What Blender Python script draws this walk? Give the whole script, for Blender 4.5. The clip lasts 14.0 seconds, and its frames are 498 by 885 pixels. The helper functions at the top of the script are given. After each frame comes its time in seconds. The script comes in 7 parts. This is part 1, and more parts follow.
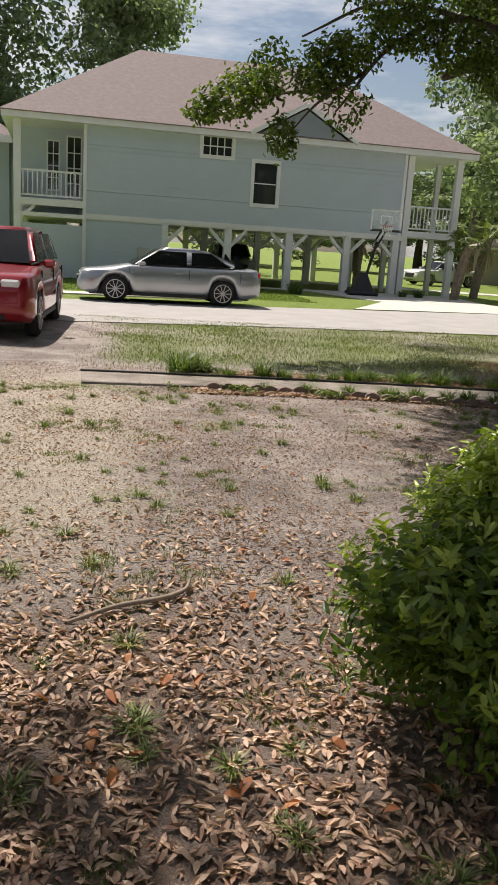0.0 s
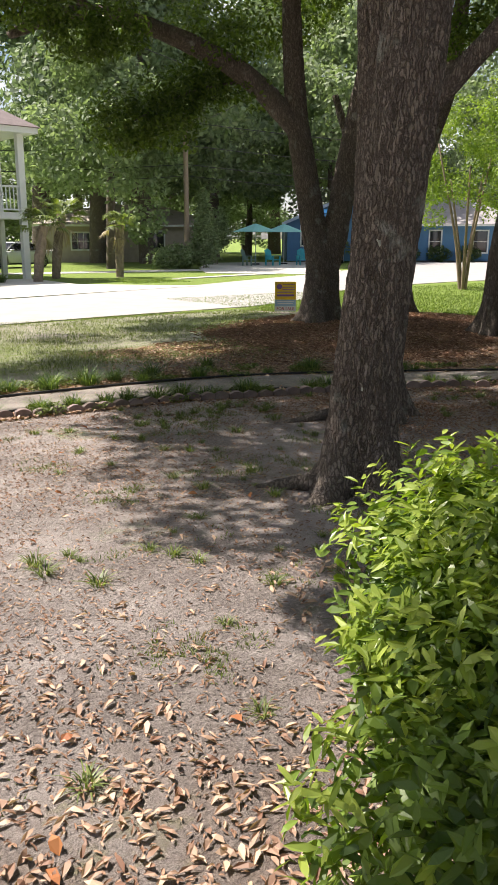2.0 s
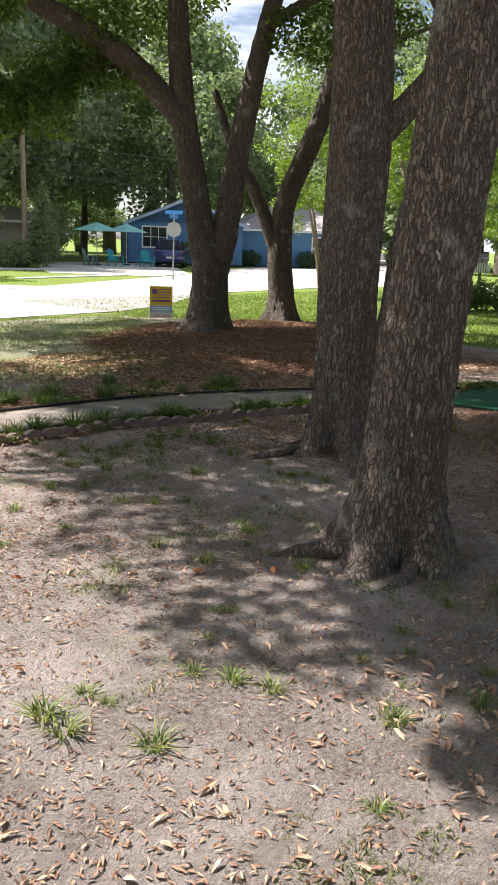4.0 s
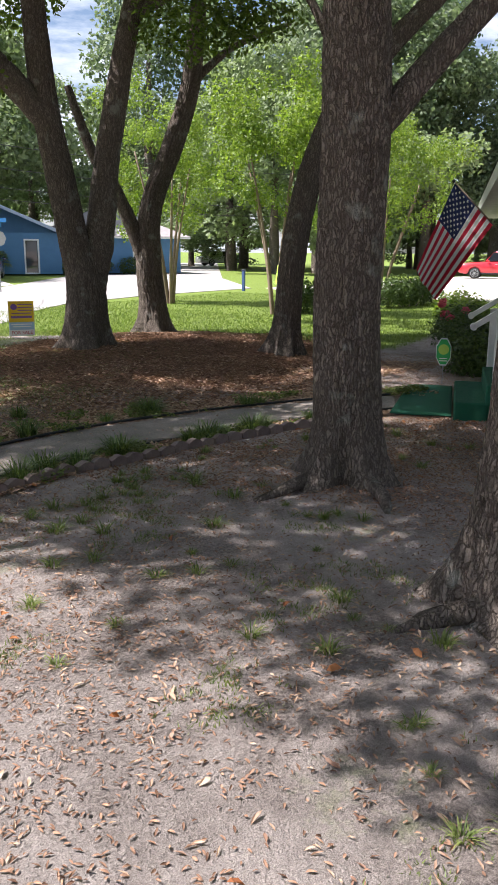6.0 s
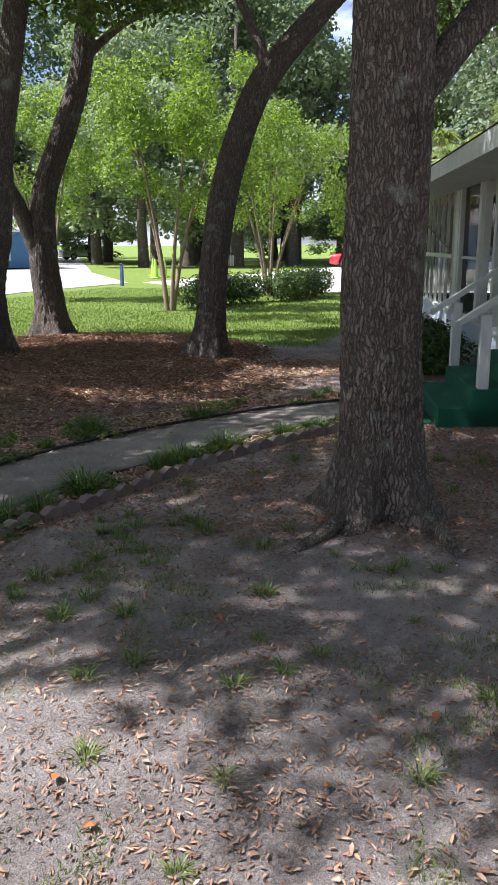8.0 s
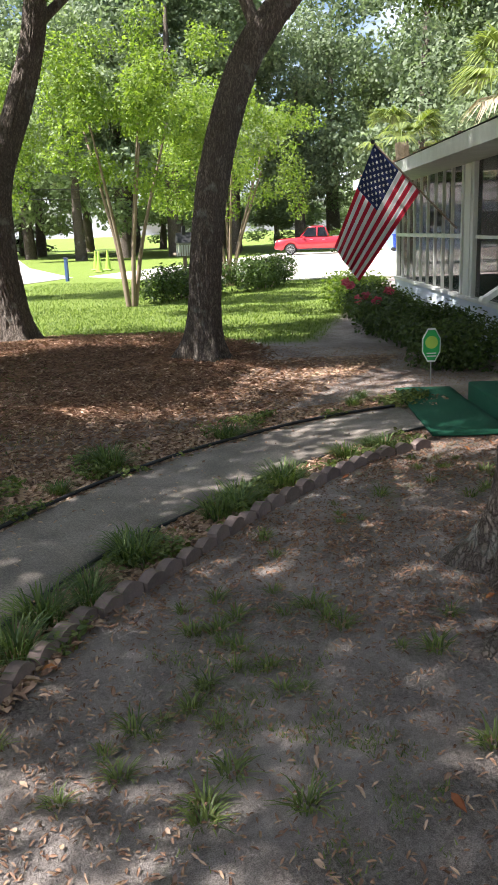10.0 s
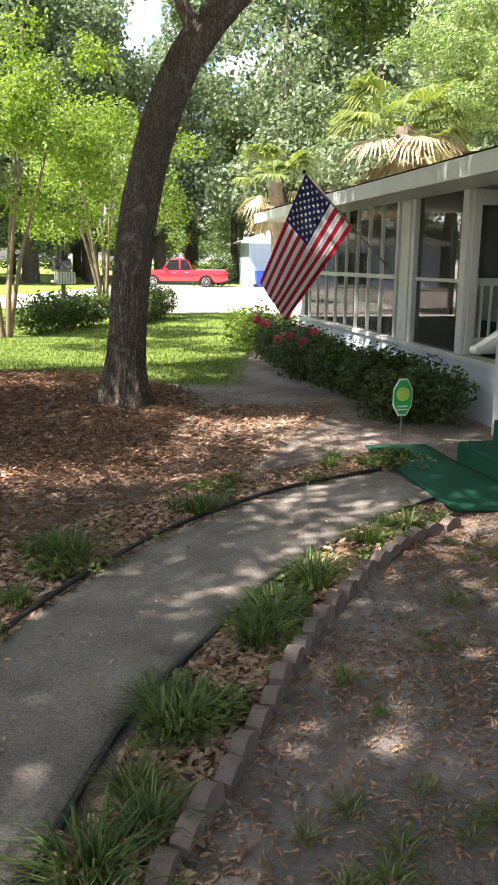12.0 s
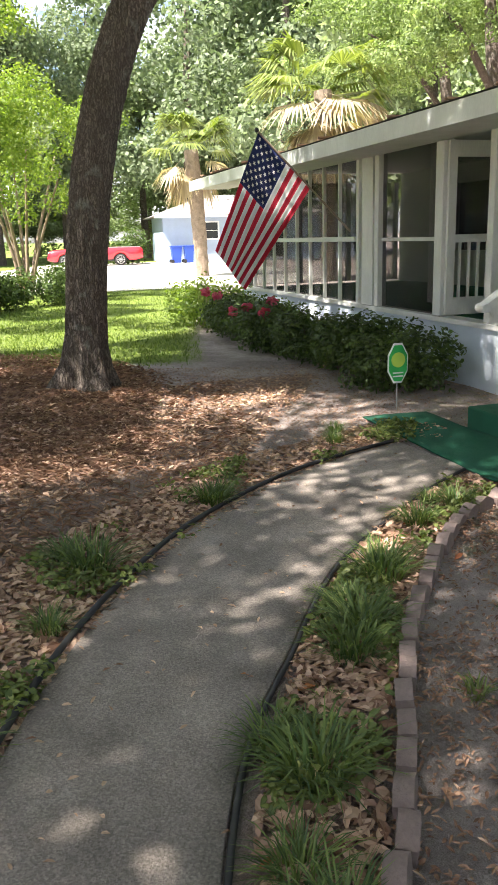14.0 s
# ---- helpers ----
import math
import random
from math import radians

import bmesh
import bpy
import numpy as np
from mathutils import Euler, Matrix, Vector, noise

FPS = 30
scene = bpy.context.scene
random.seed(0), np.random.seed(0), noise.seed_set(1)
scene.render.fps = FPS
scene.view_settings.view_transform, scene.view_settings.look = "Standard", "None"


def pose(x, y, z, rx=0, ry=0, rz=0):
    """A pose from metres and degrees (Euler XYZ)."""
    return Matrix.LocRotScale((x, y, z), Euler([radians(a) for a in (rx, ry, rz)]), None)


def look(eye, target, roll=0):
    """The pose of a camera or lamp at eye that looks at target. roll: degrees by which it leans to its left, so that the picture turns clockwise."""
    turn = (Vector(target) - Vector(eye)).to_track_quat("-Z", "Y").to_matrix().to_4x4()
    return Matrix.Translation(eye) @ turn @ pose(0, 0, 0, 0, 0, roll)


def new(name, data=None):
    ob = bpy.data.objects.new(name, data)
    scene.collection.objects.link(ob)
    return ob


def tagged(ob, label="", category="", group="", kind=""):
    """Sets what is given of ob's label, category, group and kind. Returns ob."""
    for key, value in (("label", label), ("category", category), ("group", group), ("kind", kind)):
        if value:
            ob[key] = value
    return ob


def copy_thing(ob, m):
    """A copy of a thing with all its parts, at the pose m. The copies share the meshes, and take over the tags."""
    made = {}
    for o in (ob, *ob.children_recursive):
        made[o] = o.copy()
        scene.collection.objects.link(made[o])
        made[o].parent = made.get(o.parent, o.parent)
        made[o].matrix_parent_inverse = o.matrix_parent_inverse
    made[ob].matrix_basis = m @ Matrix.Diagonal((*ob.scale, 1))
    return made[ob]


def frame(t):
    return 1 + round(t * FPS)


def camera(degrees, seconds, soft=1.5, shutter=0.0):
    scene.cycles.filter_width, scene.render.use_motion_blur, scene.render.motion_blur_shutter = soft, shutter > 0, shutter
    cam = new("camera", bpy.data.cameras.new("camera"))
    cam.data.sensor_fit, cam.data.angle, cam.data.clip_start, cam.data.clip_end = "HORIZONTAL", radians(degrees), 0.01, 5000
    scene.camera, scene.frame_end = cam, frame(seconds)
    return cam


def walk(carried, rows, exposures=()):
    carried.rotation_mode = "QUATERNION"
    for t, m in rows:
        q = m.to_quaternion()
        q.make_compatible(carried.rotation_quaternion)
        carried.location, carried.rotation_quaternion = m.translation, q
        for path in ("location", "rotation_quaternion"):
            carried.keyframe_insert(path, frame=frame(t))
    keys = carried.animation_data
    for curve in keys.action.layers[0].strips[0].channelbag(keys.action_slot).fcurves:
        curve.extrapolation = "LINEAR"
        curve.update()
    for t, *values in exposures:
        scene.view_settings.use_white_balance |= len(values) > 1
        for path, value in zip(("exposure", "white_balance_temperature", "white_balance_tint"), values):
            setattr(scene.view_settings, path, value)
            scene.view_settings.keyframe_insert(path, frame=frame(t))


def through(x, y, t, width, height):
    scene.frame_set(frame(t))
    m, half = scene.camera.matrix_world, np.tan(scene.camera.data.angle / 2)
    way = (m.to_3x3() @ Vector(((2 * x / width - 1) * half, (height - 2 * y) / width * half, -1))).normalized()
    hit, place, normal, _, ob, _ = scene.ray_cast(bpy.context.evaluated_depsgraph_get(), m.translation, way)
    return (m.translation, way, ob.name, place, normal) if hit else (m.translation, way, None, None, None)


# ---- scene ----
cam = camera(34.0, 14.0)
METRES, EYE, TILT, LEAN, TURN = 10.35, 1.6, 0.0, 0.0, -9.2
ROWS = [
    (0.0, 0.0, 0.0, 0.0, 0.86, -13.54, -3.58),
    (0.5, -0.0119, 0.038, 0.0003, -6.84, -13.64, -1.8),
    (1.0, -0.0231, 0.0762, 0.0017, -15.41, -13.7, -0.73),
    (1.5, -0.0297, 0.1146, 0.0036, -22.14, -13.92, -0.61),
    (2.0, -0.0362, 0.151, 0.0026, -28.77, -14.04, -0.1),
    (2.5, -0.0424, 0.1886, 0.0008, -31.9, -14.32, -0.93),
    (3.0, -0.0444, 0.2268, 0.0035, -33.26, -14.47, -1.96),
    (5.5, -0.0764, 0.4084, 0.0006, -52.57, -12.78, -0.6),
    (6.0, -0.08, 0.447, 0.0025, -53.86, -13.15, -0.34),
    (6.5, -0.0802, 0.4823, 0.003, -56.42, -13.29, 1.69),
    (7.0, -0.0698, 0.5136, 0.0012, -60.54, -13.48, 1.16),
    (7.5, -0.057, 0.5431, 0.0026, -62.53, -13.25, 0.34),
    (8.0, -0.0417, 0.5782, 0.0026, -63.63, -13.64, 0.17),
    (8.5, -0.0223, 0.6106, 0.0008, -65.45, -14.04, 1.53),
    (11.0, 0.09, 0.7728, 0.0037, -73.18, -14.01, 0.75),
    (11.5, 0.1153, 0.805, 0.0036, -78.06, -12.39, -0.25),
    (12.0, 0.1311, 0.8397, 0.0016, -78.9, -12.47, -0.65),
    (12.5, 0.1469, 0.8636, 0.0017, -78.2, -12.94, 3.29),
    (13.0, 0.1668, 0.8781, -0.0006, -80.6, -13.42, 3.29),
    (13.5, 0.1759, 0.8892, 0.0019, -83.01, -13.77, 2.55),
    (14.0, 0.1767, 0.9093, -0.0085, -85.37, -14.16, 1.54),
]
walk(cam, [(t, pose(0, 0, EYE, TILT, LEAN, TURN) @ pose(METRES * x, METRES * y, METRES * z, 90 + pitch, roll, yaw)) for t, x, y, z, yaw, pitch, roll in ROWS],
     [(0, 0.35, 6800, 12), (1.5, 0.8, 6700, 12), (3, 1.2, 6600, 12), (6, 1.15, 6200, 15), (8.7, 1.1, 5800, 13), (11.0, 1.9, 6600, 12), (12.5, 1.85, 6600, 12), (14, 2.1, 6700, 12)])

# ---- world, sun, exposure ----
SUN_DIR = Vector((-0.42, 0.74, 1.32)).normalized()      # towards the sun
sun_data = bpy.data.lights.new("sun", "SUN")
sun_data.energy, sun_data.angle, sun_data.color = 5.0, radians(0.55), (1.0, 0.95, 0.87)
sun = new("sun", sun_data)
sun.matrix_world = look(SUN_DIR * 60, (0, 0, 0))
world = bpy.data.worlds.new("world")
scene.world = world
world.use_nodes = True
wn = world.node_tree
wn.nodes.clear()


def node(tree, kind, **values):
    n = tree.nodes.new(kind)
    for key, v in values.items():
        if key in n.inputs:
            n.inputs[key].default_value = v
    return n


sky = wn.nodes.new("ShaderNodeTexSky")
sky.sky_type, sky.sun_disc = "NISHITA", False
sky.sun_elevation = math.asin(SUN_DIR.z)
sky.sun_rotation = math.atan2(SUN_DIR.x, SUN_DIR.y)
sky.dust_density = 1.6
coord = wn.nodes.new("ShaderNodeTexCoord")
stretch = wn.nodes.new("ShaderNodeMapping")
stretch.inputs["Scale"].default_value = (1.2, 1.6, 6.0)
clouds = node(wn, "ShaderNodeTexNoise", Scale=2.2, Detail=7.0, Roughness=0.62)
band = wn.nodes.new("ShaderNodeValToRGB")
band.color_ramp.elements[0].position, band.color_ramp.elements[1].position = 0.46, 0.66
mixsky = wn.nodes.new("ShaderNodeMixRGB")
mixsky.inputs[2].default_value = (10.0, 10.2, 10.6, 1)
back = wn.nodes.new("ShaderNodeBackground")
back.inputs[1].default_value = 0.068
wout = wn.nodes.new("ShaderNodeOutputWorld")
for a, b in ((coord.outputs["Generated"], stretch.inputs[0]), (stretch.outputs[0], clouds.inputs["Vector"]), (clouds.outputs[0], band.inputs[0]),
             (band.outputs[0], mixsky.inputs[0]), (sky.outputs[0], mixsky.inputs[1]), (mixsky.outputs[0], back.inputs[0]), (back.outputs[0], wout.inputs[0])):
    wn.links.new(a, b)

# ---- materials ----


def mat(name, base, rough=0.8, vary=0.25, scale=8.0, bump=0.2, bump_scale=40.0, metal=0.0, second=None, spread=0.5, random_tint=0.0, island=False, coat=0.0, stretch_z=1.0):
    """A surface with colour variation at two scales and a fine relief."""
    m = bpy.data.materials.new(name)
    m.use_nodes = True
    t = m.node_tree
    bsdf = t.nodes["Principled BSDF"]
    bsdf.inputs["Roughness"].default_value, bsdf.inputs["Metallic"].default_value = rough, metal
    bsdf.inputs["Coat Weight"].default_value = coat
    tc = t.nodes.new("ShaderNodeTexCoord")
    mp = t.nodes.new("ShaderNodeMapping")
    mp.inputs["Scale"].default_value = (1, 1, stretch_z)
    t.links.new(tc.outputs["Object"], mp.inputs[0])
    big = node(t, "ShaderNodeTexNoise", Scale=scale, Detail=5.0, Roughness=0.6)
    small = node(t, "ShaderNodeTexNoise", Scale=bump_scale, Detail=4.0, Roughness=0.7)
    for n in (big, small):
        t.links.new(mp.outputs[0], n.inputs["Vector"])
    add = t.nodes.new("ShaderNodeMath")
    add.operation = "MULTIPLY_ADD"
    add.inputs[1].default_value = 0.4
    t.links.new(small.outputs[0], add.inputs[0])
    mul = t.nodes.new("ShaderNodeMath")
    mul.operation = "MULTIPLY"
    mul.inputs[1].default_value = 0.6
    t.links.new(big.outputs[0], mul.inputs[0])
    t.links.new(mul.outputs[0], add.inputs[2])
    ramp = t.nodes.new("ShaderNodeValToRGB")
    ramp.color_ramp.elements[0].position, ramp.color_ramp.elements[1].position = 0.5 - spread * 0.4, 0.5 + spread * 0.4
    dark = [c * (1 - vary) for c in base]
    light = second or [min(0.95, c * (1 + vary)) for c in base]
    ramp.color_ramp.elements[0].color, ramp.color_ramp.elements[1].color = (*dark, 1), (*light, 1)
    t.links.new(add.outputs[0], ramp.inputs[0])
    colour = ramp.outputs[0]
    if random_tint:
        if island:
            src = t.nodes.new("ShaderNodeNewGeometry").outputs["Random Per Island"]
        else:
            src = t.nodes.new("ShaderNodeObjectInfo").outputs["Random"]
        mr = t.nodes.new("ShaderNodeMapRange")
        mr.inputs["To Min"].default_value, mr.inputs["To Max"].default_value = 1 - random_tint, 1 + random_tint
        t.links.new(src, mr.inputs["Value"])
        hsv = t.nodes.new("ShaderNodeHueSaturation")
        t.links.new(mr.outputs[0], hsv.inputs["Value"])
        t.links.new(colour, hsv.inputs["Color"])
        colour = hsv.outputs[0]
    t.links.new(colour, bsdf.inputs["Base Color"])
    if bump:
        b = node(t, "ShaderNodeBump", Strength=bump, Distance=0.01)
        t.links.new(small.outputs[0], b.inputs["Height"])
        t.links.new(b.outputs[0], bsdf.inputs["Normal"])
    return m


def leaf_mat(name, dark, light, glow=0.45, rough=0.45, through=(1.25, 1.35, 0.45)):
    """Foliage: tint per leaf, light passing through."""
    m = bpy.data.materials.new(name)
    m.use_nodes = True
    t = m.node_tree
    bsdf, out = t.nodes["Principled BSDF"], t.nodes["Material Output"]
    bsdf.inputs["Roughness"].default_value = rough
    geo = t.nodes.new("ShaderNodeNewGeometry")
    ramp = t.nodes.new("ShaderNodeValToRGB")
    ramp.color_ramp.elements[0].color, ramp.color_ramp.elements[1].color = (*dark, 1), (*light, 1)
    t.links.new(geo.outputs["Random Per Island"], ramp.inputs[0])
    tr = t.nodes.new("ShaderNodeBsdfTranslucent")
    warm = t.nodes.new("ShaderNodeMixRGB")
    warm.blend_type = "MULTIPLY"
    warm.inputs[0].default_value = 1.0
    warm.inputs[2].default_value = (*through, 1)
    t.links.new(ramp.outputs[0], warm.inputs[1])
    t.links.new(warm.outputs[0], tr.inputs[0])
    mix = t.nodes.new("ShaderNodeMixShader")
    mix.inputs[0].default_value = glow
    t.links.new(ramp.outputs[0], bsdf.inputs["Base Color"])
    t.links.new(bsdf.outputs[0], mix.inputs[1])
    t.links.new(tr.outputs[0], mix.inputs[2])
    t.links.new(mix.outputs[0], out.inputs[0])
    return m


def glass_mat(name, tint, rough=0.03, clear=0.0):
    m = bpy.data.materials.new(name)
    m.use_nodes = True
    b = m.node_tree.nodes["Principled BSDF"]
    b.inputs["Base Color"].default_value, b.inputs["Roughness"].default_value = (*tint, 1), rough
    b.inputs["Specular IOR Level"].default_value = 0.8
    b.inputs["Alpha"].default_value = 1 - clear
    return m


def ground_mat():
    """Sandy yard soil, lawn, pine straw and leaf litter, told apart by masks in the mesh."""
    m = bpy.data.materials.new("yard_ground")
    m.use_nodes = True
    t = m.node_tree
    bsdf = t.nodes["Principled BSDF"]
    bsdf.inputs["Roughness"].default_value = 0.95
    tc = t.nodes.new("ShaderNodeTexCoord")

    def noise_of(scale, detail=6.0, rough=0.65):
        n = node(t, "ShaderNodeTexNoise", Scale=scale, Detail=detail, Roughness=rough)
        t.links.new(tc.outputs["Object"], n.inputs["Vector"])
        return n.outputs[0]

    def ramp_of(src, lo, hi, c0, c1):
        r = t.nodes.new("ShaderNodeValToRGB")
        r.color_ramp.elements[0].position, r.color_ramp.elements[1].position = lo, hi
        r.color_ramp.elements[0].color, r.color_ramp.elements[1].color = (*c0, 1), (*c1, 1)
        t.links.new(src, r.inputs[0])
        return r.outputs[0]

    def mix_of(fac, a, b, mode="MIX"):
        x = t.nodes.new("ShaderNodeMixRGB")
        x.blend_type = mode
        if isinstance(fac, float):
            x.inputs[0].default_value = fac
        else:
            t.links.new(fac, x.inputs[0])
        t.links.new(a, x.inputs[1])
        t.links.new(b, x.inputs[2])
        return x.outputs[0]

    def mask_of(name, src, sharp):
        a = t.nodes.new("ShaderNodeAttribute")
        a.attribute_name = name
        s = t.nodes.new("ShaderNodeMath")
        s.operation = "ADD"
        t.links.new(a.outputs["Fac"], s.inputs[0])
        t.links.new(src, s.inputs[1])
        r = t.nodes.new("ShaderNodeMapRange")
        r.inputs["From Min"].default_value, r.inputs["From Max"].default_value = 1 - sharp, 1 + sharp
        t.links.new(s.outputs[0], r.inputs["Value"])
        return r.outputs[0]

    fine, mid, wide, grit = noise_of(55), noise_of(9), noise_of(1.1), noise_of(220, 3)
    sand = ramp_of(mid, 0.3, 0.7, (0.44, 0.375, 0.35), (0.69, 0.61, 0.58))
    soil = ramp_of(fine, 0.35, 0.65, (0.13, 0.10, 0.09), (0.44, 0.375, 0.345))
    bare = mix_of(ramp_of(wide, 0.40, 0.60, (0.12, 0.12, 0.12), (0.9, 0.9, 0.9)), sand, soil)
    bare = mix_of(0.55, bare, ramp_of(grit, 0.35, 0.62, (0.35, 0.33, 0.31), (1.15, 1.13, 1.1)), "MULTIPLY")
    lawn = ramp_of(fine, 0.3, 0.7, (0.09, 0.14, 0.022), (0.24, 0.33, 0.05))
    lawn = mix_of(0.5, lawn, ramp_of(wide, 0.3, 0.7, (0.7, 0.75, 0.6), (1.2, 1.1, 1.0)), "MULTIPLY")
    straw = ramp_of(fine, 0.3, 0.7, (0.10, 0.05, 0.03), (0.30, 0.16, 0.10))
    litter = ramp_of(fine, 0.3, 0.7, (0.12, 0.07, 0.05), (0.38, 0.26, 0.19))
    drift = ramp_of(fine, 0.3, 0.7, (0.46, 0.385, 0.31), (0.68, 0.60, 0.51))
    bare = mix_of(mask_of("sand", mid, 0.35), bare, drift)
    c = mix_of(mask_of("litter", mid, 0.3), bare, litter)
    c = mix_of(mask_of("straw", mid, 0.15), c, straw)
    c = mix_of(mask_of("grass", mid, 0.22), c, lawn)
    t.links.new(c, bsdf.inputs["Base Color"])
    b = node(t, "ShaderNodeBump", Strength=0.9, Distance=0.03)
    t.links.new(fine, b.inputs["Height"])
    b2 = node(t, "ShaderNodeBump", Strength=0.5, Distance=0.008)
    t.links.new(grit, b2.inputs["Height"])
    t.links.new(b.outputs[0], b2.inputs["Normal"])
    t.links.new(b2.outputs[0], bsdf.inputs["Normal"])
    return m


def bark_mat():
    """Oak bark: long grey plates between dark fissures, patches of lichen."""
    m = bpy.data.materials.new("oak_bark")
    m.use_nodes = True
    t = m.node_tree
    bsdf = t.nodes["Principled BSDF"]
    bsdf.inputs["Roughness"].default_value = 0.95
    bsdf.inputs["Specular IOR Level"].default_value = 0.2
    tc = t.nodes.new("ShaderNodeTexCoord")
    warp = node(t, "ShaderNodeTexNoise", Scale=9.0, Detail=4.0, Roughness=0.6)
    t.links.new(tc.outputs["Object"], warp.inputs["Vector"])
    bend = t.nodes.new("ShaderNodeVectorMath")
    bend.operation = "MULTIPLY_ADD"
    bend.inputs[1].default_value = (0.085, 0.085, 0.2)
    t.links.new(warp.outputs["Color"], bend.inputs[0])
    t.links.new(tc.outputs["Object"], bend.inputs[2])
    mp = t.nodes.new("ShaderNodeMapping")
    mp.inputs["Scale"].default_value = (44, 44, 10)
    t.links.new(bend.outputs[0], mp.inputs[0])
    plates = node(t, "ShaderNodeTexVoronoi", Scale=1.0)
    plates.feature = "DISTANCE_TO_EDGE"
    t.links.new(mp.outputs[0], plates.inputs["Vector"])
    cells = node(t, "ShaderNodeTexVoronoi", Scale=1.0)
    t.links.new(mp.outputs[0], cells.inputs["Vector"])
    fine = node(t, "ShaderNodeTexNoise", Scale=90.0, Detail=5.0, Roughness=0.7)
    wide = node(t, "ShaderNodeTexNoise", Scale=3.2, Detail=4.0, Roughness=0.6)
    for n in (fine, wide):
        t.links.new(tc.outputs["Object"], n.inputs["Vector"])

    def ramp(src, lo, hi, c0, c1):
        r = t.nodes.new("ShaderNodeValToRGB")
        r.color_ramp.elements[0].position, r.color_ramp.elements[1].position = lo, hi
        r.color_ramp.elements[0].color, r.color_ramp.elements[1].color = (*c0, 1), (*c1, 1)
        t.links.new(src, r.inputs[0])
        return r.outputs[0]

    def blend(mode, fac, a, b):
        x = t.nodes.new("ShaderNodeMixRGB")
        x.blend_type = mode
        if isinstance(fac, float):
            x.inputs[0].default_value = fac
        else:
            t.links.new(fac, x.inputs[0])
        t.links.new(a, x.inputs[1])
        t.links.new(b, x.inputs[2])
        return x.outputs[0]

    gap = ramp(plates.outputs["Distance"], 0.0, 0.2, (0, 0, 0), (1, 1, 1))
    grey = ramp(fine.outputs[0], 0.3, 0.7, (0.13, 0.105, 0.09), (0.25, 0.215, 0.19))
    tint = ramp(cells.outputs["Color"], 0.1, 0.9, (0.72, 0.7, 0.68), (1.25, 1.23, 1.2))
    grey = blend("MULTIPLY", 1.0, grey, tint)
    deep = ramp(fine.outputs[0], 0.3, 0.7, (0.065, 0.052, 0.044), (0.125, 0.10, 0.086))
    c = blend("MIX", gap, deep, grey)
    moss = ramp(wide.outputs[0], 0.60, 0.68, (0, 0, 0), (0.6, 0.6, 0.6))
    pale = ramp(fine.outputs[0], 0.3, 0.7, (0.22, 0.225, 0.2), (0.42, 0.43, 0.39))
    c = blend("MIX", moss, c, pale)
    t.links.new(c, bsdf.inputs["Base Color"])
    high = blend("ADD", 0.3, gap, fine.outputs["Color"])
    b = node(t, "ShaderNodeBump", Strength=0.8, Distance=0.018)
    t.links.new(high, b.inputs["Height"])
    t.links.new(b.outputs[0], bsdf.inputs["Normal"])
    return m


def walk_mat():
    """Old concrete: worn grey with stains, bare aggregate and pale flecks."""
    m = mat("weathered_concrete", (0.20, 0.172, 0.15), 0.92, 0.36, 1.7, 0.7, 110, second=(0.36, 0.315, 0.28), spread=0.36)
    t = m.node_tree
    bsdf = t.nodes["Principled BSDF"]
    old = bsdf.inputs["Base Color"].links[0].from_socket
    tc = t.nodes.new("ShaderNodeTexCoord")
    grains = node(t, "ShaderNodeTexVoronoi", Scale=150.0)
    t.links.new(tc.outputs["Object"], grains.inputs["Vector"])
    r = t.nodes.new("ShaderNodeValToRGB")
    r.color_ramp.elements[0].position, r.color_ramp.elements[1].position = 0.25, 0.85
    r.color_ramp.elements[0].color, r.color_ramp.elements[1].color = (0.55, 0.54, 0.53, 1), (1.45, 1.42, 1.4, 1)
    t.links.new(grains.outputs["Color"], r.inputs[0])
    x = t.nodes.new("ShaderNodeMixRGB")
    x.blend_type = "MULTIPLY"
    x.inputs[0].default_value = 0.5
    t.links.new(old, x.inputs[1])
    t.links.new(r.outputs[0], x.inputs[2])
    t.links.new(x.outputs[0], bsdf.inputs["Base Color"])
    return m


M_GROUND = ground_mat()
M_ROAD = mat("road_asphalt", (0.36, 0.34, 0.33), 0.9, 0.18, 1.5, 0.3, 120)
M_CONC = mat("pale_concrete", (0.56, 0.53, 0.48), 0.9, 0.15, 2.0, 0.25, 90)
M_WALK = walk_mat()
M_BARK = bark_mat()
M_BARK2 = mat("smooth_bark", (0.25, 0.185, 0.14), 0.85, 0.3, 9, 0.3, 40, stretch_z=0.4)
M_LICHEN = mat("lichen", (0.42, 0.44, 0.38), 0.95, 0.3, 30, 0.4, 90)
M_OAKLEAF = leaf_mat("oak_leaves", (0.05, 0.085, 0.018), (0.14, 0.20, 0.045), 0.5)
# both far foliages: distance haze put into pale, low-contrast leaf colours
M_HAZELEAF = leaf_mat("hazed_far_leaves", (0.16, 0.21, 0.11), (0.32, 0.39, 0.22), 0.42, 0.6, (1.1, 1.2, 0.7))
M_HAZEDARKLEAF = leaf_mat("hazed_dark_leaves", (0.125, 0.17, 0.10), (0.25, 0.31, 0.18), 0.4, 0.6, (1.05, 1.15, 0.75))
M_LIME = leaf_mat("light_leaves", (0.11, 0.18, 0.035), (0.27, 0.35, 0.085), 0.52)
# paler copy of the oak leaves, sunlight put into the colour
M_SUNLITOAK = leaf_mat("sunlit_oak_leaves", (0.13, 0.19, 0.07), (0.34, 0.42, 0.19), 0.5, 0.5, (1.1, 1.2, 0.65))
M_SHRUB = leaf_mat("shrub_leaves", (0.045, 0.09, 0.014), (0.22, 0.315, 0.055), 0.42, 0.4)
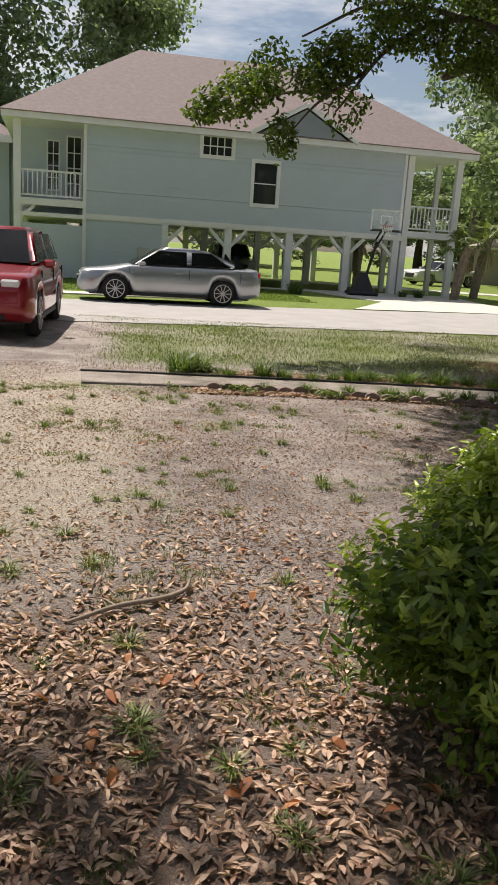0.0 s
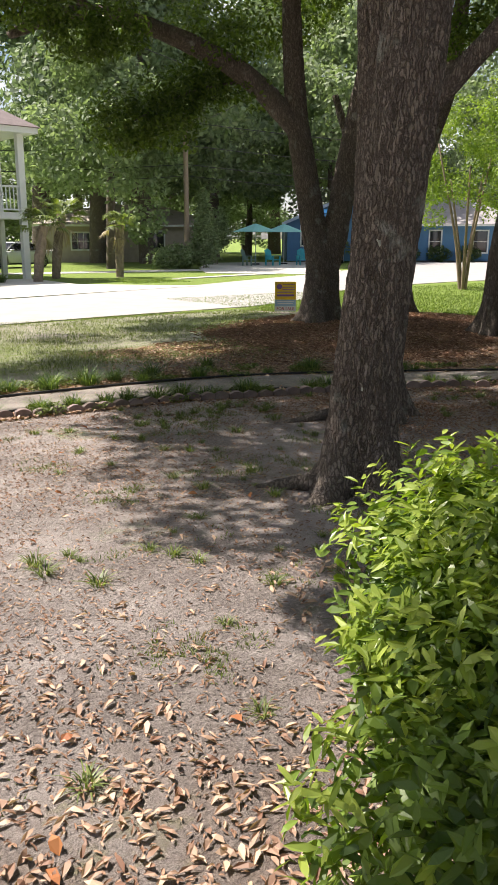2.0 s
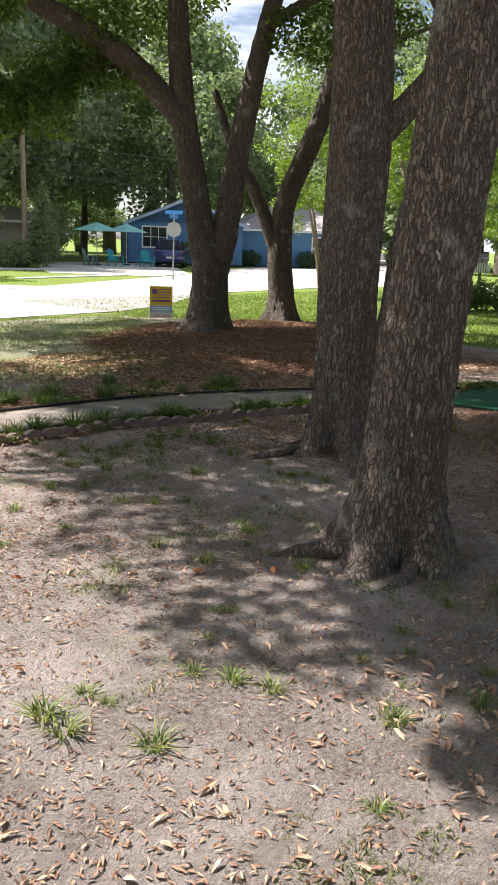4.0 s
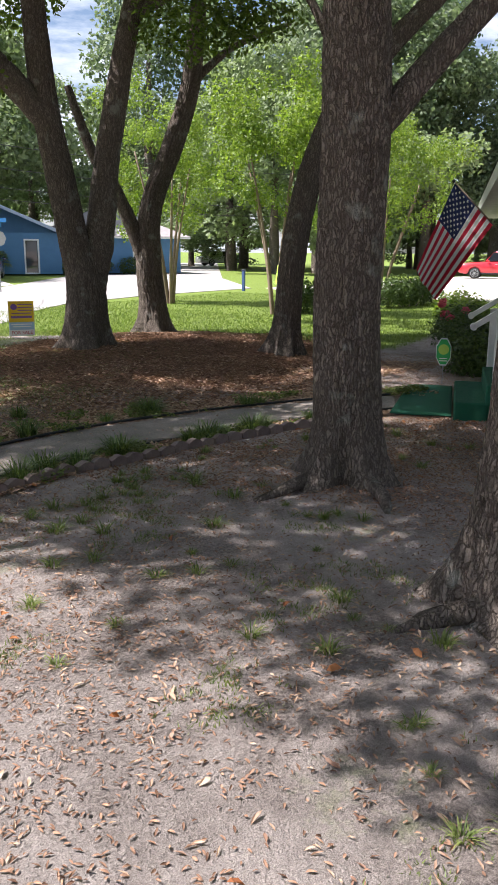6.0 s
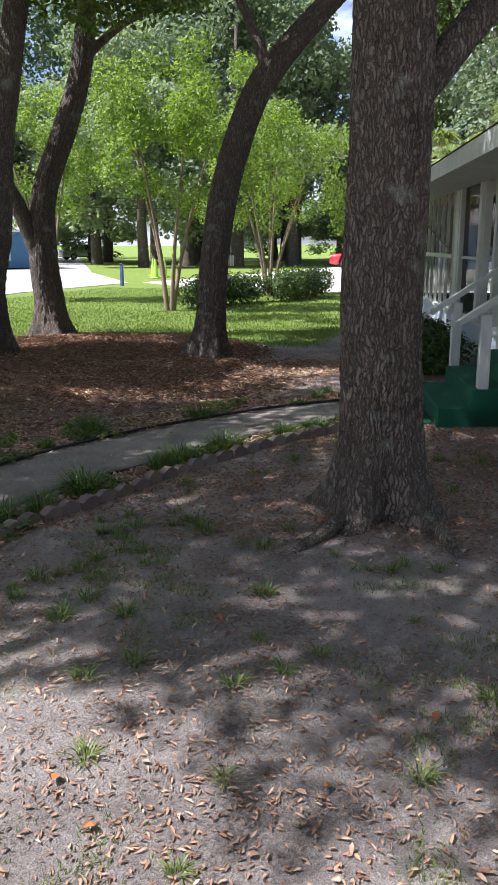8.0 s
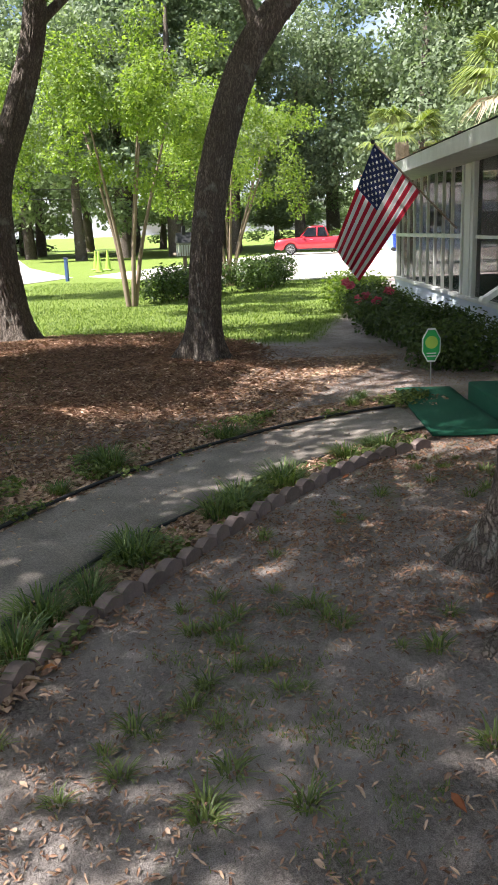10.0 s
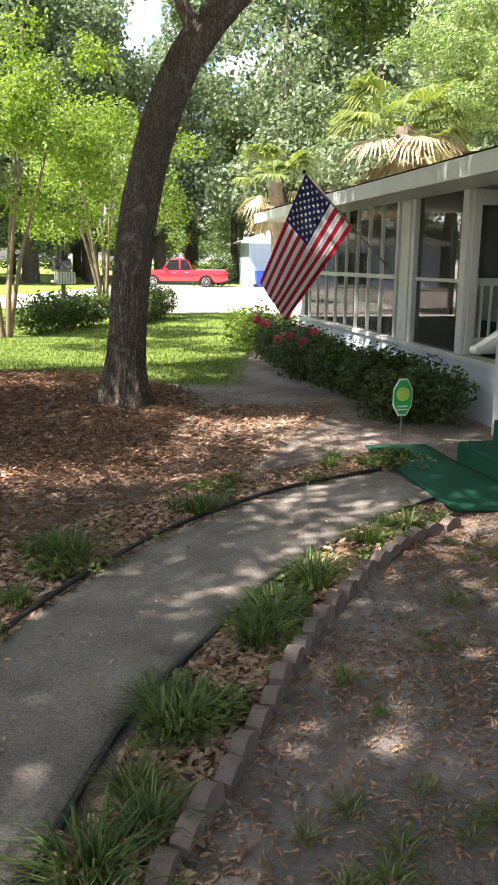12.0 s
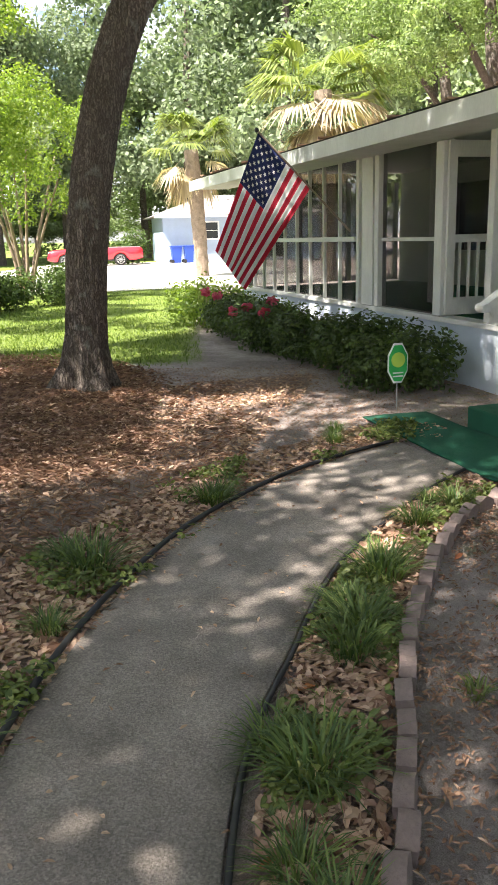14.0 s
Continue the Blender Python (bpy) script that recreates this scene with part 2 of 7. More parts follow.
# young shoots, with the shrub's sunlit top put into their bright colour
M_LITTIP = leaf_mat("sunlit_young_shoots", (0.20, 0.28, 0.04), (0.40, 0.47, 0.10), 0.4, 0.35)
M_HEDGE = leaf_mat("hedge_leaves", (0.035, 0.065, 0.018), (0.12, 0.18, 0.05), 0.35, 0.4)
M_BLADE = leaf_mat("grass_blades", (0.07, 0.12, 0.02), (0.20, 0.27, 0.06), 0.4, 0.5)
M_LIRIOPE = leaf_mat("border_grass_blades", (0.04, 0.085, 0.025), (0.20, 0.26, 0.08), 0.35, 0.5)
M_WEED = leaf_mat("weed_leaves", (0.06, 0.095, 0.022), (0.25, 0.29, 0.09), 0.3, 0.5)
M_DRYLEAF = leaf_mat("dry_leaves", (0.20, 0.10, 0.065), (0.62, 0.435, 0.32), 0.12, 0.6)
M_RUST = leaf_mat("rusty_leaves", (0.25, 0.08, 0.03), (0.42, 0.17, 0.06), 0.12, 0.7)
M_STRAW = leaf_mat("pine_straw", (0.13, 0.065, 0.04), (0.42, 0.25, 0.165), 0.05, 0.8)
M_PALM = leaf_mat("palm_fronds", (0.09, 0.13, 0.035), (0.26, 0.31, 0.10), 0.35, 0.5)
M_DEADPALM = leaf_mat("dry_palm_fronds", (0.26, 0.20, 0.13), (0.48, 0.40, 0.28), 0.2, 0.7)
M_PETAL = leaf_mat("pink_petals", (0.55, 0.06, 0.16), (0.75, 0.16, 0.28), 0.3, 0.5)
M_WHITE = mat("white_paint", (0.74, 0.75, 0.75), 0.55, 0.07, 3, 0.08, 60)
M_TRIM = mat("worn_white_paint", (0.68, 0.68, 0.66), 0.6, 0.14, 4, 0.2, 50, stretch_z=0.4)
M_SKIRT = mat("pale_blue_block_paint", (0.60, 0.66, 0.74), 0.75, 0.1, 4, 0.2, 60)
M_SIDING = mat("blue_grey_siding", (0.48, 0.555, 0.60), 0.65, 0.05, 1.2, 0.05, 40)
M_SHINGLE = mat("brown_grey_shingles", (0.21, 0.165, 0.16), 0.9, 0.22, 5, 0.5, 18)
M_BLUEWALL = mat("blue_painted_siding", (0.08, 0.20, 0.37), 0.7, 0.1, 2, 0.1, 30)
M_TANWALL = mat("tan_brick_wall", (0.42, 0.36, 0.31), 0.9, 0.15, 3, 0.1, 30)
M_PALEBLUE = mat("pale_blue_siding", (0.38, 0.48, 0.62), 0.7, 0.1, 2, 0.1, 30)
M_GREYROOF = mat("grey_shingles", (0.34, 0.31, 0.32), 0.9, 0.15, 3, 0.4, 14)
M_MOSSROOF = mat("leaf_strewn_roofing", (0.12, 0.115, 0.095), 0.95, 0.45, 6, 0.8, 25)
M_PANE = glass_mat("dark_window_glass", (0.03, 0.035, 0.04))
M_CARGLASS = glass_mat("car_glass", (0.02, 0.022, 0.025))
M_SCREEN = glass_mat("insect_screen", (0.035, 0.035, 0.036), 0.6, 0.58)
M_SCREEN.node_tree.nodes["Principled BSDF"].inputs["Specular IOR Level"].default_value = 0.25
M_DARKROOM = mat("shaded_porch_wall", (0.42, 0.45, 0.40), 0.9, 0.1, 2, 0.1, 30)
M_TURF = mat("green_outdoor_carpet", (0.012, 0.12, 0.066), 0.9, 0.2, 5, 0.8, 300)
M_SILVER = mat("silver_car_paint", (0.43, 0.44, 0.46), 0.28, 0.02, 2, 0.0, 30, metal=0.7, coat=0.8)
M_RED = mat("dark_red_car_paint", (0.33, 0.012, 0.022), 0.28, 0.03, 2, 0.0, 30, metal=0.25, coat=1.0)
M_REDTRUCK = mat("bright_red_car_paint", (0.55, 0.02, 0.035), 0.3, 0.03, 2, 0.0, 30, coat=0.8)
M_NAVY = mat("navy_car_paint", (0.03, 0.035, 0.14), 0.3, 0.03, 2, 0.0, 30, coat=0.8)
M_WHITECAR = mat("white_car_paint", (0.62, 0.63, 0.64), 0.35, 0.03, 2, 0.0, 30, coat=0.6)
M_TYRE = mat("tyre_rubber", (0.025, 0.025, 0.026), 0.85, 0.2, 20, 0.2, 80)
M_RIM = mat("alloy", (0.50, 0.51, 0.52), 0.35, 0.06, 10, 0.0, 40, metal=0.85)
M_BLACK = mat("black_plastic", (0.022, 0.022, 0.024), 0.6, 0.2, 10, 0.1, 60)
M_STEEL = mat("galvanised_steel", (0.42, 0.43, 0.44), 0.45, 0.12, 12, 0.1, 60, metal=0.8)
M_LAMPGLASS = glass_mat("clear_lamp_lens", (0.75, 0.76, 0.78), 0.08)
M_TAIL = glass_mat("red_lamp_lens", (0.5, 0.01, 0.015), 0.15)
M_BRICKEDGE = mat("grey_red_edging_block", (0.22, 0.165, 0.15), 0.95, 0.3, 9, 0.5, 60, random_tint=0.22)
M_TERRA = mat("rust_red_edging_block", (0.30, 0.15, 0.11), 0.95, 0.3, 9, 0.5, 60, random_tint=0.22)
M_WOOD = mat("weathered_wood", (0.27, 0.21, 0.165), 0.9, 0.3, 8, 0.3, 50, stretch_z=0.3)
M_NAVYCLOTH = mat("navy_flag_cloth", (0.018, 0.03, 0.12), 0.85, 0.12, 20, 0.1, 200)
M_REDCLOTH = mat("red_flag_cloth", (0.52, 0.022, 0.055), 0.85, 0.1, 20, 0.1, 200)
M_WHITECLOTH = mat("white_flag_cloth", (0.74, 0.72, 0.72), 0.85, 0.06, 20, 0.1, 200)
M_YELLOW = mat("yellow_sign_print", (0.75, 0.52, 0.02), 0.5, 0.04, 4, 0.0, 40)
M_GREENSIGN = mat("green_sign_print", (0.03, 0.42, 0.10), 0.4, 0.05, 4, 0.0, 40)
M_LIMESIGN = mat("lime_sign_print", (0.42, 0.62, 0.10), 0.4, 0.05, 4, 0.0, 40)
M_BLUEPRINT = mat("pale_blue_sign_print", (0.34, 0.50, 0.66), 0.5, 0.04, 4, 0.0, 40)
M_PURPLE = mat("purple_sign_print", (0.20, 0.10, 0.35), 0.5, 0.04, 4, 0.0, 40)
M_REDPRINT = mat("red_sign_print", (0.45, 0.03, 0.04), 0.5, 0.04, 4, 0.0, 40)
M_TEAL = mat("teal_umbrella_cloth", (0.30, 0.66, 0.62), 0.8, 0.06, 5, 0.05, 60)
M_TEALPLASTIC = mat("teal_plastic", (0.03, 0.34, 0.40), 0.5, 0.06, 5, 0.0, 60)
M_BIN = mat("blue_bin_plastic", (0.02, 0.07, 0.42), 0.5, 0.06, 5, 0.0, 60)
M_COPPER = mat("aged_copper", (0.36, 0.36, 0.30), 0.6, 0.25, 8, 0.1, 60, metal=0.4)
M_SKIN = mat("palm_trunk_boots", (0.24, 0.19, 0.145), 0.95, 0.4, 6, 0.8, 25)

# ---- shapes ----


def obj(name, bm, material, smooth=False):
    me = bpy.data.meshes.new(name)
    bm.to_mesh(me)
    bm.free()
    me.materials.append(material)
    if smooth:
        me.shade_smooth()
    return new(name, me)


def part(name, bm, material, parent, label="", smooth=False):
    """One mesh object under a thing or under a part, in the thing's own coordinates."""
    ob = obj(name, bm, material, smooth)
    ob.parent = parent
    return tagged(ob, label)


def thing(name, m, label, category, group="", kind=""):
    ob = new(name)
    ob.empty_display_size = 0.2
    ob.matrix_world = m
    return tagged(ob, label, category, group, kind)


def box(bm, x0, y0, z0, x1, y1, z1, bevel=0.0, m=None):
    verts = bmesh.ops.create_cube(bm, size=1.0)["verts"]
    for v in verts:
        v.co = Vector(((x0 + x1) / 2 + v.co.x * (x1 - x0), (y0 + y1) / 2 + v.co.y * (y1 - y0), (z0 + z1) / 2 + v.co.z * (z1 - z0)))
    if bevel:
        edges = list({e for v in verts for e in v.link_edges})
        made = bmesh.ops.bevel(bm, geom=edges, offset=bevel, segments=1, affect="EDGES")
        verts = list({v for f in made["faces"] for v in f.verts} | {v for v in verts if v.is_valid})
    if m is not None:
        bmesh.ops.transform(bm, matrix=m, verts=verts)
    return bm


def box_of(*a, **k):
    return box(bmesh.new(), *a, **k)


def beam(bm, a, b, w, d=None):
    """A square bar from a to b."""
    a, b = Vector(a), Vector(b)
    q = (b - a).to_track_quat("Z", "Y").to_matrix().to_4x4()
    d = d or w
    return box(bm, -w / 2, -d / 2, 0, w / 2, d / 2, (b - a).length, 0, Matrix.Translation(a) @ q)


def cyl(bm, a, b, r0, r1=None, segs=12):
    a, b = Vector(a), Vector(b)
    q = (b - a).to_track_quat("Z", "Y").to_matrix().to_4x4()
    bmesh.ops.create_cone(bm, cap_ends=True, segments=segs, radius1=r0, radius2=r0 if r1 is None else r1, depth=(b - a).length,
                          matrix=Matrix.Translation((a + b) / 2) @ q)
    return bm


def spline(points, n):
    """n points on a smooth curve through the given points."""
    pts = [Vector(p) for p in points]
    pts = [pts[0] * 2 - pts[1]] + pts + [pts[-1] * 2 - pts[-2]]
    out = []
    for k in range(n):
        u = k / (n - 1) * (len(pts) - 3)
        i = min(int(u), len(pts) - 4)
        f = u - i
        p0, p1, p2, p3 = pts[i:i + 4]
        out.append(0.5 * (2 * p1 + (p2 - p0) * f + (2 * p0 - 5 * p1 + 4 * p2 - p3) * f * f + (3 * p1 - p0 - 3 * p2 + p3) * f ** 3))
    return out


def tube(bm, points, radii, segs=10, rings=14, rough=0.0, seed=0.0, flare=0.0):
    """A tapering limb through points; rough: depth of the bark's ridges; flare: buttress roots at the foot."""
    path = spline(points, rings)
    rr = []
    for k in range(rings):
        u = k / (rings - 1) * (len(radii) - 1)
        i = min(int(u), len(radii) - 2)
        rr.append(radii[i] + (radii[i + 1] - radii[i]) * (u - i))
    rows = []
    for k, p in enumerate(path):
        d = (path[min(k + 1, rings - 1)] - path[max(k - 1, 0)]).normalized()
        side = d.cross(Vector((0.13, 1, 0))).normalized()
        up = side.cross(d)
        row = []
        for s in range(segs):
            a = 2 * math.pi * s / segs
            r = rr[k]
            if rough:
                ridge = noise.noise(Vector((math.cos(a) * 3.6 + seed, math.sin(a) * 3.6, p.z * 0.9)))
                fine = noise.noise(Vector((math.cos(a) * r * 42 + seed, math.sin(a) * r * 42, p.z * 5.0)))
                r += rough * (1.0 - 2.6 * abs(fine) + 0.8 * ridge)
            if flare:
                r += flare * math.exp(-max(0, p.z - path[0].z) / 0.22) * (0.55 + 0.5 * math.sin(a * 4 + seed) + 0.3 * math.sin(a * 7 + 2 * seed))
            row.append(bm.verts.new(p + (side * math.cos(a) + up * math.sin(a)) * r))
        rows.append(row)
    for a, b in zip(rows, rows[1:]):
        for s in range(segs):
            bm.faces.new((a[s], a[(s + 1) % segs], b[(s + 1) % segs], b[s]))
    bm.faces.new(rows[-1])
    return bm


def mesh_of(name, verts, faces, material, smooth=False):
    me = bpy.data.meshes.new(name)
    me.from_pydata(verts, [], faces)
    me.materials.append(material)
    if smooth:
        me.shade_smooth()
    return me


def leaf_cards(rng, centres, normals, length, width, droop=0.3, simple=False):
    """Pointed leaves, folded along the middle; simple: of four corners. Arrays of centres and facing directions."""
    n = len(centres)
    d = rng.normal(size=(n, 3))
    d -= (d * normals).sum(1, keepdims=True) * normals
    d /= np.linalg.norm(d, axis=1, keepdims=True) + 1e-9
    s = np.cross(normals, d)
    ln = length * rng.uniform(0.65, 1.3, (n, 1))
    wd = width * rng.uniform(0.7, 1.25, (n, 1))
    base = centres - d * ln * 0.5
    tip = centres + d * ln * 0.5 - normals * ln * droop * 0.22
    if simple:
        v = np.stack([base, centres - s * wd * 0.5, tip, centres + s * wd * 0.5], 1).reshape(-1, 3)
        return v, np.arange(n * 4).reshape(n, 4)
    rim = []
    for along, wide in ((-0.2, 0.42), (0.2, 0.45)):
        mid = centres + d * ln * along
        rim.append((mid + s * wd * wide + normals * wd * 0.12, mid - s * wd * wide + normals * wd * 0.12))
    v = np.stack([base, rim[0][1], rim[1][1], tip, rim[1][0], rim[0][0]], 1).reshape(-1, 3)
    f = np.arange(n * 6).reshape(n, 6)
    return v, f


def cloud(rng, clumps, count, length, width, up=0.5, simple=False):
    """Leaves in clumps (x, y, z, rx, ry, rz): thick at the rim of each clump, with gaps between."""
    c = np.array(clumps, float)
    size = c[:, 3] * c[:, 4] + c[:, 4] * c[:, 5] + c[:, 3] * c[:, 5]
    pick = rng.choice(len(c), count, p=size / size.sum())
    d = rng.normal(size=(count, 3))
    d /= np.linalg.norm(d, axis=1, keepdims=True)
    r = rng.uniform(0.25, 1.0, (count, 1)) ** 0.45
    wob = 1 + 0.28 * np.sin(d[:, :1] * 5 + pick[:, None]) * np.cos(d[:, 1:2] * 6 + 2.0 * pick[:, None])
    pos = c[pick, :3] + d * r * wob * c[pick, 3:6]
    nrm = d * 0.6 + rng.normal(size=(count, 3)) * 0.55 + np.array([0, 0, up])
    nrm /= np.linalg.norm(nrm, axis=1, keepdims=True)
    return leaf_cards(rng, pos, nrm, length, width, 0.3, simple)


def leaves_part(name, vf, material, parent=None, label=""):
    v, f = vf
    ob = new(name, mesh_of(name, v.tolist() if hasattr(v, "tolist") else v, f.tolist() if hasattr(f, "tolist") else f, material))
    if parent is not None:
        ob.parent = parent
    return tagged(ob, label)


# ---- lie of the land ----


def hump(x, y, cx, cy, sx, sy):
    return math.exp(-((x - cx) / sx) ** 2 - ((y - cy) / sy) ** 2)


def land(x, y):
    z = 0.06 * hump(x, y, 1.5, 4.5, 4, 3.2) + 0.06 * hump(x, y, 5.3, 6.6, 1.2, 1.2) + 0.17 * hump(x, y, 11.6, 12.4, 2.6, 2.6)
    return z - 0.11 * hump(x, y, 8.0, 8.9, 3.6, 1.3)


FAR_EDGE = [(-0.5, 9.84), (0.6, 9.82), (3.0, 9.75), (5.0, 9.68), (6.3, 9.5), (7.45, 9.13), (8.15, 8.72), (8.7, 8.2), (9.12, 7.46)]
NEAR_EDGE = [(-0.45, 9.1), (0.6, 9.12), (3.0, 9.12), (5.2, 8.95), (6.2, 8.65), (7.05, 8.3), (7.75, 7.78), (8.1, 7.48), (8.36, 7.2)]
BRICK_LINE = [(0.85, 9.02), (2.0, 8.98), (3.0, 8.78), (4.5, 8.66), (5.3, 8.42), (6.15, 8.18), (6.8, 7.9), (7.4, 7.55), (7.75, 7.18)]


def near_line(x, y, line):
    best = 99.0
    for (ax, ay), (bx, by) in zip(line, line[1:]):
        dx, dy = bx - ax, by - ay
        u = max(0, min(1, ((x - ax) * dx + (y - ay) * dy) / (dx * dx + dy * dy)))
        best = min(best, math.hypot(x - ax - u * dx, y - ay - u * dy))
    return best


def soft_step(a, b, v):
    u = max(0.0, min(1.0, (v - a) / (b - a)))
    return u * u * (3 - 2 * u)


def straw_mask(x, y):
    return 1 - soft_step(0.8, 1.05, math.hypot((x - 10.9) / 3.5, (y - 11.8) / 2.75) + 0.12 * noise.noise(Vector((x * 0.8, y * 0.8, 0))))


def grass_mask(x, y):
    if x > 11.5 and y < 21:
        edge = 12.7 + 0.5 * noise.noise(Vector((y * 0.5, 3, 0))) - 0.35 * max(0, y - 12)
        east = soft_step(edge, edge + 1.0, x) * soft_step(8.4, 9.4, y + 0.02 * (x - 13))
        return 0.95 * east
    if y > 9.6:
        strip = soft_step(9.9, 11.5, y) * soft_step(-1.0, 0.2, x) * (0.50 + 0.22 * noise.noise(Vector((x * 0.4, y * 0.5, 7))))
        if y > 17:
            strip = 0.95
        return strip
    p = noise.noise(Vector((x * 1.3, y * 1.3, 2.5)))
    return 0.18 * soft_step(0.1, 0.5, p) + (0.28 if 6.8 < y and x < 3 else 0.12) * soft_step(-0.1, 0.4, p)


def litter_mask(x, y):
    near = 0.72 * (1 - soft_step(1.9, 5.2, y + 0.3 * x + 1.1 * noise.noise(Vector((x * 1.2, y * 1.2, 6))))) * soft_step(-1.6, -0.1, x + 0.3 * (y - 2))
    bed = 0.7 * (1 - soft_step(0.1, 0.3, abs(near_line(x, y, BRICK_LINE) - 0.22))) if 0 < x < 9 and y > 7 and near_line(x, y, NEAR_EDGE) < 0.42 else 0
    oaks = 0
    if 4.6 < x < 13.6 and y > 7.4 and near_line(x, y, FAR_EDGE) < 3.2 and y > 9.6 - 0.36 * max(0, x - 6.4):
        oaks = 0.62 * soft_step(4.6, 6.2, x) * (1 - soft_step(12.2, 13.4, x))
    shade = 0.3 * soft_step(5.2, 6.4, x) * (1 - soft_step(8.4, 9.2, y + 0.15 * x)) if y < 8.2 else 0
    return max(near, bed, oaks, shade)


def sand_mask(x, y):
    return 0.85 * (1 - soft_step(-0.5, 0.9, x + 0.4 * noise.noise(Vector((x * 0.9, y * 0.9, 4))) - 0.12 * max(0, 5.5 - y))) * soft_step(2.6, 4.8, y + 0.9 * noise.noise(Vector((x * 0.6, y * 0.6, 14)))) * (1 - soft_step(8.2, 11.5, y + 1.2 * noise.noise(Vector((x * 0.5, y * 0.5, 15))))) * soft_step(-6.5, -3.0, x + 1.2 * noise.noise(Vector((x * 0.5, y * 0.5, 16))))


def lines(lo, hi, step, far):
    mid = list(np.arange(lo, hi, step))
    out, d = [], step
    a, b = mid[0], mid[-1]
    left, right = [], []
    while d < far:
        d *= 1.22
        a, b = a - d, b + d
        left.append(a)
        right.append(b)
    return left[::-1] + mid + right


GX, GY = lines(-5, 19, 0.12, 500), lines(-2, 18, 0.12, 500)
gverts = [(x, y, land(x, y) + (0.012 * noise.noise(Vector((x * 2.2, y * 2.2, 0))) if abs(x - 7) < 13 and abs(y - 8) < 11 and min(near_line(x, y, FAR_EDGE), near_line(x, y, NEAR_EDGE)) > 0.5 else 0)) for y in GY for x in GX]
nx = len(GX)
gfaces = [(j * nx + i, j * nx + i + 1, (j + 1) * nx + i + 1, (j + 1) * nx + i) for j in range(len(GY) - 1) for i in range(nx - 1)]
gmesh = mesh_of("ground", gverts, gfaces, M_GROUND, True)
for mask, rule in (("grass", grass_mask), ("straw", straw_mask), ("litter", litter_mask), ("sand", sand_mask)):
    layer = gmesh.attributes.new(mask, "FLOAT", "POINT")
    layer.data.foreach_set("value", np.array([rule(x, y) for x, y, z in gverts], dtype=np.float32))
ground = tagged(new("ground", gmesh), "sandy yard ground with patchy grass and fallen leaves", "ground", kind="structure")


def sheet(name, outline, z, material, label, category, thick=0.12):
    """A flat slab with the outline, its top at z."""
    bm = bmesh.new()
    face = bm.faces.new([bm.verts.new((x, y, z)) for x, y in outline])
    made = bmesh.ops.extrude_face_region(bm, geom=[face])
    bmesh.ops.translate(bm, verts=[v for v in made["geom"] if isinstance(v, bmesh.types.BMVert)], vec=(0, 0, -thick))
    bmesh.ops.recalc_face_normals(bm, faces=bm.faces[:])
    bmesh.ops.triangulate(bm, faces=bm.faces[:])
    return tagged(obj(name, bm, material), label, category, kind="structure")


road = sheet("road", [(-90, 14.6), (-1, 15.9), (3.3, 16.7), (8.5, 17.3), (12.5, 17.6), (15, 18.6), (17.5, 20.3), (20.5, 21.6), (26, 22.3), (34, 21.9), (46, 30), (110, 66), (106, 74),
                      (43, 40), (27, 31), (23, 29.2), (14.6, 25.2), (8, 23.3), (4, 22.3), (-2, 21.4), (-90, 19.6)], 0.018, M_ROAD, "sun-bleached grey asphalt street with worn edges", "road")
drive = sheet("driveway_concrete", [(6.6, 23.2), (16.5, 25.6), (13.4, 29), (13.8, 34), (3.2, 33), (3.4, 32.4), (7.2, 32.2), (8.8, 27.5)], 0.03, M_CONC, "pale concrete driveway under a raised house", "driveway")
drive2 = sheet("driveway_gravel", [(34.5, 21.4), (28.6, 15.2), (28.8, 12), (30, 6), (33, 4), (52, 5), (60, 10), (61, 18)], 0.022, M_CONC, "pale sunlit neighbour driveway", "driveway")
drive3 = sheet("driveway_blue_house", [(26, 31), (30.5, 33), (36.5, 40), (42, 47), (33, 48.5), (27, 41), (23, 34.6)], 0.024, M_CONC, "pale driveway before the blue house", "driveway")
lane = sheet("side_lane", [(6, 41.5), (16, 38.2), (25, 37.2), (25.5, 39.2), (16, 40), (6, 43.5)], 0.02, M_CONC, "pale side lane beyond the lawn", "road")
kerbwalk = sheet("pavement", [(-30, 22.6), (-2, 23.3), (3.4, 24.1), (3.4, 25.0), (-2, 24.2), (-30, 23.5)], 0.04, M_CONC, "narrow concrete pavement beside the street", "pavement")
lawnpath = sheet("pavement_far", [(18.6, 30.2), (23, 31.4), (27.6, 32.2), (27.4, 32.7), (22.8, 31.9), (18.5, 30.6)], 0.04, M_CONC, "narrow concrete pavement beside the street", "pavement")

# curved garden walk, following the dip of the land
bm = bmesh.new()
fa, na = spline([(x, y, 0) for x, y in FAR_EDGE], 70), spline([(x, y, 0) for x, y in NEAR_EDGE], 70)
rows = []
for p, q in zip(fa, na):
    row = []
    for k in range(7):
        w = p.lerp(q, k / 6)
        row.append(bm.verts.new((w.x, w.y, land(w.x, w.y) + 0.022)))
    low = [bm.verts.new((w.x, w.y, land(w.x, w.y) - 0.03)) for w in (p, q)]
    rows.append([low[0]] + row + [low[1]])
for a, b in zip(rows, rows[1:]):
    for k in range(8):
        bm.faces.new((a[k], a[k + 1], b[k + 1], b[k]))
bmesh.ops.recalc_face_normals(bm, faces=bm.faces[:])
garden_walk = tagged(obj("walkway", bm, M_WALK, True), "curved weathered concrete garden walk", "walkway", kind="structure")

# ---- trees of the yard ----


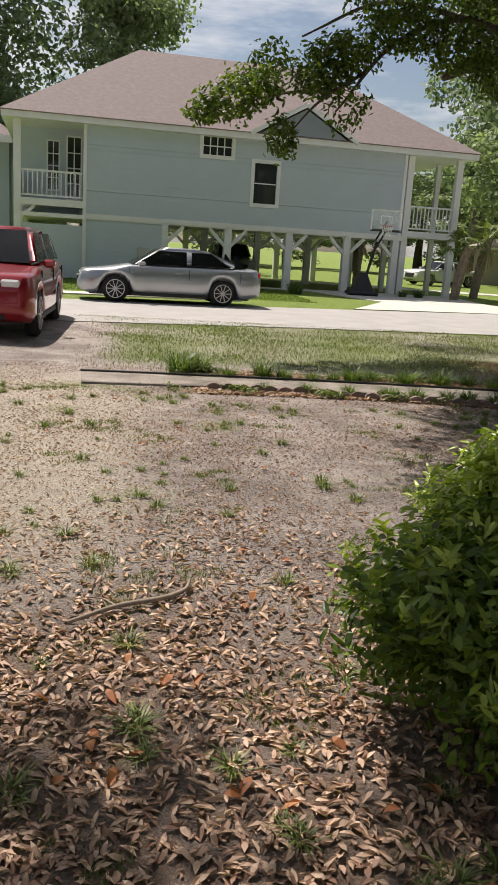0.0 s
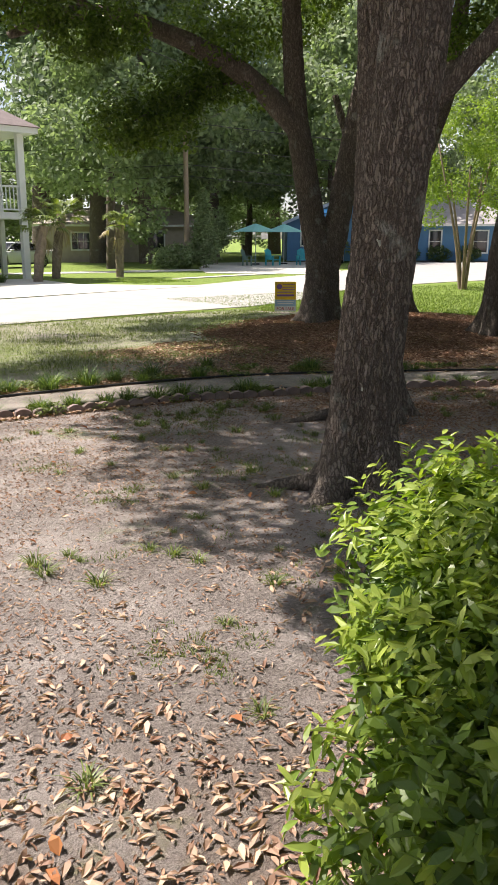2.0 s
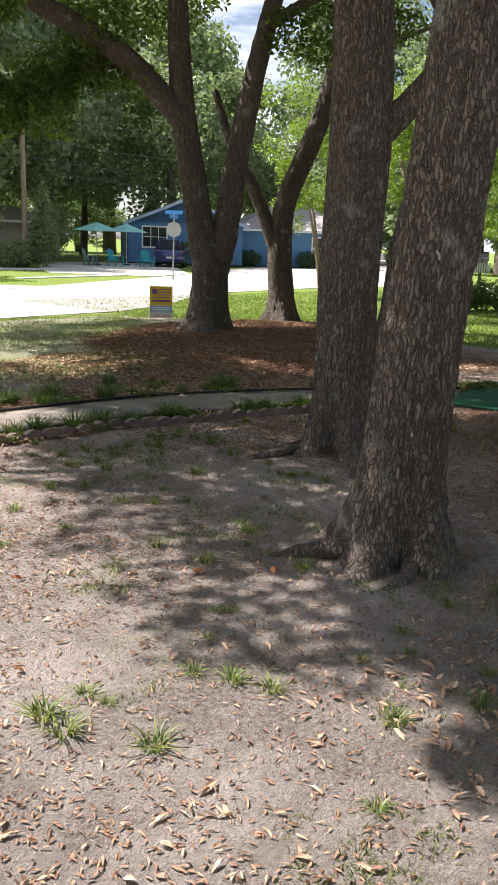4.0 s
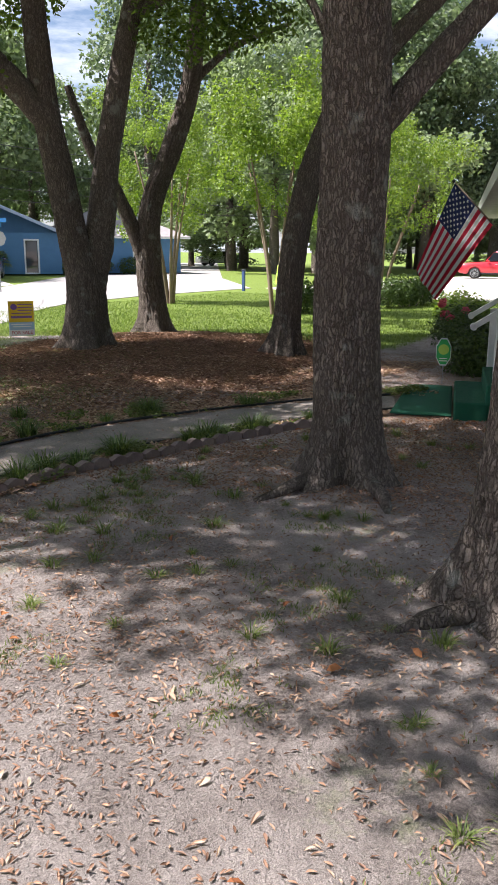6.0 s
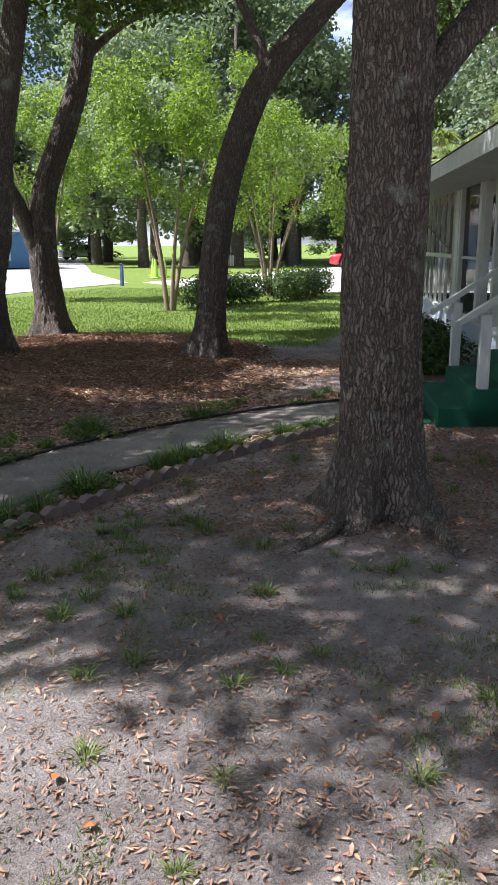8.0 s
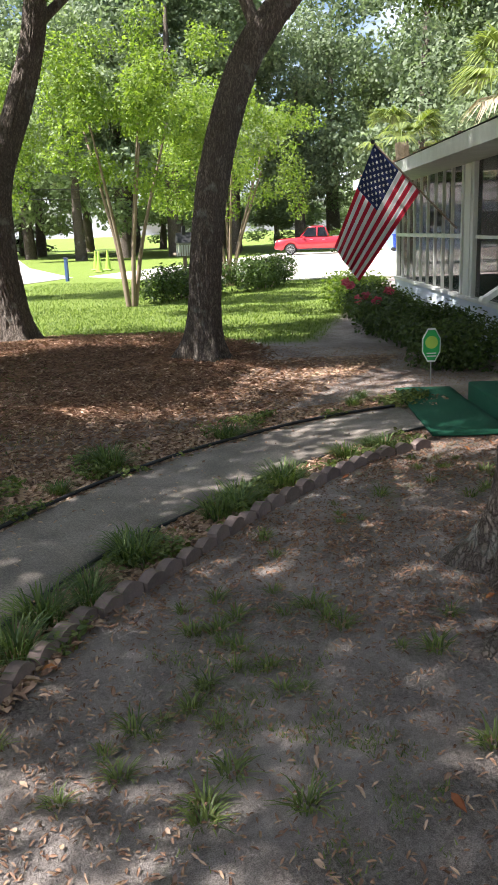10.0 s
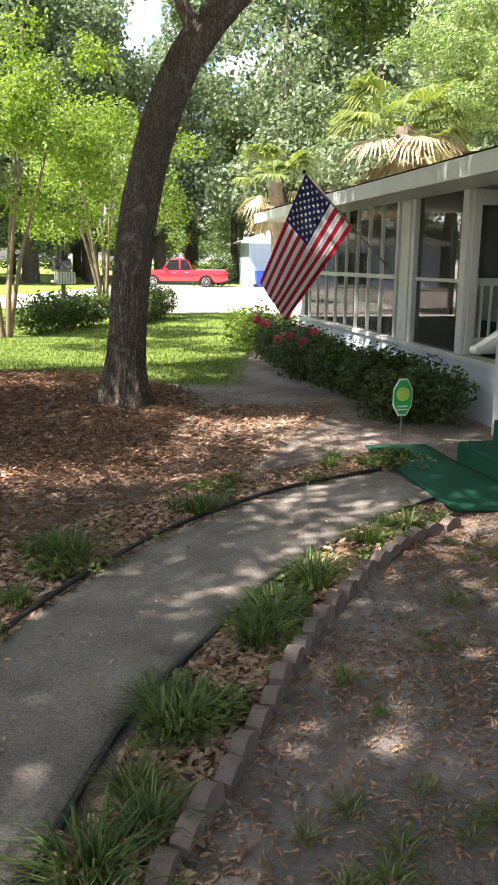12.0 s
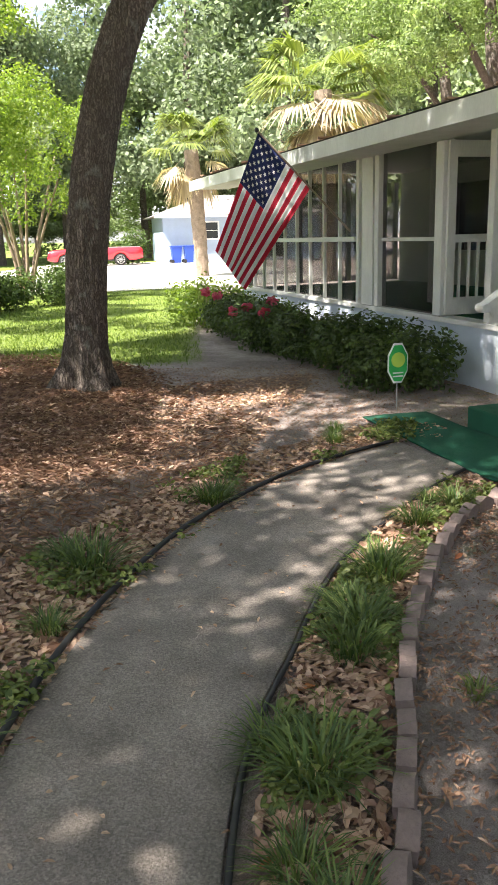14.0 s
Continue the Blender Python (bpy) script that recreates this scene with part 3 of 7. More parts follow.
def oak(name, x, y, stems, clumps, leaves, label, bark=M_BARK, leaf=M_OAKLEAF, size=(0.105, 0.05), rough=0.014, flare=0.2, segs=110, rings=150, seed=1, lichen=()):
    """stems: (points, radii) in the tree's own coordinates, the trunk first."""
    t = thing(name, pose(x, y, land(x, y) - 0.03), label, "tree")
    rng = np.random.default_rng(seed)
    for k, (pts, radii) in enumerate(stems):
        bm = bmesh.new()
        main = k == 0
        tube(bm, pts, radii, segs if main else 24, rings if main else 50, rough if radii[0] > 0.12 else 0.006, seed + k * 3.1, flare if main else 0)
        part("trunk" if main else "limb", bm, bark, t, smooth=True)
    for dx, dy, dz, r in lichen:
        bm = bmesh.new()
        bmesh.ops.create_icosphere(bm, subdivisions=2, radius=r)
        for v in bm.verts:
            v.co = Vector((v.co.x, v.co.y, v.co.z)) * (1 + 0.3 * noise.noise(v.co * 25))
            v.co = Vector((dx, dy, dz)) + Vector((v.co.x, v.co.y, v.co.z))
        part("lichen_patch", bm, M_LICHEN, t, "pale grey lichen")
    if clumps:
        leaves_part("crown", cloud(rng, clumps, leaves, *size), leaf, t)
    return t


def spread(rng, centre, radius, n, lo, hi, flat=0.6):
    """n clumps scattered round a centre."""
    out = []
    for _ in range(n):
        a, r = rng.uniform(0, 6.283), radius * math.sqrt(rng.uniform(0, 1))
        s = rng.uniform(lo, hi)
        out.append((centre[0] + r * math.cos(a), centre[1] + r * math.sin(a), centre[2] + rng.uniform(-0.35, 0.45) * radius * flat, s, s, s * rng.uniform(0.45, 0.75)))
    return out


rg = np.random.default_rng(5)
oak("oak_tree", 3.56, 5.16, [
    ([(0, 0, 0), (0.02, 0, 0.5), (0.09, -0.02, 1.3), (0.25, -0.06, 2.6), (0.46, -0.12, 4.6), (0.66, -0.2, 7.0)], (0.24, 0.205, 0.195, 0.19, 0.165, 0.12)),
    ([(0.24, -0.15, 2.7), (0.6, 0.1, 3.6), (1.3, 0.5, 5.0), (2.0, 0.8, 6.8)], (0.10, 0.085, 0.065, 0.04)),
    ([(0.5, -0.3, 4.6), (-0.4, 0.5, 5.6), (-1.8, 1.6, 6.6)], (0.10, 0.07, 0.04))],
    # clumps towards -x, +y are added out of view to shade the soil
    spread(rg, (0.6, 0.6, 7.4), 3.6, 22, 0.7, 1.25) + spread(rg, (-1.7, 2.7, 7.4), 1.7, 12, 0.45, 0.85) + spread(rg, (-3.0, 2.8, 7.2), 0.8, 7, 0.35, 0.6) + [(-1.5, 2.4, 6.2, 1.1, 1.1, 0.6), (-2.6, 3.5, 6.4, 1.0, 0.9, 0.5)], 48000, "tall grey-barked oak leaning over bare sandy soil", seed=2, size=(0.115, 0.055),
    lichen=[(-0.07, -0.085, 0.70, 0.06), (0.0, -0.095, 1.58, 0.055), (-0.02, -0.09, 1.28, 0.06)])
oak("oak_tree", 5.22, 6.62, [
    ([(0, 0, 0), (0, 0, 0.5), (0.0, 0.02, 1.3), (0.0, 0.0, 2.5), (-0.06, 0.05, 4.2), (-0.12, 0.1, 7.0)], (0.25, 0.225, 0.215, 0.215, 0.18, 0.12)),
    ([(0.05, -0.1, 2.35), (0.35, -0.5, 2.9), (0.75, -1.0, 3.6), (1.5, -1.8, 5.0)], (0.10, 0.085, 0.075, 0.05)),
    ([(-0.06, 0.05, 4.2), (-0.8, 0.9, 5.4), (-1.6, 2.0, 6.4)], (0.10, 0.07, 0.04))],
    # spreads far off the trunk: unseen foliage added to shade yard and stairs
    spread(rg, (0.2, 0.6, 7.4), 3.6, 24, 0.7, 1.3) + [(1.9, -2.4, 5.0, 1.1, 1.1, 0.6), (-2.0, 2.6, 6.3, 1.2, 1.0, 0.6)] + spread(rg, (-1.6, 4.6, 7.8), 3.0, 26, 0.7, 1.15) + spread(rg, (-2.4, 5.2, 8.0), 1.9, 14, 0.6, 0.9) + spread(rg, (-1.4, 3.6, 7.4), 1.7, 12, 0.6, 0.9) + spread(rg, (-3.6, 4.3, 7.6), 0.9, 6, 0.4, 0.7) + spread(rg, (-4.6, 4.4, 7.6), 0.9, 5, 0.25, 0.42) + spread(rg, (2.5, 4.3, 8.2), 2.4, 22, 0.6, 1.0), 70000, "straight grey-barked oak with flaring roots on bare soil", seed=7, size=(0.12, 0.058))
forked = oak("oak_tree", 10.45, 12.95, [
    ([(0, 0, 0), (0, 0, 0.5), (0.0, 0.0, 1.1), (-0.12, 0.1, 1.7), (-0.3, 0.2, 2.8), (-0.42, 0.34, 4.0), (-0.5, 0.45, 6.5)], (0.33, 0.31, 0.29, 0.22, 0.20, 0.18, 0.13)),
    ([(0.06, -0.06, 1.0), (0.22, -0.16, 1.8), (0.4, -0.22, 3.0), (0.7, -0.5, 5.0), (1.2, -0.9, 7.2)], (0.23, 0.22, 0.19, 0.15, 0.09)),
    ([(-0.36, 0.28, 3.4), (-1.2, 0.8, 4.3), (-2.6, 1.3, 4.9), (-4.0, 1.5, 5.0), (-5.2, 1.4, 4.5)], (0.19, 0.17, 0.14, 0.11, 0.06)),
    ([(-3.6, 1.5, 5.0), (-5.0, 0.9, 5.3), (-6.4, 0.3, 4.7), (-7.3, 0.2, 3.6)], (0.07, 0.05, 0.035, 0.012)),
    ([(-5.0, 0.9, 5.3), (-6.3, 1.6, 5.6), (-7.6, 1.8, 5.0)], (0.04, 0.03, 0.012)),
    ([(0.7, -0.5, 5.0), (1.6, -1.6, 5.8), (2.4, -2.6, 6.2)], (0.1, 0.07, 0.03))],
    # the high outlying spreads are unseen, added to shade lawn, walk and next trunk
    spread(rg, (-0.6, 0.4, 7.8), 4.4, 19, 0.7, 1.2) + spread(rg, (-3.6, 0.0, 7.4), 2.6, 11, 0.6, 1.0) + spread(rg, (-6.0, 4.0, 8.4), 3.2, 20, 0.7, 1.1) + spread(rg, (-3.5, 5.5, 8.6), 2.6, 14, 0.7, 1.1) + spread(rg, (-0.5, -1.5, 6.8), 2.4, 5, 0.4, 0.8) + spread(rg, (-0.5, -0.1, 7.0), 1.7, 5, 0.5, 0.8) + [(-1.5, 1.1, 4.7, 0.7, 0.6, 0.45), (-0.4, 1.0, 5.2, 0.8, 0.8, 0.5), (-1.9, 1.6, 4.1, 0.5, 0.5, 0.45), (0.2, 0.6, 5.7, 0.8, 0.7, 0.45), (-0.9, 0.8, 4.0, 0.4, 0.4, 0.3), (-1.2, 1.8, 5.3, 0.8, 0.8, 0.5)] +
    [(-6.4, 0.5, 5.35, 0.8, 0.8, 0.4), (-7.4, 0.4, 4.35, 0.55, 0.5, 0.42), (-7.1, 0.3, 3.75, 0.4, 0.35, 0.45), (-8.2, 0.9, 4.4, 0.45, 0.4, 0.32), (-8.7, 1.0, 4.1, 0.3, 0.3, 0.25), (-5.6, 0.9, 6.0, 0.9, 0.9, 0.5),
     (-4.2, 1.3, 5.7, 0.7, 0.7, 0.35), (-5.0, 0.4, 5.5, 0.55, 0.5, 0.3), (-2.2, 1.6, 3.9, 0.7, 0.6, 0.55), (-3.1, 1.9, 3.5, 0.7, 0.6, 0.6), (-1.4, 1.6, 4.4, 0.6, 0.6, 0.4), (-2.4, 1.3, 3.3, 0.5, 0.5, 0.4)],
    92000, "large forked oak with a long limb reaching over the lawn", seed=11, rough=0.016)
BOUGHS = [(-8.95, 0.1, 3.6, 0.5, 0.4, 0.32), (-8.5, 0.2, 3.85, 0.42, 0.4, 0.28), (-8.15, 0.0, 3.15, 0.28, 0.26, 0.34), (-9.35, 0.2, 3.45, 0.3, 0.3, 0.2), (-7.2, 0.2, 4.45, 0.55, 0.5, 0.34), (-6.3, 0.2, 4.85, 0.65, 0.5, 0.36),
          (-5.4, 0.2, 4.7, 0.65, 0.5, 0.4), (-4.6, 0.3, 4.35, 0.6, 0.5, 0.36), (-7.7, 0.1, 4.0, 0.4, 0.35, 0.28), (-3.9, 0.5, 4.6, 0.6, 0.5, 0.4), (-2.2, 1.6, 3.7, 0.6, 0.5, 0.4), (-3.0, 1.7, 3.4, 0.6, 0.5, 0.45), (-1.5, 1.3, 4.1, 0.5, 0.5, 0.35)]
leaves_part("bough_leaves", cloud(np.random.default_rng(12), BOUGHS, 11000, 0.10, 0.045), M_OAKLEAF, forked)
for pts in ([(-7.3, 0.2, 3.9), (-8.1, 0.15, 3.8), (-9.0, 0.1, 3.5)], [(-5.0, 0.9, 5.3), (-5.3, 0.4, 4.9), (-5.6, 0.1, 4.4)], [(-1.2, 0.9, 4.2), (-2.0, 1.4, 4.0), (-3.1, 1.7, 3.4)], [(-6.9, 0.25, 4.2), (-7.6, 0.1, 3.7), (-8.2, 0.0, 3.0)]):
    part("twig", tube(bmesh.new(), pts, (0.03, 0.02, 0.006), 8, 14), M_BARK, forked, smooth=True)
oak("oak_tree", 13.3, 13.55, [
    ([(0, 0, 0), (-0.02, 0.02, 0.6), (-0.08, 0.05, 1.4), (-0.02, 0, 2.4), (0.35, -0.3, 3.6), (0.6, -0.55, 4.8), (0.75, -0.7, 7.0)], (0.28, 0.24, 0.23, 0.20, 0.19, 0.16, 0.11)),
    ([(-0.1, 0.08, 1.3), (-0.3, 0.25, 2.0), (-0.55, 0.45, 2.7), (-0.85, 0.7, 3.3), (-1.1, 1.0, 4.4)], (0.15, 0.13, 0.11, 0.09, 0.05)),
    ([(0.6, -0.5, 4.6), (1.2, -1.1, 5.3), (2.0, -1.9, 5.8)], (0.08, 0.06, 0.03))],
    spread(rg, (0.6, -0.4, 7.6), 3.6, 12, 0.6, 1.1), 16000, "crooked oak with a bleached low limb", seed=17, rough=0.016)
oak("oak_tree", 11.72, 10.06, [
    ([(0, 0, 0), (0.0, -0.05, 0.6), (-0.02, -0.12, 1.4), (0.06, -0.27, 2.4), (0.22, -0.52, 3.3), (0.36, -0.82, 3.9), (0.6, -1.4, 4.6), (1.0, -2.2, 5.5), (1.4, -2.8, 6.5)], (0.22, 0.19, 0.19, 0.185, 0.18, 0.175, 0.14, 0.11, 0.08)),
    ([(0.36, -0.8, 3.9), (0.4, -0.3, 5.0), (0.3, 0.6, 6.4)], (0.08, 0.06, 0.04)),
    ([(1.0, -2.2, 5.5), (2.4, -2.4, 5.9), (3.8, -2.8, 5.7), (4.8, -3.0, 5.0)], (0.08, 0.06, 0.04, 0.015))],
    # second and third spread: canopy added overhead to keep sun off the porch
    spread(rg, (1.0, -0.8, 7.2), 3.8, 18, 0.7, 1.3) + spread(rg, (1.8, 1.2, 7.8), 3.2, 18, 0.7, 1.15) + spread(rg, (-2.4, -0.3, 8.0), 2.0, 13, 0.6, 1.0) + [(-0.3, 1.5, 4.9, 0.9, 0.9, 0.45), (0.0, 0.6, 5.0, 0.8, 0.7, 0.4), (2.6, -2.4, 6.2, 1.1, 1.0, 0.5), (4.4, -3.0, 5.4, 0.9, 0.8, 0.6)], 76000,
    "dark curving oak trunk at the edge of the pine straw", seed=23, rough=0.016)
oak("oak_tree", 27.5, -0.5, [
    ([(0, 0, 0), (0.1, 0, 3), (-0.2, 0.6, 6), (-0.4, 1.0, 9)], (0.3, 0.25, 0.2, 0.1)),
    ([(-0.1, 0.4, 5), (-1.5, 2.0, 6.6), (-2.6, 3.2, 7.0)], (0.12, 0.08, 0.03))],
    spread(rg, (-0.3, 1.0, 8.4), 4.4, 24, 0.6, 1.2) + spread(rg, (-2.0, 2.6, 6.4), 1.8, 7, 0.4, 0.8), 26000, "tall oak beyond the porch roof", seed=31, segs=20, rings=20, leaf=M_SUNLITOAK, size=(0.13, 0.062))
oak("oak_tree", 35.0, -1.5, [
    ([(0, 0, 0), (0.1, 0, 3), (0.3, 0.4, 6.5), (0.2, 1.0, 10)], (0.3, 0.25, 0.2, 0.1)),
    ([(0.2, 0.3, 5.5), (-1.0, 2.2, 7.4), (-1.6, 3.8, 8.2)], (0.12, 0.08, 0.03))],
    spread(rg, (0, 1.5, 8.2), 4.6, 26, 0.6, 1.3, 0.9), 20000, "tall oak in the garden behind the porch", seed=32, segs=20, rings=20, leaf=M_SUNLITOAK, size=(0.15, 0.075))
# an unseen oak added behind the walker, its crown set to shade the start of the walk
oak("oak_tree", -2.6, 1.2, [([(0, 0, 0), (0, 0, 3), (0.3, 0.6, 6), (0.5, 1.0, 8)], (0.35, 0.28, 0.22, 0.12)), ([(0.3, 0.6, 6), (1.0, 2.6, 6.6), (1.6, 4.6, 7.0)], (0.14, 0.1, 0.05))],
    spread(rg, (2.3, 4.0, 7.2), 1.4, 10, 0.4, 0.7) + spread(rg, (2.6, 4.3, 7.4), 0.9, 7, 0.5, 0.75) + [(1.0, 3.0, 7.0, 1.2, 1.0, 0.6), (2.0, 4.4, 7.4, 0.8, 0.8, 0.5), (0.4, 4.2, 7.2, 0.7, 0.7, 0.5), (3.0, 3.4, 7.0, 1.0, 1.0, 0.5), (-0.6, 2.4, 7.6, 1.4, 1.2, 0.7), (2.6, 2.0, 7.8, 1.0, 0.8, 0.6), (0.3, 5.05, 7.2, 0.42, 0.4, 0.3), (0.05, 4.75, 7.2, 0.4, 0.36, 0.3), (1.5, 4.4, 7.0, 0.4, 0.4, 0.35)] + spread(rg, (0, 0.5, 8.4), 2.5, 10, 0.7, 1.2), 24000,
    "unseen oak added to shade the start of the walk", seed=29, segs=20, rings=20)


def multi_stem(name, x, y, height, stems, label, leaf, seed, count, spread_r):
    t = thing(name, pose(x, y, land(x, y) - 0.02), label, "tree")
    rng = np.random.default_rng(seed)
    clumps = []
    for k in range(stems):
        a = 6.283 * k / stems + rng.uniform(-0.3, 0.3)
        lean = rng.uniform(0.25, 0.5) * spread_r
        tip = (lean * math.cos(a), lean * math.sin(a), height * rng.uniform(0.55, 0.75))
        bm = bmesh.new()
        tube(bm, [(0.08 * math.cos(a), 0.08 * math.sin(a), 0), (lean * 0.35 * math.cos(a), lean * 0.35 * math.sin(a), tip[2] * 0.4), tip], (0.06, 0.045, 0.02), 8, 10, 0.004, k)
        part("stem", bm, M_BARK2, t, smooth=True)
        for _ in range(9):
            clumps.append((tip[0] * rng.uniform(0.2, 2.3), tip[1] * rng.uniform(0.2, 2.3), tip[2] * rng.uniform(0.6, 1.5), *(rng.uniform(0.35, 0.75) * spread_r * 0.36 for _ in range(2)), 0.4))
    leaves_part("crown", cloud(rng, clumps, int(count * 1.5), 0.105, 0.05), leaf, t)
    return t


multi_stem("crape_myrtle", 20.0, 14.1, 6.2, 5, "multi-stemmed crape myrtle with pale bark and light green leaves", M_LIME, 3, 9000, 2.6)
multi_stem("crape_myrtle", 26.5, 13.3, 5.4, 7, "multi-stemmed crape myrtle behind a low hedge", M_LIME, 4, 9000, 2.7)
multi_stem("crape_myrtle", 22.5, 19.0, 6.5, 5, "multi-stemmed crape myrtle with pale bark and light green leaves", M_LIME, 6, 7000, 2.4)


def far_tree(name, height, radius, leaf, seed, label, count=7000, size=(0.31, 0.19), low=0.25):
    t = thing(name, pose(0, 0, 0), label, "tree", "trees round the neighbourhood")
    rng = np.random.default_rng(seed)
    bm = bmesh.new()
    tube(bm, [(0, 0, -0.2), (0.1, 0.1, height * 0.3), (0.0, 0.2, height * 0.8)], (height * 0.03, height * 0.02, 0.06), 8, 8, 0.02, seed)
    part("trunk", bm, M_BARK, t, smooth=True)
    clumps = []
    for _ in range(34):
        z = rng.uniform(low, 1.0)
        wide = radius * math.sin(math.pi * min(0.94, 0.22 + 0.72 * z)) ** 0.7
        a, r = rng.uniform(0, 6.283), wide * rng.uniform(0.2, 1.0)
        s = radius * rng.uniform(0.2, 0.42)
        clumps.append((r * math.cos(a), r * math.sin(a), z * height, s, s, s * 0.7))
    leaves_part("crown", cloud(rng, clumps, count, *size, up=0.3, simple=True), leaf, t)
    return t


kinds = [far_tree("far_oak", 14, 5.4, M_HAZELEAF, 41, "leafy green tree in the neighbourhood", 17000),
         far_tree("far_oak", 17, 5.8, M_HAZEDARKLEAF, 42, "tall dark green tree in the neighbourhood", 17000),
         far_tree("far_oak", 12, 4.6, M_HAZELEAF, 43, "leafy green tree in the neighbourhood", 15000, low=0.12),
         far_tree("far_pine", 20, 4.0, M_HAZEDARKLEAF, 44, "tall thin-crowned tree in the neighbourhood", 10000, low=0.45)]
spots = [(68, 17.5, 1), (76, 12, 0), (62, 26, 1), (-0.5, 58, 0), (-9.5, 58, 1), (27, 53, 1), (62, 30, 3), (70, 33, 1), (60, 2, 1), (40, 58, 1), (70, 66, 1), (36, 70, 3), (-13, 56, 0), (-20, 50, 1), (22.5, 43, 2), (26, 60, 3), (30, 62, 0), (33, 57, 1), (38, 66, 1), (44, 70, 0), (50, 66, 2), (55, 62, 1), (60, 74, 3), (63, 60, 0),
         (68, 50, 1), (72, 56, 2), (76, 44, 0), (80, 36, 1), (66, 40, 2), (58, 32, 2), (84, 28, 0), (72, 24, 1), (64, 22, 2), (78, 16, 3), (70, 8, 1), (74, 2, 0), (64, -4, 1), (58, -8, 0), (46, -4, 2), (50, -12, 1),
         # the four from (-24, -14) on stand unseen behind, added for reflections
         (38, -9, 0), (28, -8, 1), (90, 5, 1), (90, 45, 1), (48, 52, 2), (29, 50, 0), (96, 60, 0), (-24, -14, 0), (-10, -20, 1), (8, -22, 0), (22, -16, 1), (-26, 10, 2), (-34, 30, 1)]
used = set()
for i, (x, y, k) in enumerate(spots):
    if k in used:
        s = 1.15 + 0.5 * ((i * 37) % 10) / 10
        c = copy_thing(kinds[k], pose(x, y, 0, 0, 0, i * 67) @ Matrix.Diagonal((s, s, s, 1)))
    else:
        kinds[k].matrix_world = pose(x, y, 0, 0, 0, i * 67)
        used.add(k)

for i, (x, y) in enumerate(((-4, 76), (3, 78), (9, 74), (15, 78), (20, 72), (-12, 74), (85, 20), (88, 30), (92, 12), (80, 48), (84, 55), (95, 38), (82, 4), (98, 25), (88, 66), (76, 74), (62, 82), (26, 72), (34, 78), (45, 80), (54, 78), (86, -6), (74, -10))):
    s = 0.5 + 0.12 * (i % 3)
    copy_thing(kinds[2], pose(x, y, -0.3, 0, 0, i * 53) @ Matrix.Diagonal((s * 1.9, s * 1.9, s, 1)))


def palm(x, y, height, seed, label, dry=0, crown=1.6, radius=0.16, lean=(0.1, 0.05), name="palm_tree"):
    t = thing(name, pose(x, y, land(x, y) - 0.02), label, "palm", "palms")
    rng = np.random.default_rng(seed)
    bm = bmesh.new()
    tube(bm, [(0, 0, 0), (lean[0] * 0.4, lean[1] * 0.4, height * 0.5), (lean[0], lean[1], height)], (radius, radius * 1.15, radius * 1.1), 14, 36, 0.03, seed)
    part("trunk", bm, M_SKIN, t)
    top = Vector((lean[0], lean[1], height))
    for group, n, material in (("frond", 22, M_PALM), ("dry_frond", dry, M_DEADPALM)):
        for k in range(n):
            a = rng.uniform(0, 6.283)
            rise = rng.uniform(-0.1, 1.1) if group == "frond" else rng.uniform(-3.0, -0.3)
            out = Vector((math.cos(a), math.sin(a), rise)).normalized()
            mid = top + out * crown * 0.55
            v, f = [], []
            for j in range(22):
                b = (j / 21 - 0.5) * 2.6
                side = out.cross(Vector((0, 0, 1))).normalized()
                d = (out * math.cos(b) + side * math.sin(b)).normalized()
                tip = mid + d * crown * 0.6 * rng.uniform(0.8, 1.1) + Vector((0, 0, -0.22 * crown * rng.uniform(0.5, 1.3)))
                w = side.cross(d).normalized() * 0.0 + d.cross(Vector((0, 0, 1))).normalized() * crown * 0.022
                half = mid + d * crown * 0.32
                i0 = len(v)
                v += [mid, half + w, tip, half - w]
                f.append((i0, i0 + 1, i0 + 2, i0 + 3))
            i0 = len(v)
            s2 = out.cross(Vector((0, 0, 1))).normalized() * 0.012
            v += [top + s2, mid + s2, mid - s2, top - s2]
            f.append((i0, i0 + 1, i0 + 2, i0 + 3))
            ob = new(group, mesh_of(group, [tuple(p) for p in v], f, material))
            ob.parent = t
    return t


palm(13.0, 31.5, 2.1, 1, "young palm tree with a rough trunk on the lawn", 3, 1.0, lean=(0.35, 0))
palm(14.9, 34.0, 2.6, 2, "young palm tree with a rough trunk on the lawn", 3, 1.1, lean=(0.4, 0))
palm(17.6, 33.4, 2.2, 3, "young palm tree with a rough trunk on the lawn", 3, 0.9)
palm(11.6, 41.0, 2.4, 5, "young palm tree with a rough trunk on the lawn", 2, 0.9)
palm(37.3, 8.2, 4.9, 8, "cabbage palm with a skirt of dry fronds", 9, 1.9, 0.24, (-0.25, 0.3))
palm(31.0, 4.1, 6.0, 9, "cabbage palm with a skirt of dry fronds", 30, 2.4, 0.24, (0, 0.2))
palm(41.0, 44.4, 0.9, 10, "small palm beside the blue house", 0, 1.2)

# ---- buildings ----


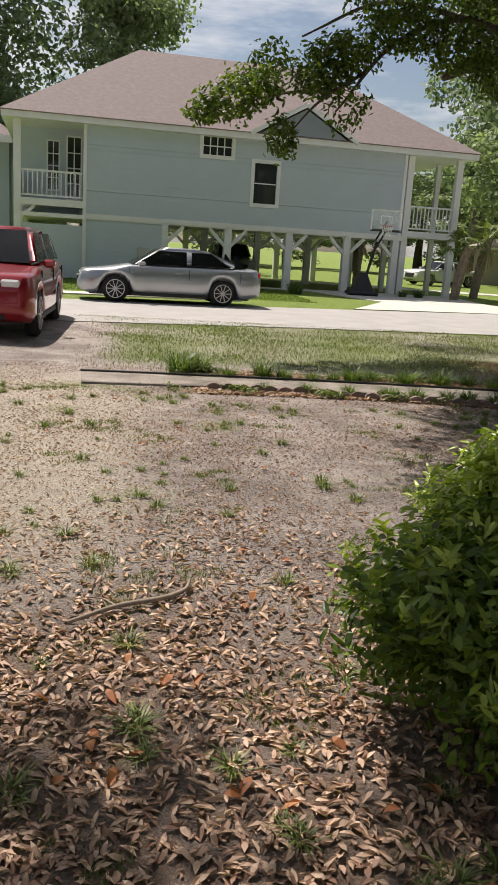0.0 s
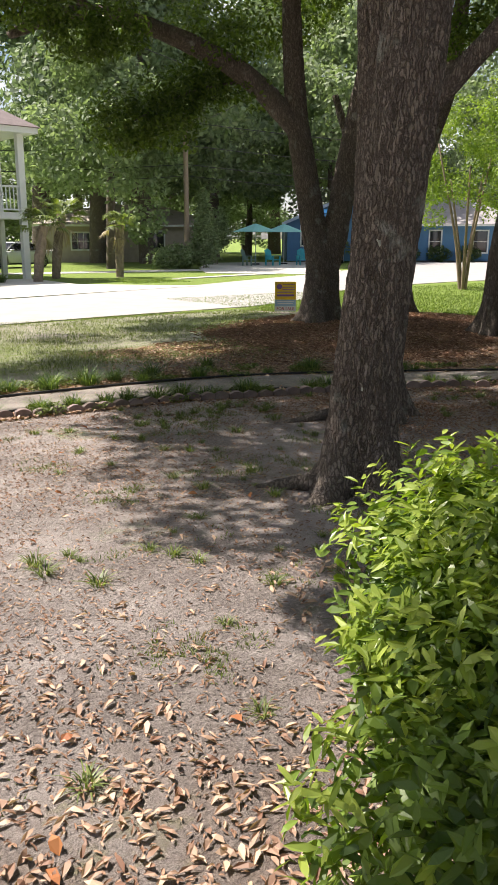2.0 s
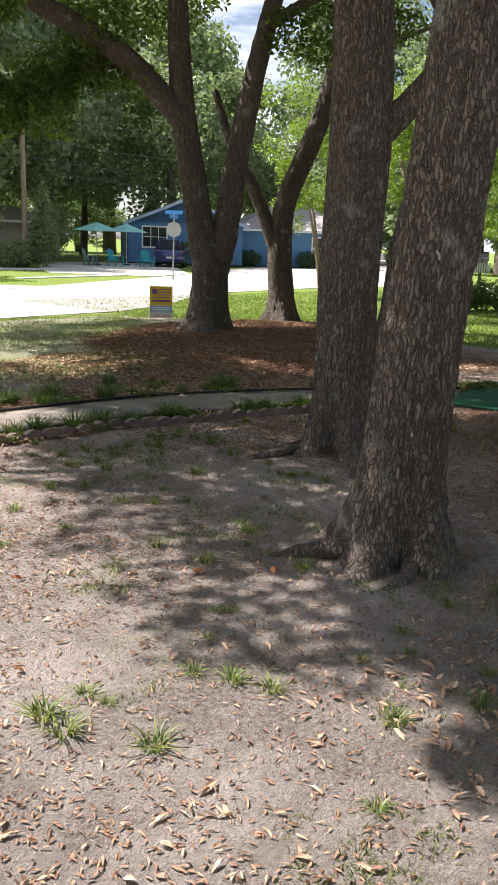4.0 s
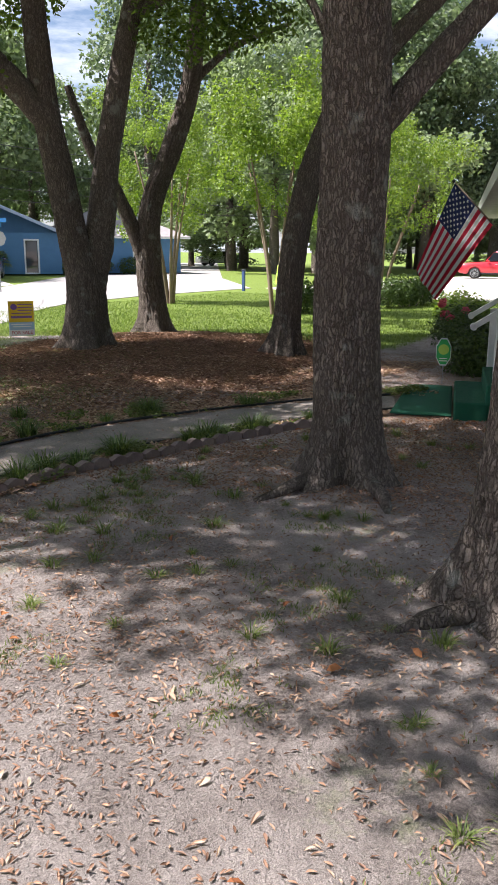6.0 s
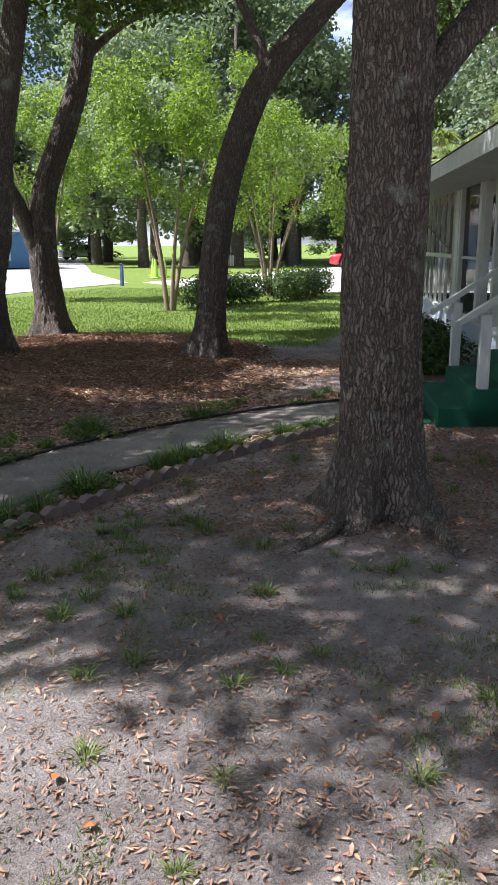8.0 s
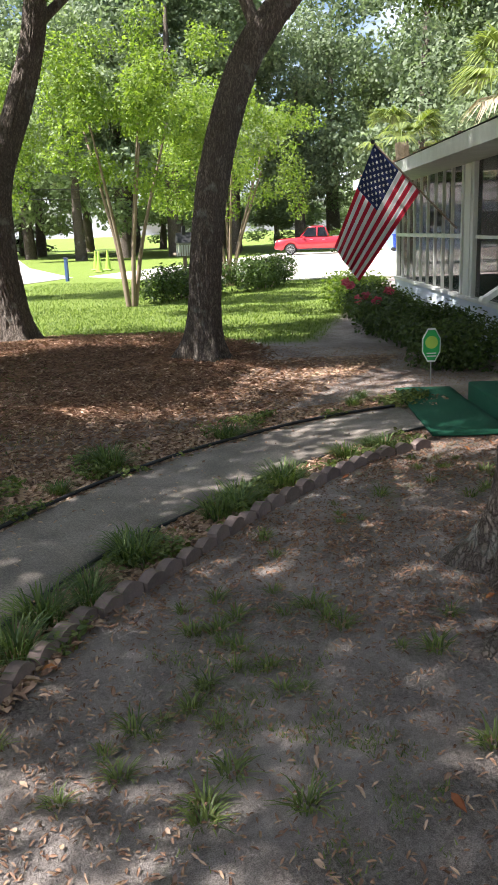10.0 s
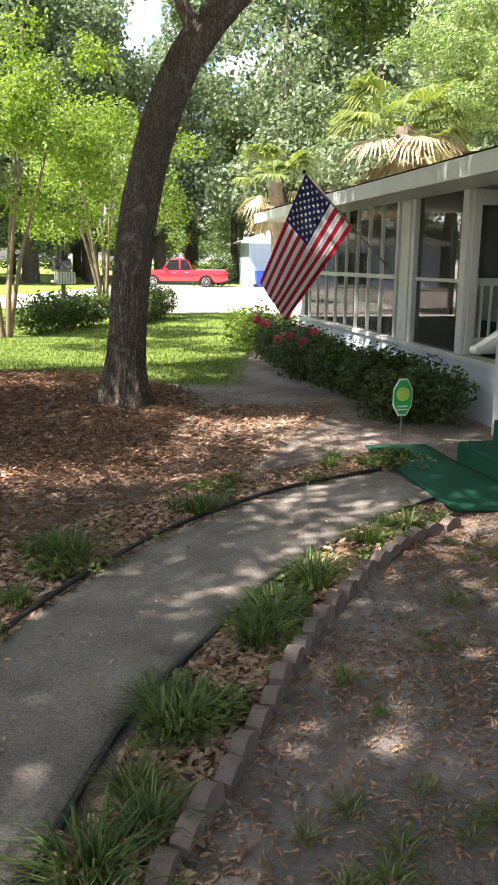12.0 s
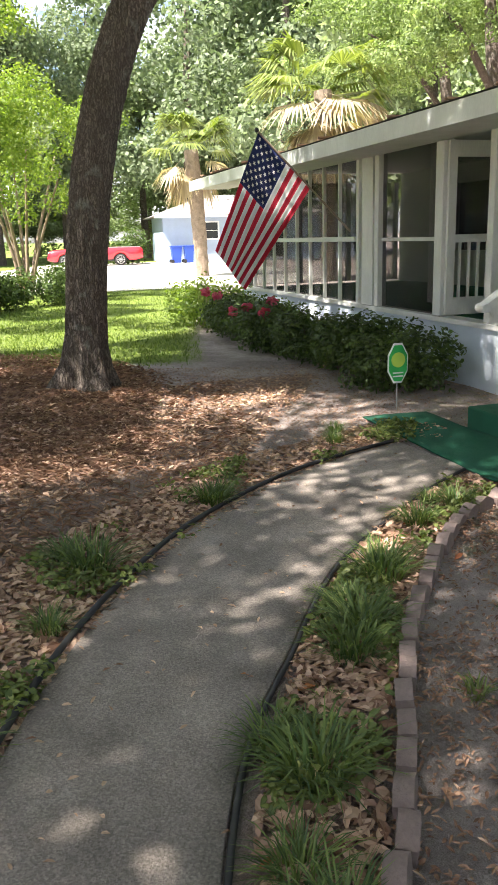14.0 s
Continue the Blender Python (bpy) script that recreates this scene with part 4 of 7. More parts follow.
def pierced(x0, x1, z0, z1, y0, y1, holes, lap=0.0):
    """A wall along x with real openings (x0, x1, z0, z1); lap: height of lapped boards."""
    bm = bmesh.new()
    xs = sorted({x0, x1, *(h[0] for h in holes), *(h[1] for h in holes)})
    zs = sorted({z0, z1, *(h[2] for h in holes), *(h[3] for h in holes)})
    for a, b in zip(xs, xs[1:]):
        for c, d in zip(zs, zs[1:]):
            mx, mz = (a + b) / 2, (c + d) / 2
            if any(h[0] < mx < h[1] and h[2] < mz < h[3] for h in holes):
                continue
            if not lap:
                box(bm, a, y0, c, b, y1, d)
                continue
            z = c
            while z < d - 1e-4:
                e = min(d, (math.floor(z / lap + 1e-4) + 1) * lap)
                box(bm, a, y0, z, b, y1, e)
                for v in bm.verts[-8:]:
                    if abs(v.co.y - y0) < 1e-5 and abs(v.co.z - z) < 1e-5:
                        v.co.y = y0 - 0.02
                z = e
    bmesh.ops.remove_doubles(bm, verts=bm.verts[:], dist=0.0005)
    return bm


def sash(parent, x0, x1, z0, z1, y, cols, rows, trim=M_WHITE, border=0.1, name="window"):
    """A window set in an opening of a wall whose face is at y."""
    bm = bmesh.new()
    box(bm, x0 - border, y - 0.05, z0 - border, x1 + border, y + 0.03, z0)
    box(bm, x0 - border, y - 0.05, z1, x1 + border, y + 0.03, z1 + border)
    box(bm, x0 - border, y - 0.05, z0, x0, y + 0.03, z1)
    box(bm, x1, y - 0.05, z0, x1 + border, y + 0.03, z1)
    w = part(name, bm, trim, parent)
    for i in range(1, cols):
        x = x0 + (x1 - x0) * i / cols
        part("glazing_bar", box_of(x - 0.02, y + 0.01, z0, x + 0.02, y + 0.05, z1), trim, w)
    for j in range(1, rows):
        z = z0 + (z1 - z0) * j / rows
        part("glazing_bar", box_of(x0, y + 0.012, z - 0.02, x1, y + 0.052, z + 0.02), trim, w)
    part("pane", box_of(x0, y + 0.06, z0, x1, y + 0.075, z1), M_PANE, w)
    return w


def hip_roof(bm, x0, y0, x1, y1, z, h, inset, thick=0.18):
    a = [bm.verts.new(p) for p in ((x0, y0, z), (x1, y0, z), (x1, y1, z), (x0, y1, z))]
    my = (y0 + y1) / 2
    r = [bm.verts.new((x0 + inset, my, z + h)), bm.verts.new((x1 - inset, my, z + h))]
    for f in ((a[0], a[1], r[1], r[0]), (a[2], a[3], r[0], r[1]), (a[1], a[2], r[1]), (a[3], a[0], r[0])):
        bm.faces.new(f)
    lo = [bm.verts.new(v.co - Vector((0, 0, 0.03))) for v in a]
    bm.faces.new(lo[::-1])
    for k in range(4):
        bm.faces.new((a[k], a[(k + 1) % 4], lo[(k + 1) % 4], lo[k]))
    return bm


house = thing("stilt_house", pose(-1.58, 32.3, 0, 0, 0, 4.5), "two-storey pale blue-grey house raised on white posts", "house")
part("wall_front", pierced(0, 12.75, 2.35, 5.75, 0, 0.18, [(4.4, 5.5, 4.9, 5.55), (6.45, 7.35, 3.25, 4.75)], 0.18), M_SIDING, house, "blue-grey lapped siding")
part("wall_side", box_of(12.57, 0.18, 2.35, 12.75, 11.5, 5.75), M_SIDING, house)
part("wall_back", box_of(-2.5, 11.5, 2.35, 12.75, 11.7, 5.75), M_SIDING, house)
part("wall_side", box_of(0.0, 0.18, 2.85, 0.18, 2.2, 5.75), M_SIDING, house)
porch_wall = part("wall_porch", pierced(-2.5, 0, 2.85, 5.75, 2.2, 2.36, [(-1.35, -0.95, 3.3, 5.1), (-0.6, -0.1, 3.0, 5.3)]), M_SIDING, house)
sash(house, -1.35, -0.95, 3.3, 5.1, 2.2, 2, 4, border=0.06)
sash(house, -0.6, -0.1, 3.0, 5.3, 2.2, 2, 4, border=0.06)
part("floor_deck", box_of(-2.55, 0, 2.2, 13.0, 11.6, 2.35), M_WHITE, house)
part("skirt_board", box_of(-0.02, -0.05, 2.24, 12.78, -0.022, 2.42), M_WHITE, house, "white trim board")
part("wall_lower", pierced(0.0, 2.95, 0, 2.2, 0.02, 0.2, [], 0.18), M_SIDING, house)
part("wall_lower_side", box_of(2.8, 0.2, 0, 2.95, 6, 2.2), M_SIDING, house)
part("fence_panel", box_of(-2.5, 0.05, 0.0, -0.05, 0.12, 1.95), M_SIDING, house, "pale panel under the porch")
for x in (-0.06, 2.95, 12.62):
    part("corner_trim", box_of(x, -0.045, 0 if x < 5 else 2.42, x + 0.13, -0.021 if x > 1 else 0.02, 5.62 if x != 2.95 else 2.2), M_WHITE, house)
sash(house, 4.4, 5.5, 4.9, 5.55, 0, 4, 2, border=0.14)
sash(house, 6.45, 7.35, 3.25, 4.75, 0, 1, 2, border=0.14)
for row, y in enumerate((0.1, 5.5, 11.2)):
    for x in (3.05, 5.55, 8.05, 10.5, 12.6):
        p = part("post", box_of(x - 0.14, y - 0.14 + 0.05, -0.1, x + 0.14, y + 0.14 + 0.05, 2.2), M_WHITE, house)
        for s in (-1, 1):
            if (x < 3.1 and s < 0) or (x > 12.5 and s > 0):
                continue
            bm = bmesh.new()
            beam(bm, (x + s * 0.1, y + 0.05, 1.55), (x + s * 0.75, y + 0.05, 2.19), 0.13)
            part("brace", bm, M_WHITE, p)
# end porches with railings
for x0, x1, base in ((-2.5, -0.05, 2.85), (12.85, 15.2, 2.62)):
    part("porch_deck", box_of(x0 - 0.05, -0.02, base - 0.25, x1 + 0.04, 2.2, base), M_WHITE, house)
    for x in ((x0 + 0.08,) if x0 < 0 else (x1 - 0.08, x0 + 0.1)):
        part("porch_post", box_of(x - 0.13, 0.02, 0, x + 0.13, 0.26, 5.55), M_WHITE, house)
        if x0 > 0:
            part("porch_post", box_of(x - 0.1, 2.0, 0, x + 0.1, 2.2, 5.55), M_WHITE, house)
    rail = part("railing", box_of(x0 + 0.2, 0.07, base + 0.95, x1 - 0.02, 0.16, base + 1.02), M_WHITE, house)
    part("bottom_rail", box_of(x0 + 0.2, 0.08, base + 0.08, x1 - 0.02, 0.15, base + 0.14), M_WHITE, rail)
    n = 13
    for k in range(n):
        x = x0 + 0.28 + (x1 - x0 - 0.4) * k / (n - 1)
        part("baluster", box_of(x - 0.02, 0.095, base + 0.14, x + 0.02, 0.135, base + 0.95), M_WHITE, rail)
for s in (-1, 1):
    bm = bmesh.new()
    beam(bm, (-2.4, 0.14, 2.05), (-2.4 + 0.6 * (1 if s > 0 else 0.02), 0.14, 2.6 if s > 0 else 2.5), 0.12)
    part("brace", bm, M_WHITE, house)
for y in (2.6, 5.0, 7.4):
    part("porch_post", box_of(-2.54, y, 0, -2.3, y + 0.22, 5.55), M_WHITE, house)
part("porch_rail_wall", box_of(-2.52, 0.3, 2.6, -2.42, 10.5, 3.8), M_SIDING, house)
part("wall_inner", box_of(0.0, 2.4, 2.35, 0.16, 11.5, 5.75), M_SIDING, house)
for name, ends in (("fascia", (-2.9, -0.42, 5.56, 15.6, -0.36, 5.78)), ("soffit", (-2.9, -0.36, 5.56, 15.6, 12.1, 5.62)), ("fascia", (15.6, -0.42, 5.56, 15.66, 12.1, 5.78)), ("fascia", (-2.95, -0.42, 5.56, -2.9, 12.1, 5.78))):
    part(name, box_of(*ends), M_WHITE, house)
part("roof", hip_roof(bmesh.new(), -3.0, -0.48, 15.75, 12.2, 5.8, 3.7, 5.4), M_SHINGLE, house, "brown-grey shingle hip roof")
bm = bmesh.new()
g = [bm.verts.new(p) for p in ((6.2, -0.46, 5.8), (10.3, -0.46, 5.8), (8.25, -0.46, 6.95), (8.25, 3.6, 6.95))]
for f in ((g[0], g[2], g[3]), (g[1], g[3], g[2])):
    bm.faces.new(f)
part("roof_gable", bm, M_SHINGLE, house)
bm = bmesh.new()
bm.faces.new([bm.verts.new(p) for p in ((6.5, -0.44, 5.8), (10.0, -0.44, 5.8), (8.25, -0.44, 6.8))])
bmesh.ops.solidify(bm, geom=bm.faces[:], thickness=0.05)
part("gable_wall", bm, M_SIDING, house)
bm = bmesh.new()
beam(bm, (6.1, -0.5, 5.76), (8.25, -0.5, 6.95), 0.1, 0.16)
beam(bm, (10.4, -0.5, 5.76), (8.25, -0.5, 6.95), 0.1, 0.16)
part("gable_trim", bm, M_WHITE, house)
bm = bmesh.new()
hip_roof(bm, -14.5, 8.6, -2.7, 18.5, 5.8, 3.2, 4.5)
part("wing_roof", bm, M_SHINGLE, house)
part("wing_fascia", box_of(-14.5, 8.48, 5.5, -3.0, 8.57, 5.84), M_WHITE, house)
part("wing_soffit", box_of(-14.4, 8.62, 5.7, -3.0, 18, 5.76), M_WHITE, house)
part("wing_wall", box_of(-14, 9.4, 0, -3.2, 17, 5.7), M_SIDING, house)
part("meter_box", box_of(2.0, -0.12, 0.75, 2.5, 0.03, 1.3, 0.02), M_STEEL, house)
part("ac_box", box_of(0.6, -0.35, 0, 1.05, 0.02, 0.45, 0.03), M_STEEL, house)


def small_house(m, w, d, h, roof_h, wall, roofing, label, windows, gable=False):
    t = thing("bungalow", m, label, "house")
    holes = [(a, b, c, e) for a, b, c, e in windows]
    part("wall_front", pierced(0, w, 0, h, 0, 0.2, holes), wall, t)
    part("wall_back", box_of(0, d - 0.2, 0, w, d, h), wall, t)
    part("wall_side", box_of(0, 0.2, 0, 0.2, d - 0.2, h), wall, t)
    part("wall_side", box_of(w - 0.2, 0.2, 0, w, d - 0.2, h), wall, t)
    for a, b, c, e in windows:
        sash(t, a, b, c, e, 0, 3 if b - a > 1.2 else 1, 1 if e - c > 1.7 else 2)
    bm = bmesh.new()
    if gable:
        o = 0.4
        v = [bm.verts.new(p) for p in ((-o, -o, h - 0.1), (w / 2, -o, h + roof_h), (w + o, -o, h - 0.1), (-o, d + o, h - 0.1), (w / 2, d + o, h + roof_h), (w + o, d + o, h - 0.1))]
        for f in ((v[0], v[1], v[4], v[3]), (v[1], v[2], v[5], v[4])):
            bm.faces.new(f)
        bmesh.ops.solidify(bm, geom=bm.faces[:], thickness=0.16)
        part("roof", bm, roofing, t)
        bm = bmesh.new()
        bm.faces.new([bm.verts.new(p) for p in ((0, 0.02, h), (w, 0.02, h), (w / 2, 0.02, h + roof_h - 0.1))])
        bmesh.ops.solidify(bm, geom=bm.faces[:], thickness=0.1)
        part("gable_wall", bm, wall, t)
        bm = bmesh.new()
        beam(bm, (-o, -o - 0.03, h - 0.16), (w / 2, -o - 0.03, h + roof_h - 0.04), 0.05, 0.2)
        beam(bm, (w + o, -o - 0.03, h - 0.16), (w / 2, -o - 0.03, h + roof_h - 0.04), 0.05, 0.2)
        part("bargeboard", bm, M_WHITE if wall is not M_BLUEWALL else M_PALEBLUE, t)
    else:
        hip_roof(bm, -0.6, -0.6, w + 0.6, d + 0.6, h, roof_h, d / 2)
        part("roof", bm, roofing, t)
        part("fascia", box_of(-0.58, -0.58, h - 0.16, w + 0.58, -0.54, h - 0.02), M_WHITE, t)
    return t


small_house(pose(38.6, 46.8, 0.1, 0, 0, -38), 8.0, 10, 2.7, 1.7, M_BLUEWALL, M_GREYROOF, "blue single-storey house with a grey shingle gable roof", [(1.0, 2.6, 1.1, 2.4), (5.6, 6.4, 0.1, 2.2)], True)
small_house(pose(46.2, 43.1, 0.1, 0, 0, -38), 9.0, 8, 2.6, 2.0, M_BLUEWALL, M_GREYROOF, "long blue house wing with white-framed windows", [(2.2, 3.0, 0.6, 2.1), (5.4, 6.4, 0.6, 2.1)])
small_house(pose(24.5, 56.5, 0.0, 0, 0, -30), 12.0, 9, 2.6, 1.5, M_TANWALL, M_TANWALL, "low tan house under tall trees", [(2, 3.2, 0.9, 2.0), (7.6, 8.4, 0.1, 2.1)])
small_house(pose(58, 10.2, 0.0, 0, 0, -83), 13.0, 8, 3.0, 1.4, M_PALEBLUE, M_GREYROOF, "pale blue neighbour house among palms", [(2.6, 3.6, 1.5, 2.5), (6.0, 8.0, 0.2, 2.3)])

# ---- the screened porch ----
PA = 13.0
porch = thing("screened_porch", pose(10.8 + 0.02, 6.12, 0.0, 0, 0, PA), "white screened porch with a low leaf-strewn roof", "porch")
# own coordinates: x along the front, 0 at the stairs' far end; y towards the house is negative
X_FAR, X_NEAR, SILL, HEAD = 7.95, -4.2, 0.60, 2.43
part("skirt_wall", box_of(X_NEAR, -0.16, -0.2, X_FAR, 0.0, SILL), M_SKIRT, porch, "pale blue painted block skirt")
part("sill", box_of(X_NEAR, -0.18, SILL, X_FAR + 0.02, 0.03, SILL + 0.05), M_TRIM, porch)
part("floor", box_of(X_NEAR, -3.2, 0.4, X_FAR - 0.1, -0.18, SILL + 0.02), M_TURF, porch, "green carpeted porch floor")
part("end_skirt", box_of(X_FAR - 0.14, -3.2, -0.2, X_FAR, -0.165, SILL), M_SKIRT, porch)
part("house_wall", pierced(X_NEAR, X_FAR, 0.5, 2.95, -3.4, -3.2, [(1.2, 2.1, 0.62, 2.62), (4.6, 6.0, 1.2, 2.3)]), M_DARKROOM, porch)
part("end_wall", box_of(X_NEAR - 0.1, -3.4, -0.2, X_NEAR, -0.02, 2.5), M_SKIRT, porch)
part("ceiling", box_of(X_NEAR, -3.2, 2.6, X_FAR, -0.1, 2.64), M_TRIM, porch)
part("head_beam", box_of(X_NEAR, -0.14, HEAD, X_FAR, -0.02, 2.62), M_TRIM, porch)
for x, w in ((X_FAR - 0.06, 0.1), (3.03, 0.08), (2.75, 0.30), (2.50, 0.10), (1.06, 0.15), (0.12, 0.10), (-0.75, 0.22), (-2.2, 0.12)):
    part("post", box_of(x - w / 2, -0.13, SILL + 0.05, x + w / 2, -0.01, HEAD, 0.006), M_TRIM, porch)
n = 9
for k in range(1, n):
    x = 3.07 + (X_FAR - 0.1 - 3.07) * k / n
    part("batten", box_of(x - 0.018, -0.05, SILL + 0.05, x + 0.018, -0.005, HEAD), M_TRIM, porch)
part("mid_rail", box_of(3.08, -0.052, 1.42, X_FAR - 0.11, 0.004, 1.48), M_TRIM, porch)
part("mid_rail", box_of(1.145, -0.09, 1.42, 2.44, -0.05, 1.46), M_TRIM, porch)
for a, b in ((3.08, X_FAR - 0.11), (1.145, 2.44)):
    part("screen", box_of(a, -0.075, SILL + 0.05, b, -0.071, HEAD), M_SCREEN, porch, "fine dark insect screen")
# far end of the porch
for k in range(4):
    part("end_post", box_of(X_FAR - 0.1, -3.1 + k * 0.98, SILL + 0.05, X_FAR - 0.02, -3.02 + k * 0.98, HEAD), M_TRIM, porch)
part("end_screen", box_of(X_FAR - 0.07, -3.1, SILL + 0.05, X_FAR - 0.066, -0.15, HEAD), M_SCREEN, porch)
# front door inside and its white frame
part("inner_door_frame", box_of(1.1, -3.2, 0.62, 1.2, -3.1, 2.66), M_TRIM, porch)
part("inner_door_frame", box_of(2.1, -3.2, 0.62, 2.2, -3.1, 2.66), M_TRIM, porch)
part("inner_door", box_of(1.22, -3.3, 0.63, 2.08, -3.25, 2.6), mat("pale_green_door", (0.30, 0.36, 0.30), 0.6, 0.08), porch, "pale green front door")
part("inner_window", box_of(4.6, -3.32, 1.2, 6.0, -3.3, 2.3), M_PANE, porch)
part("inner_post", box_of(2.7, -1.1, 0.62, 2.95, -0.98, 2.6), M_TRIM, porch)
# screen door standing open, square to the front, with balusters below
leaf = part("screen_door", box_of(0.93, -0.14, 0.66, 0.97, -0.05, 2.40), M_TRIM, porch, "white screen door standing open")
part("stile", box_of(0.93, -0.96, 0.66, 0.97, -0.85, 2.40), M_TRIM, leaf)
for z0, z1 in ((0.66, 0.84), (1.40, 1.48), (2.24, 2.40)):
    part("rail", box_of(0.932, -0.85, z0, 0.968, -0.14, z1), M_TRIM, leaf)
for k in range(6):
    part("baluster", box_of(0.938, -0.77 + k * 0.11, 0.84, 0.962, -0.745 + k * 0.11, 1.40), M_TRIM, leaf)
part("mesh", box_of(0.949, -0.85, 1.48, 0.951, -0.14, 2.24), M_SCREEN, leaf, "fine dark insect screen")
# roof: a low pitch rising to the house
bm = bmesh.new()
x0, x1 = X_NEAR + 0.35, X_FAR + 0.95
v = [bm.verts.new(p) for p in ((x0, 0.72, 2.56), (x1, 0.72, 2.56), (x1, -4.2, 3.55), (x0, -4.2, 3.55))]
bm.faces.new(v)
bmesh.ops.solidify(bm, geom=bm.faces[:], thickness=0.05)
part("roof", bm, M_MOSSROOF, porch, "dark roofing strewn with leaves")
part("fascia", box_of(x0, 0.68, 2.37, x1, 0.715, 2.545), M_TRIM, porch, "white fascia board")
part("soffit", box_of(x0 + 0.02, -0.02, 2.40, x1 - 0.05, 0.675, 2.42), M_TRIM, porch)
for x in (x0, x1):
    bm = bmesh.new()
    w = [bm.verts.new(p) for p in ((x, 0.714, 2.36), (x, -4.2, 3.32), (x, -4.2, 3.5), (x, 0.714, 2.53))]
    bm.faces.new(w)
    bmesh.ops.solidify(bm, geom=bm.faces[:], thickness=0.03)
    part("rake_board", bm, M_TRIM, porch)
for k in range(26):
    u = random.random()
    x, y = random.uniform(x0 + 0.2, x1 - 0.2), 0.66 - 0.3 * u
    bm = bmesh.new()
    box(bm, -0.08, -0.03, 0, 0.08, 0.03, 0.02, 0, pose(x, y, 2.575 + 0.2 * (0.72 - y), 0, 0, random.uniform(0, 180)))
    part("roof_leaf", bm, M_STRAW, porch)

# stairs with green carpet, up to the porch
PM = porch.matrix_world
stairs = thing("porch_stairs", PM @ pose(-1.12, 0, 0), "green carpeted porch stairs with white wooden handrails", "stairs")
for k in range(3):
    part("step", box_of(-1.55, 0.012, -0.1, -0.08 if k == 0 else -0.1, 1.0 - 0.3 * k, 0.18 * (k + 1), 0.012), M_TURF, stairs, "step covered in green outdoor carpet")
for x in (-1.5, -0.02):
    r = part("newel_post", box_of(x - 0.045, 0.55, 0.2, x + 0.045, 0.65, 1.02, 0.006), M_TRIM, stairs)
    bm = bmesh.new()
    beam(bm, (x, 0.86, 0.93), (x, -0.02, 1.50), 0.11, 0.05)
    part("handrail", bm, M_TRIM, r)
    bm = bmesh.new()
    cyl(bm, (x - 0.055, 0.86, 0.93), (x + 0.055, 0.86, 0.93), 0.035)
    part("handrail_end", bm, M_TRIM, r)
    part("lower_post", box_of(x - 0.04, 0.08, 0.5, x + 0.04, 0.16, 1.36, 0.006), M_TRIM, stairs)
bm = bmesh.new()
corners = [(-1.45, 1.02), (0.52, 1.02), (0.64, 1.56), (-1.42, 1.64)]
top = [bm.verts.new((x, y, 0.03)) for x, y in corners]
bm.faces.new(top)
bmesh.ops.subdivide_edges(bm, edges=bm.edges[:], cuts=10, use_grid_fill=True)
base = bm.faces[:]
for vv in bm.verts:
    w = stairs.matrix_world @ vv.co
    vv.co.z = land(w.x, w.y) + 0.03 + 0.012 * noise.noise(Vector((w.x * 3, w.y * 3, 1)))
bmesh.ops.solidify(bm, geom=base, thickness=0.012)
mat_thing = tagged(obj("doormat_carpet", bm, M_TURF, True), "green outdoor carpet laid before the porch stairs", "carpet")
mat_thing.matrix_world = stairs.matrix_world

# flag on a slanting pole
FX = 3.22
flag = thing("flag", PM @ pose(FX, 0.0, 1.55), "American flag hanging from a slanted pole on the porch post", "flag")
bm = bmesh.new()
A, B = Vector((0, 0, 0)), Vector((0.15, 1.18, 1.225))
cyl(bm, A, B, 0.014, 0.012, 10)
part("pole", bm, M_WOOD, flag)
bm = bmesh.new()
bmesh.ops.create_icosphere(bm, subdivisions=2, radius=0.03, matrix=Matrix.Translation(B))
part("finial", bm, M_BLACK, flag)
# the cloth: the hoist lies along the pole, the fly hangs down in folds
hoist = 0.93
d = (B - A).normalized()


def cloth(u, v):
    """u along the hoist from the outer end, v along the fly."""
    p = B - d * (0.03 + u * hoist)
    wave = 0.06 * math.sin(u * 6 + v * 2.5) * v + 0.03 * math.sin(v * 7 + u * 11) * v
    fly = Vector((0.10, 0.58 + 0.30 * u, -1.42 + 0.16 * u)).normalized() * 1.5
    return p + fly * v + Vector((wave, -0.15 * wave, -0.2 * abs(wave)))


def patch(u0, u1, v0, v1, nu, nv, lift=0.0):
    bm = bmesh.new()
    grid = [[bm.verts.new(cloth(u0 + (u1 - u0) * i / nu, v0 + (v1 - v0) * j / nv) + Vector((-lift, lift * 0.3, 0))) for j in range(nv + 1)] for i in range(nu + 1)]
    for i in range(nu):
        for j in range(nv):
            bm.faces.new((grid[i][j], grid[i + 1][j], grid[i + 1][j + 1], grid[i][j + 1]))
    bmesh.ops.solidify(bm, geom=bm.faces[:], thickness=0.003)
    return bm


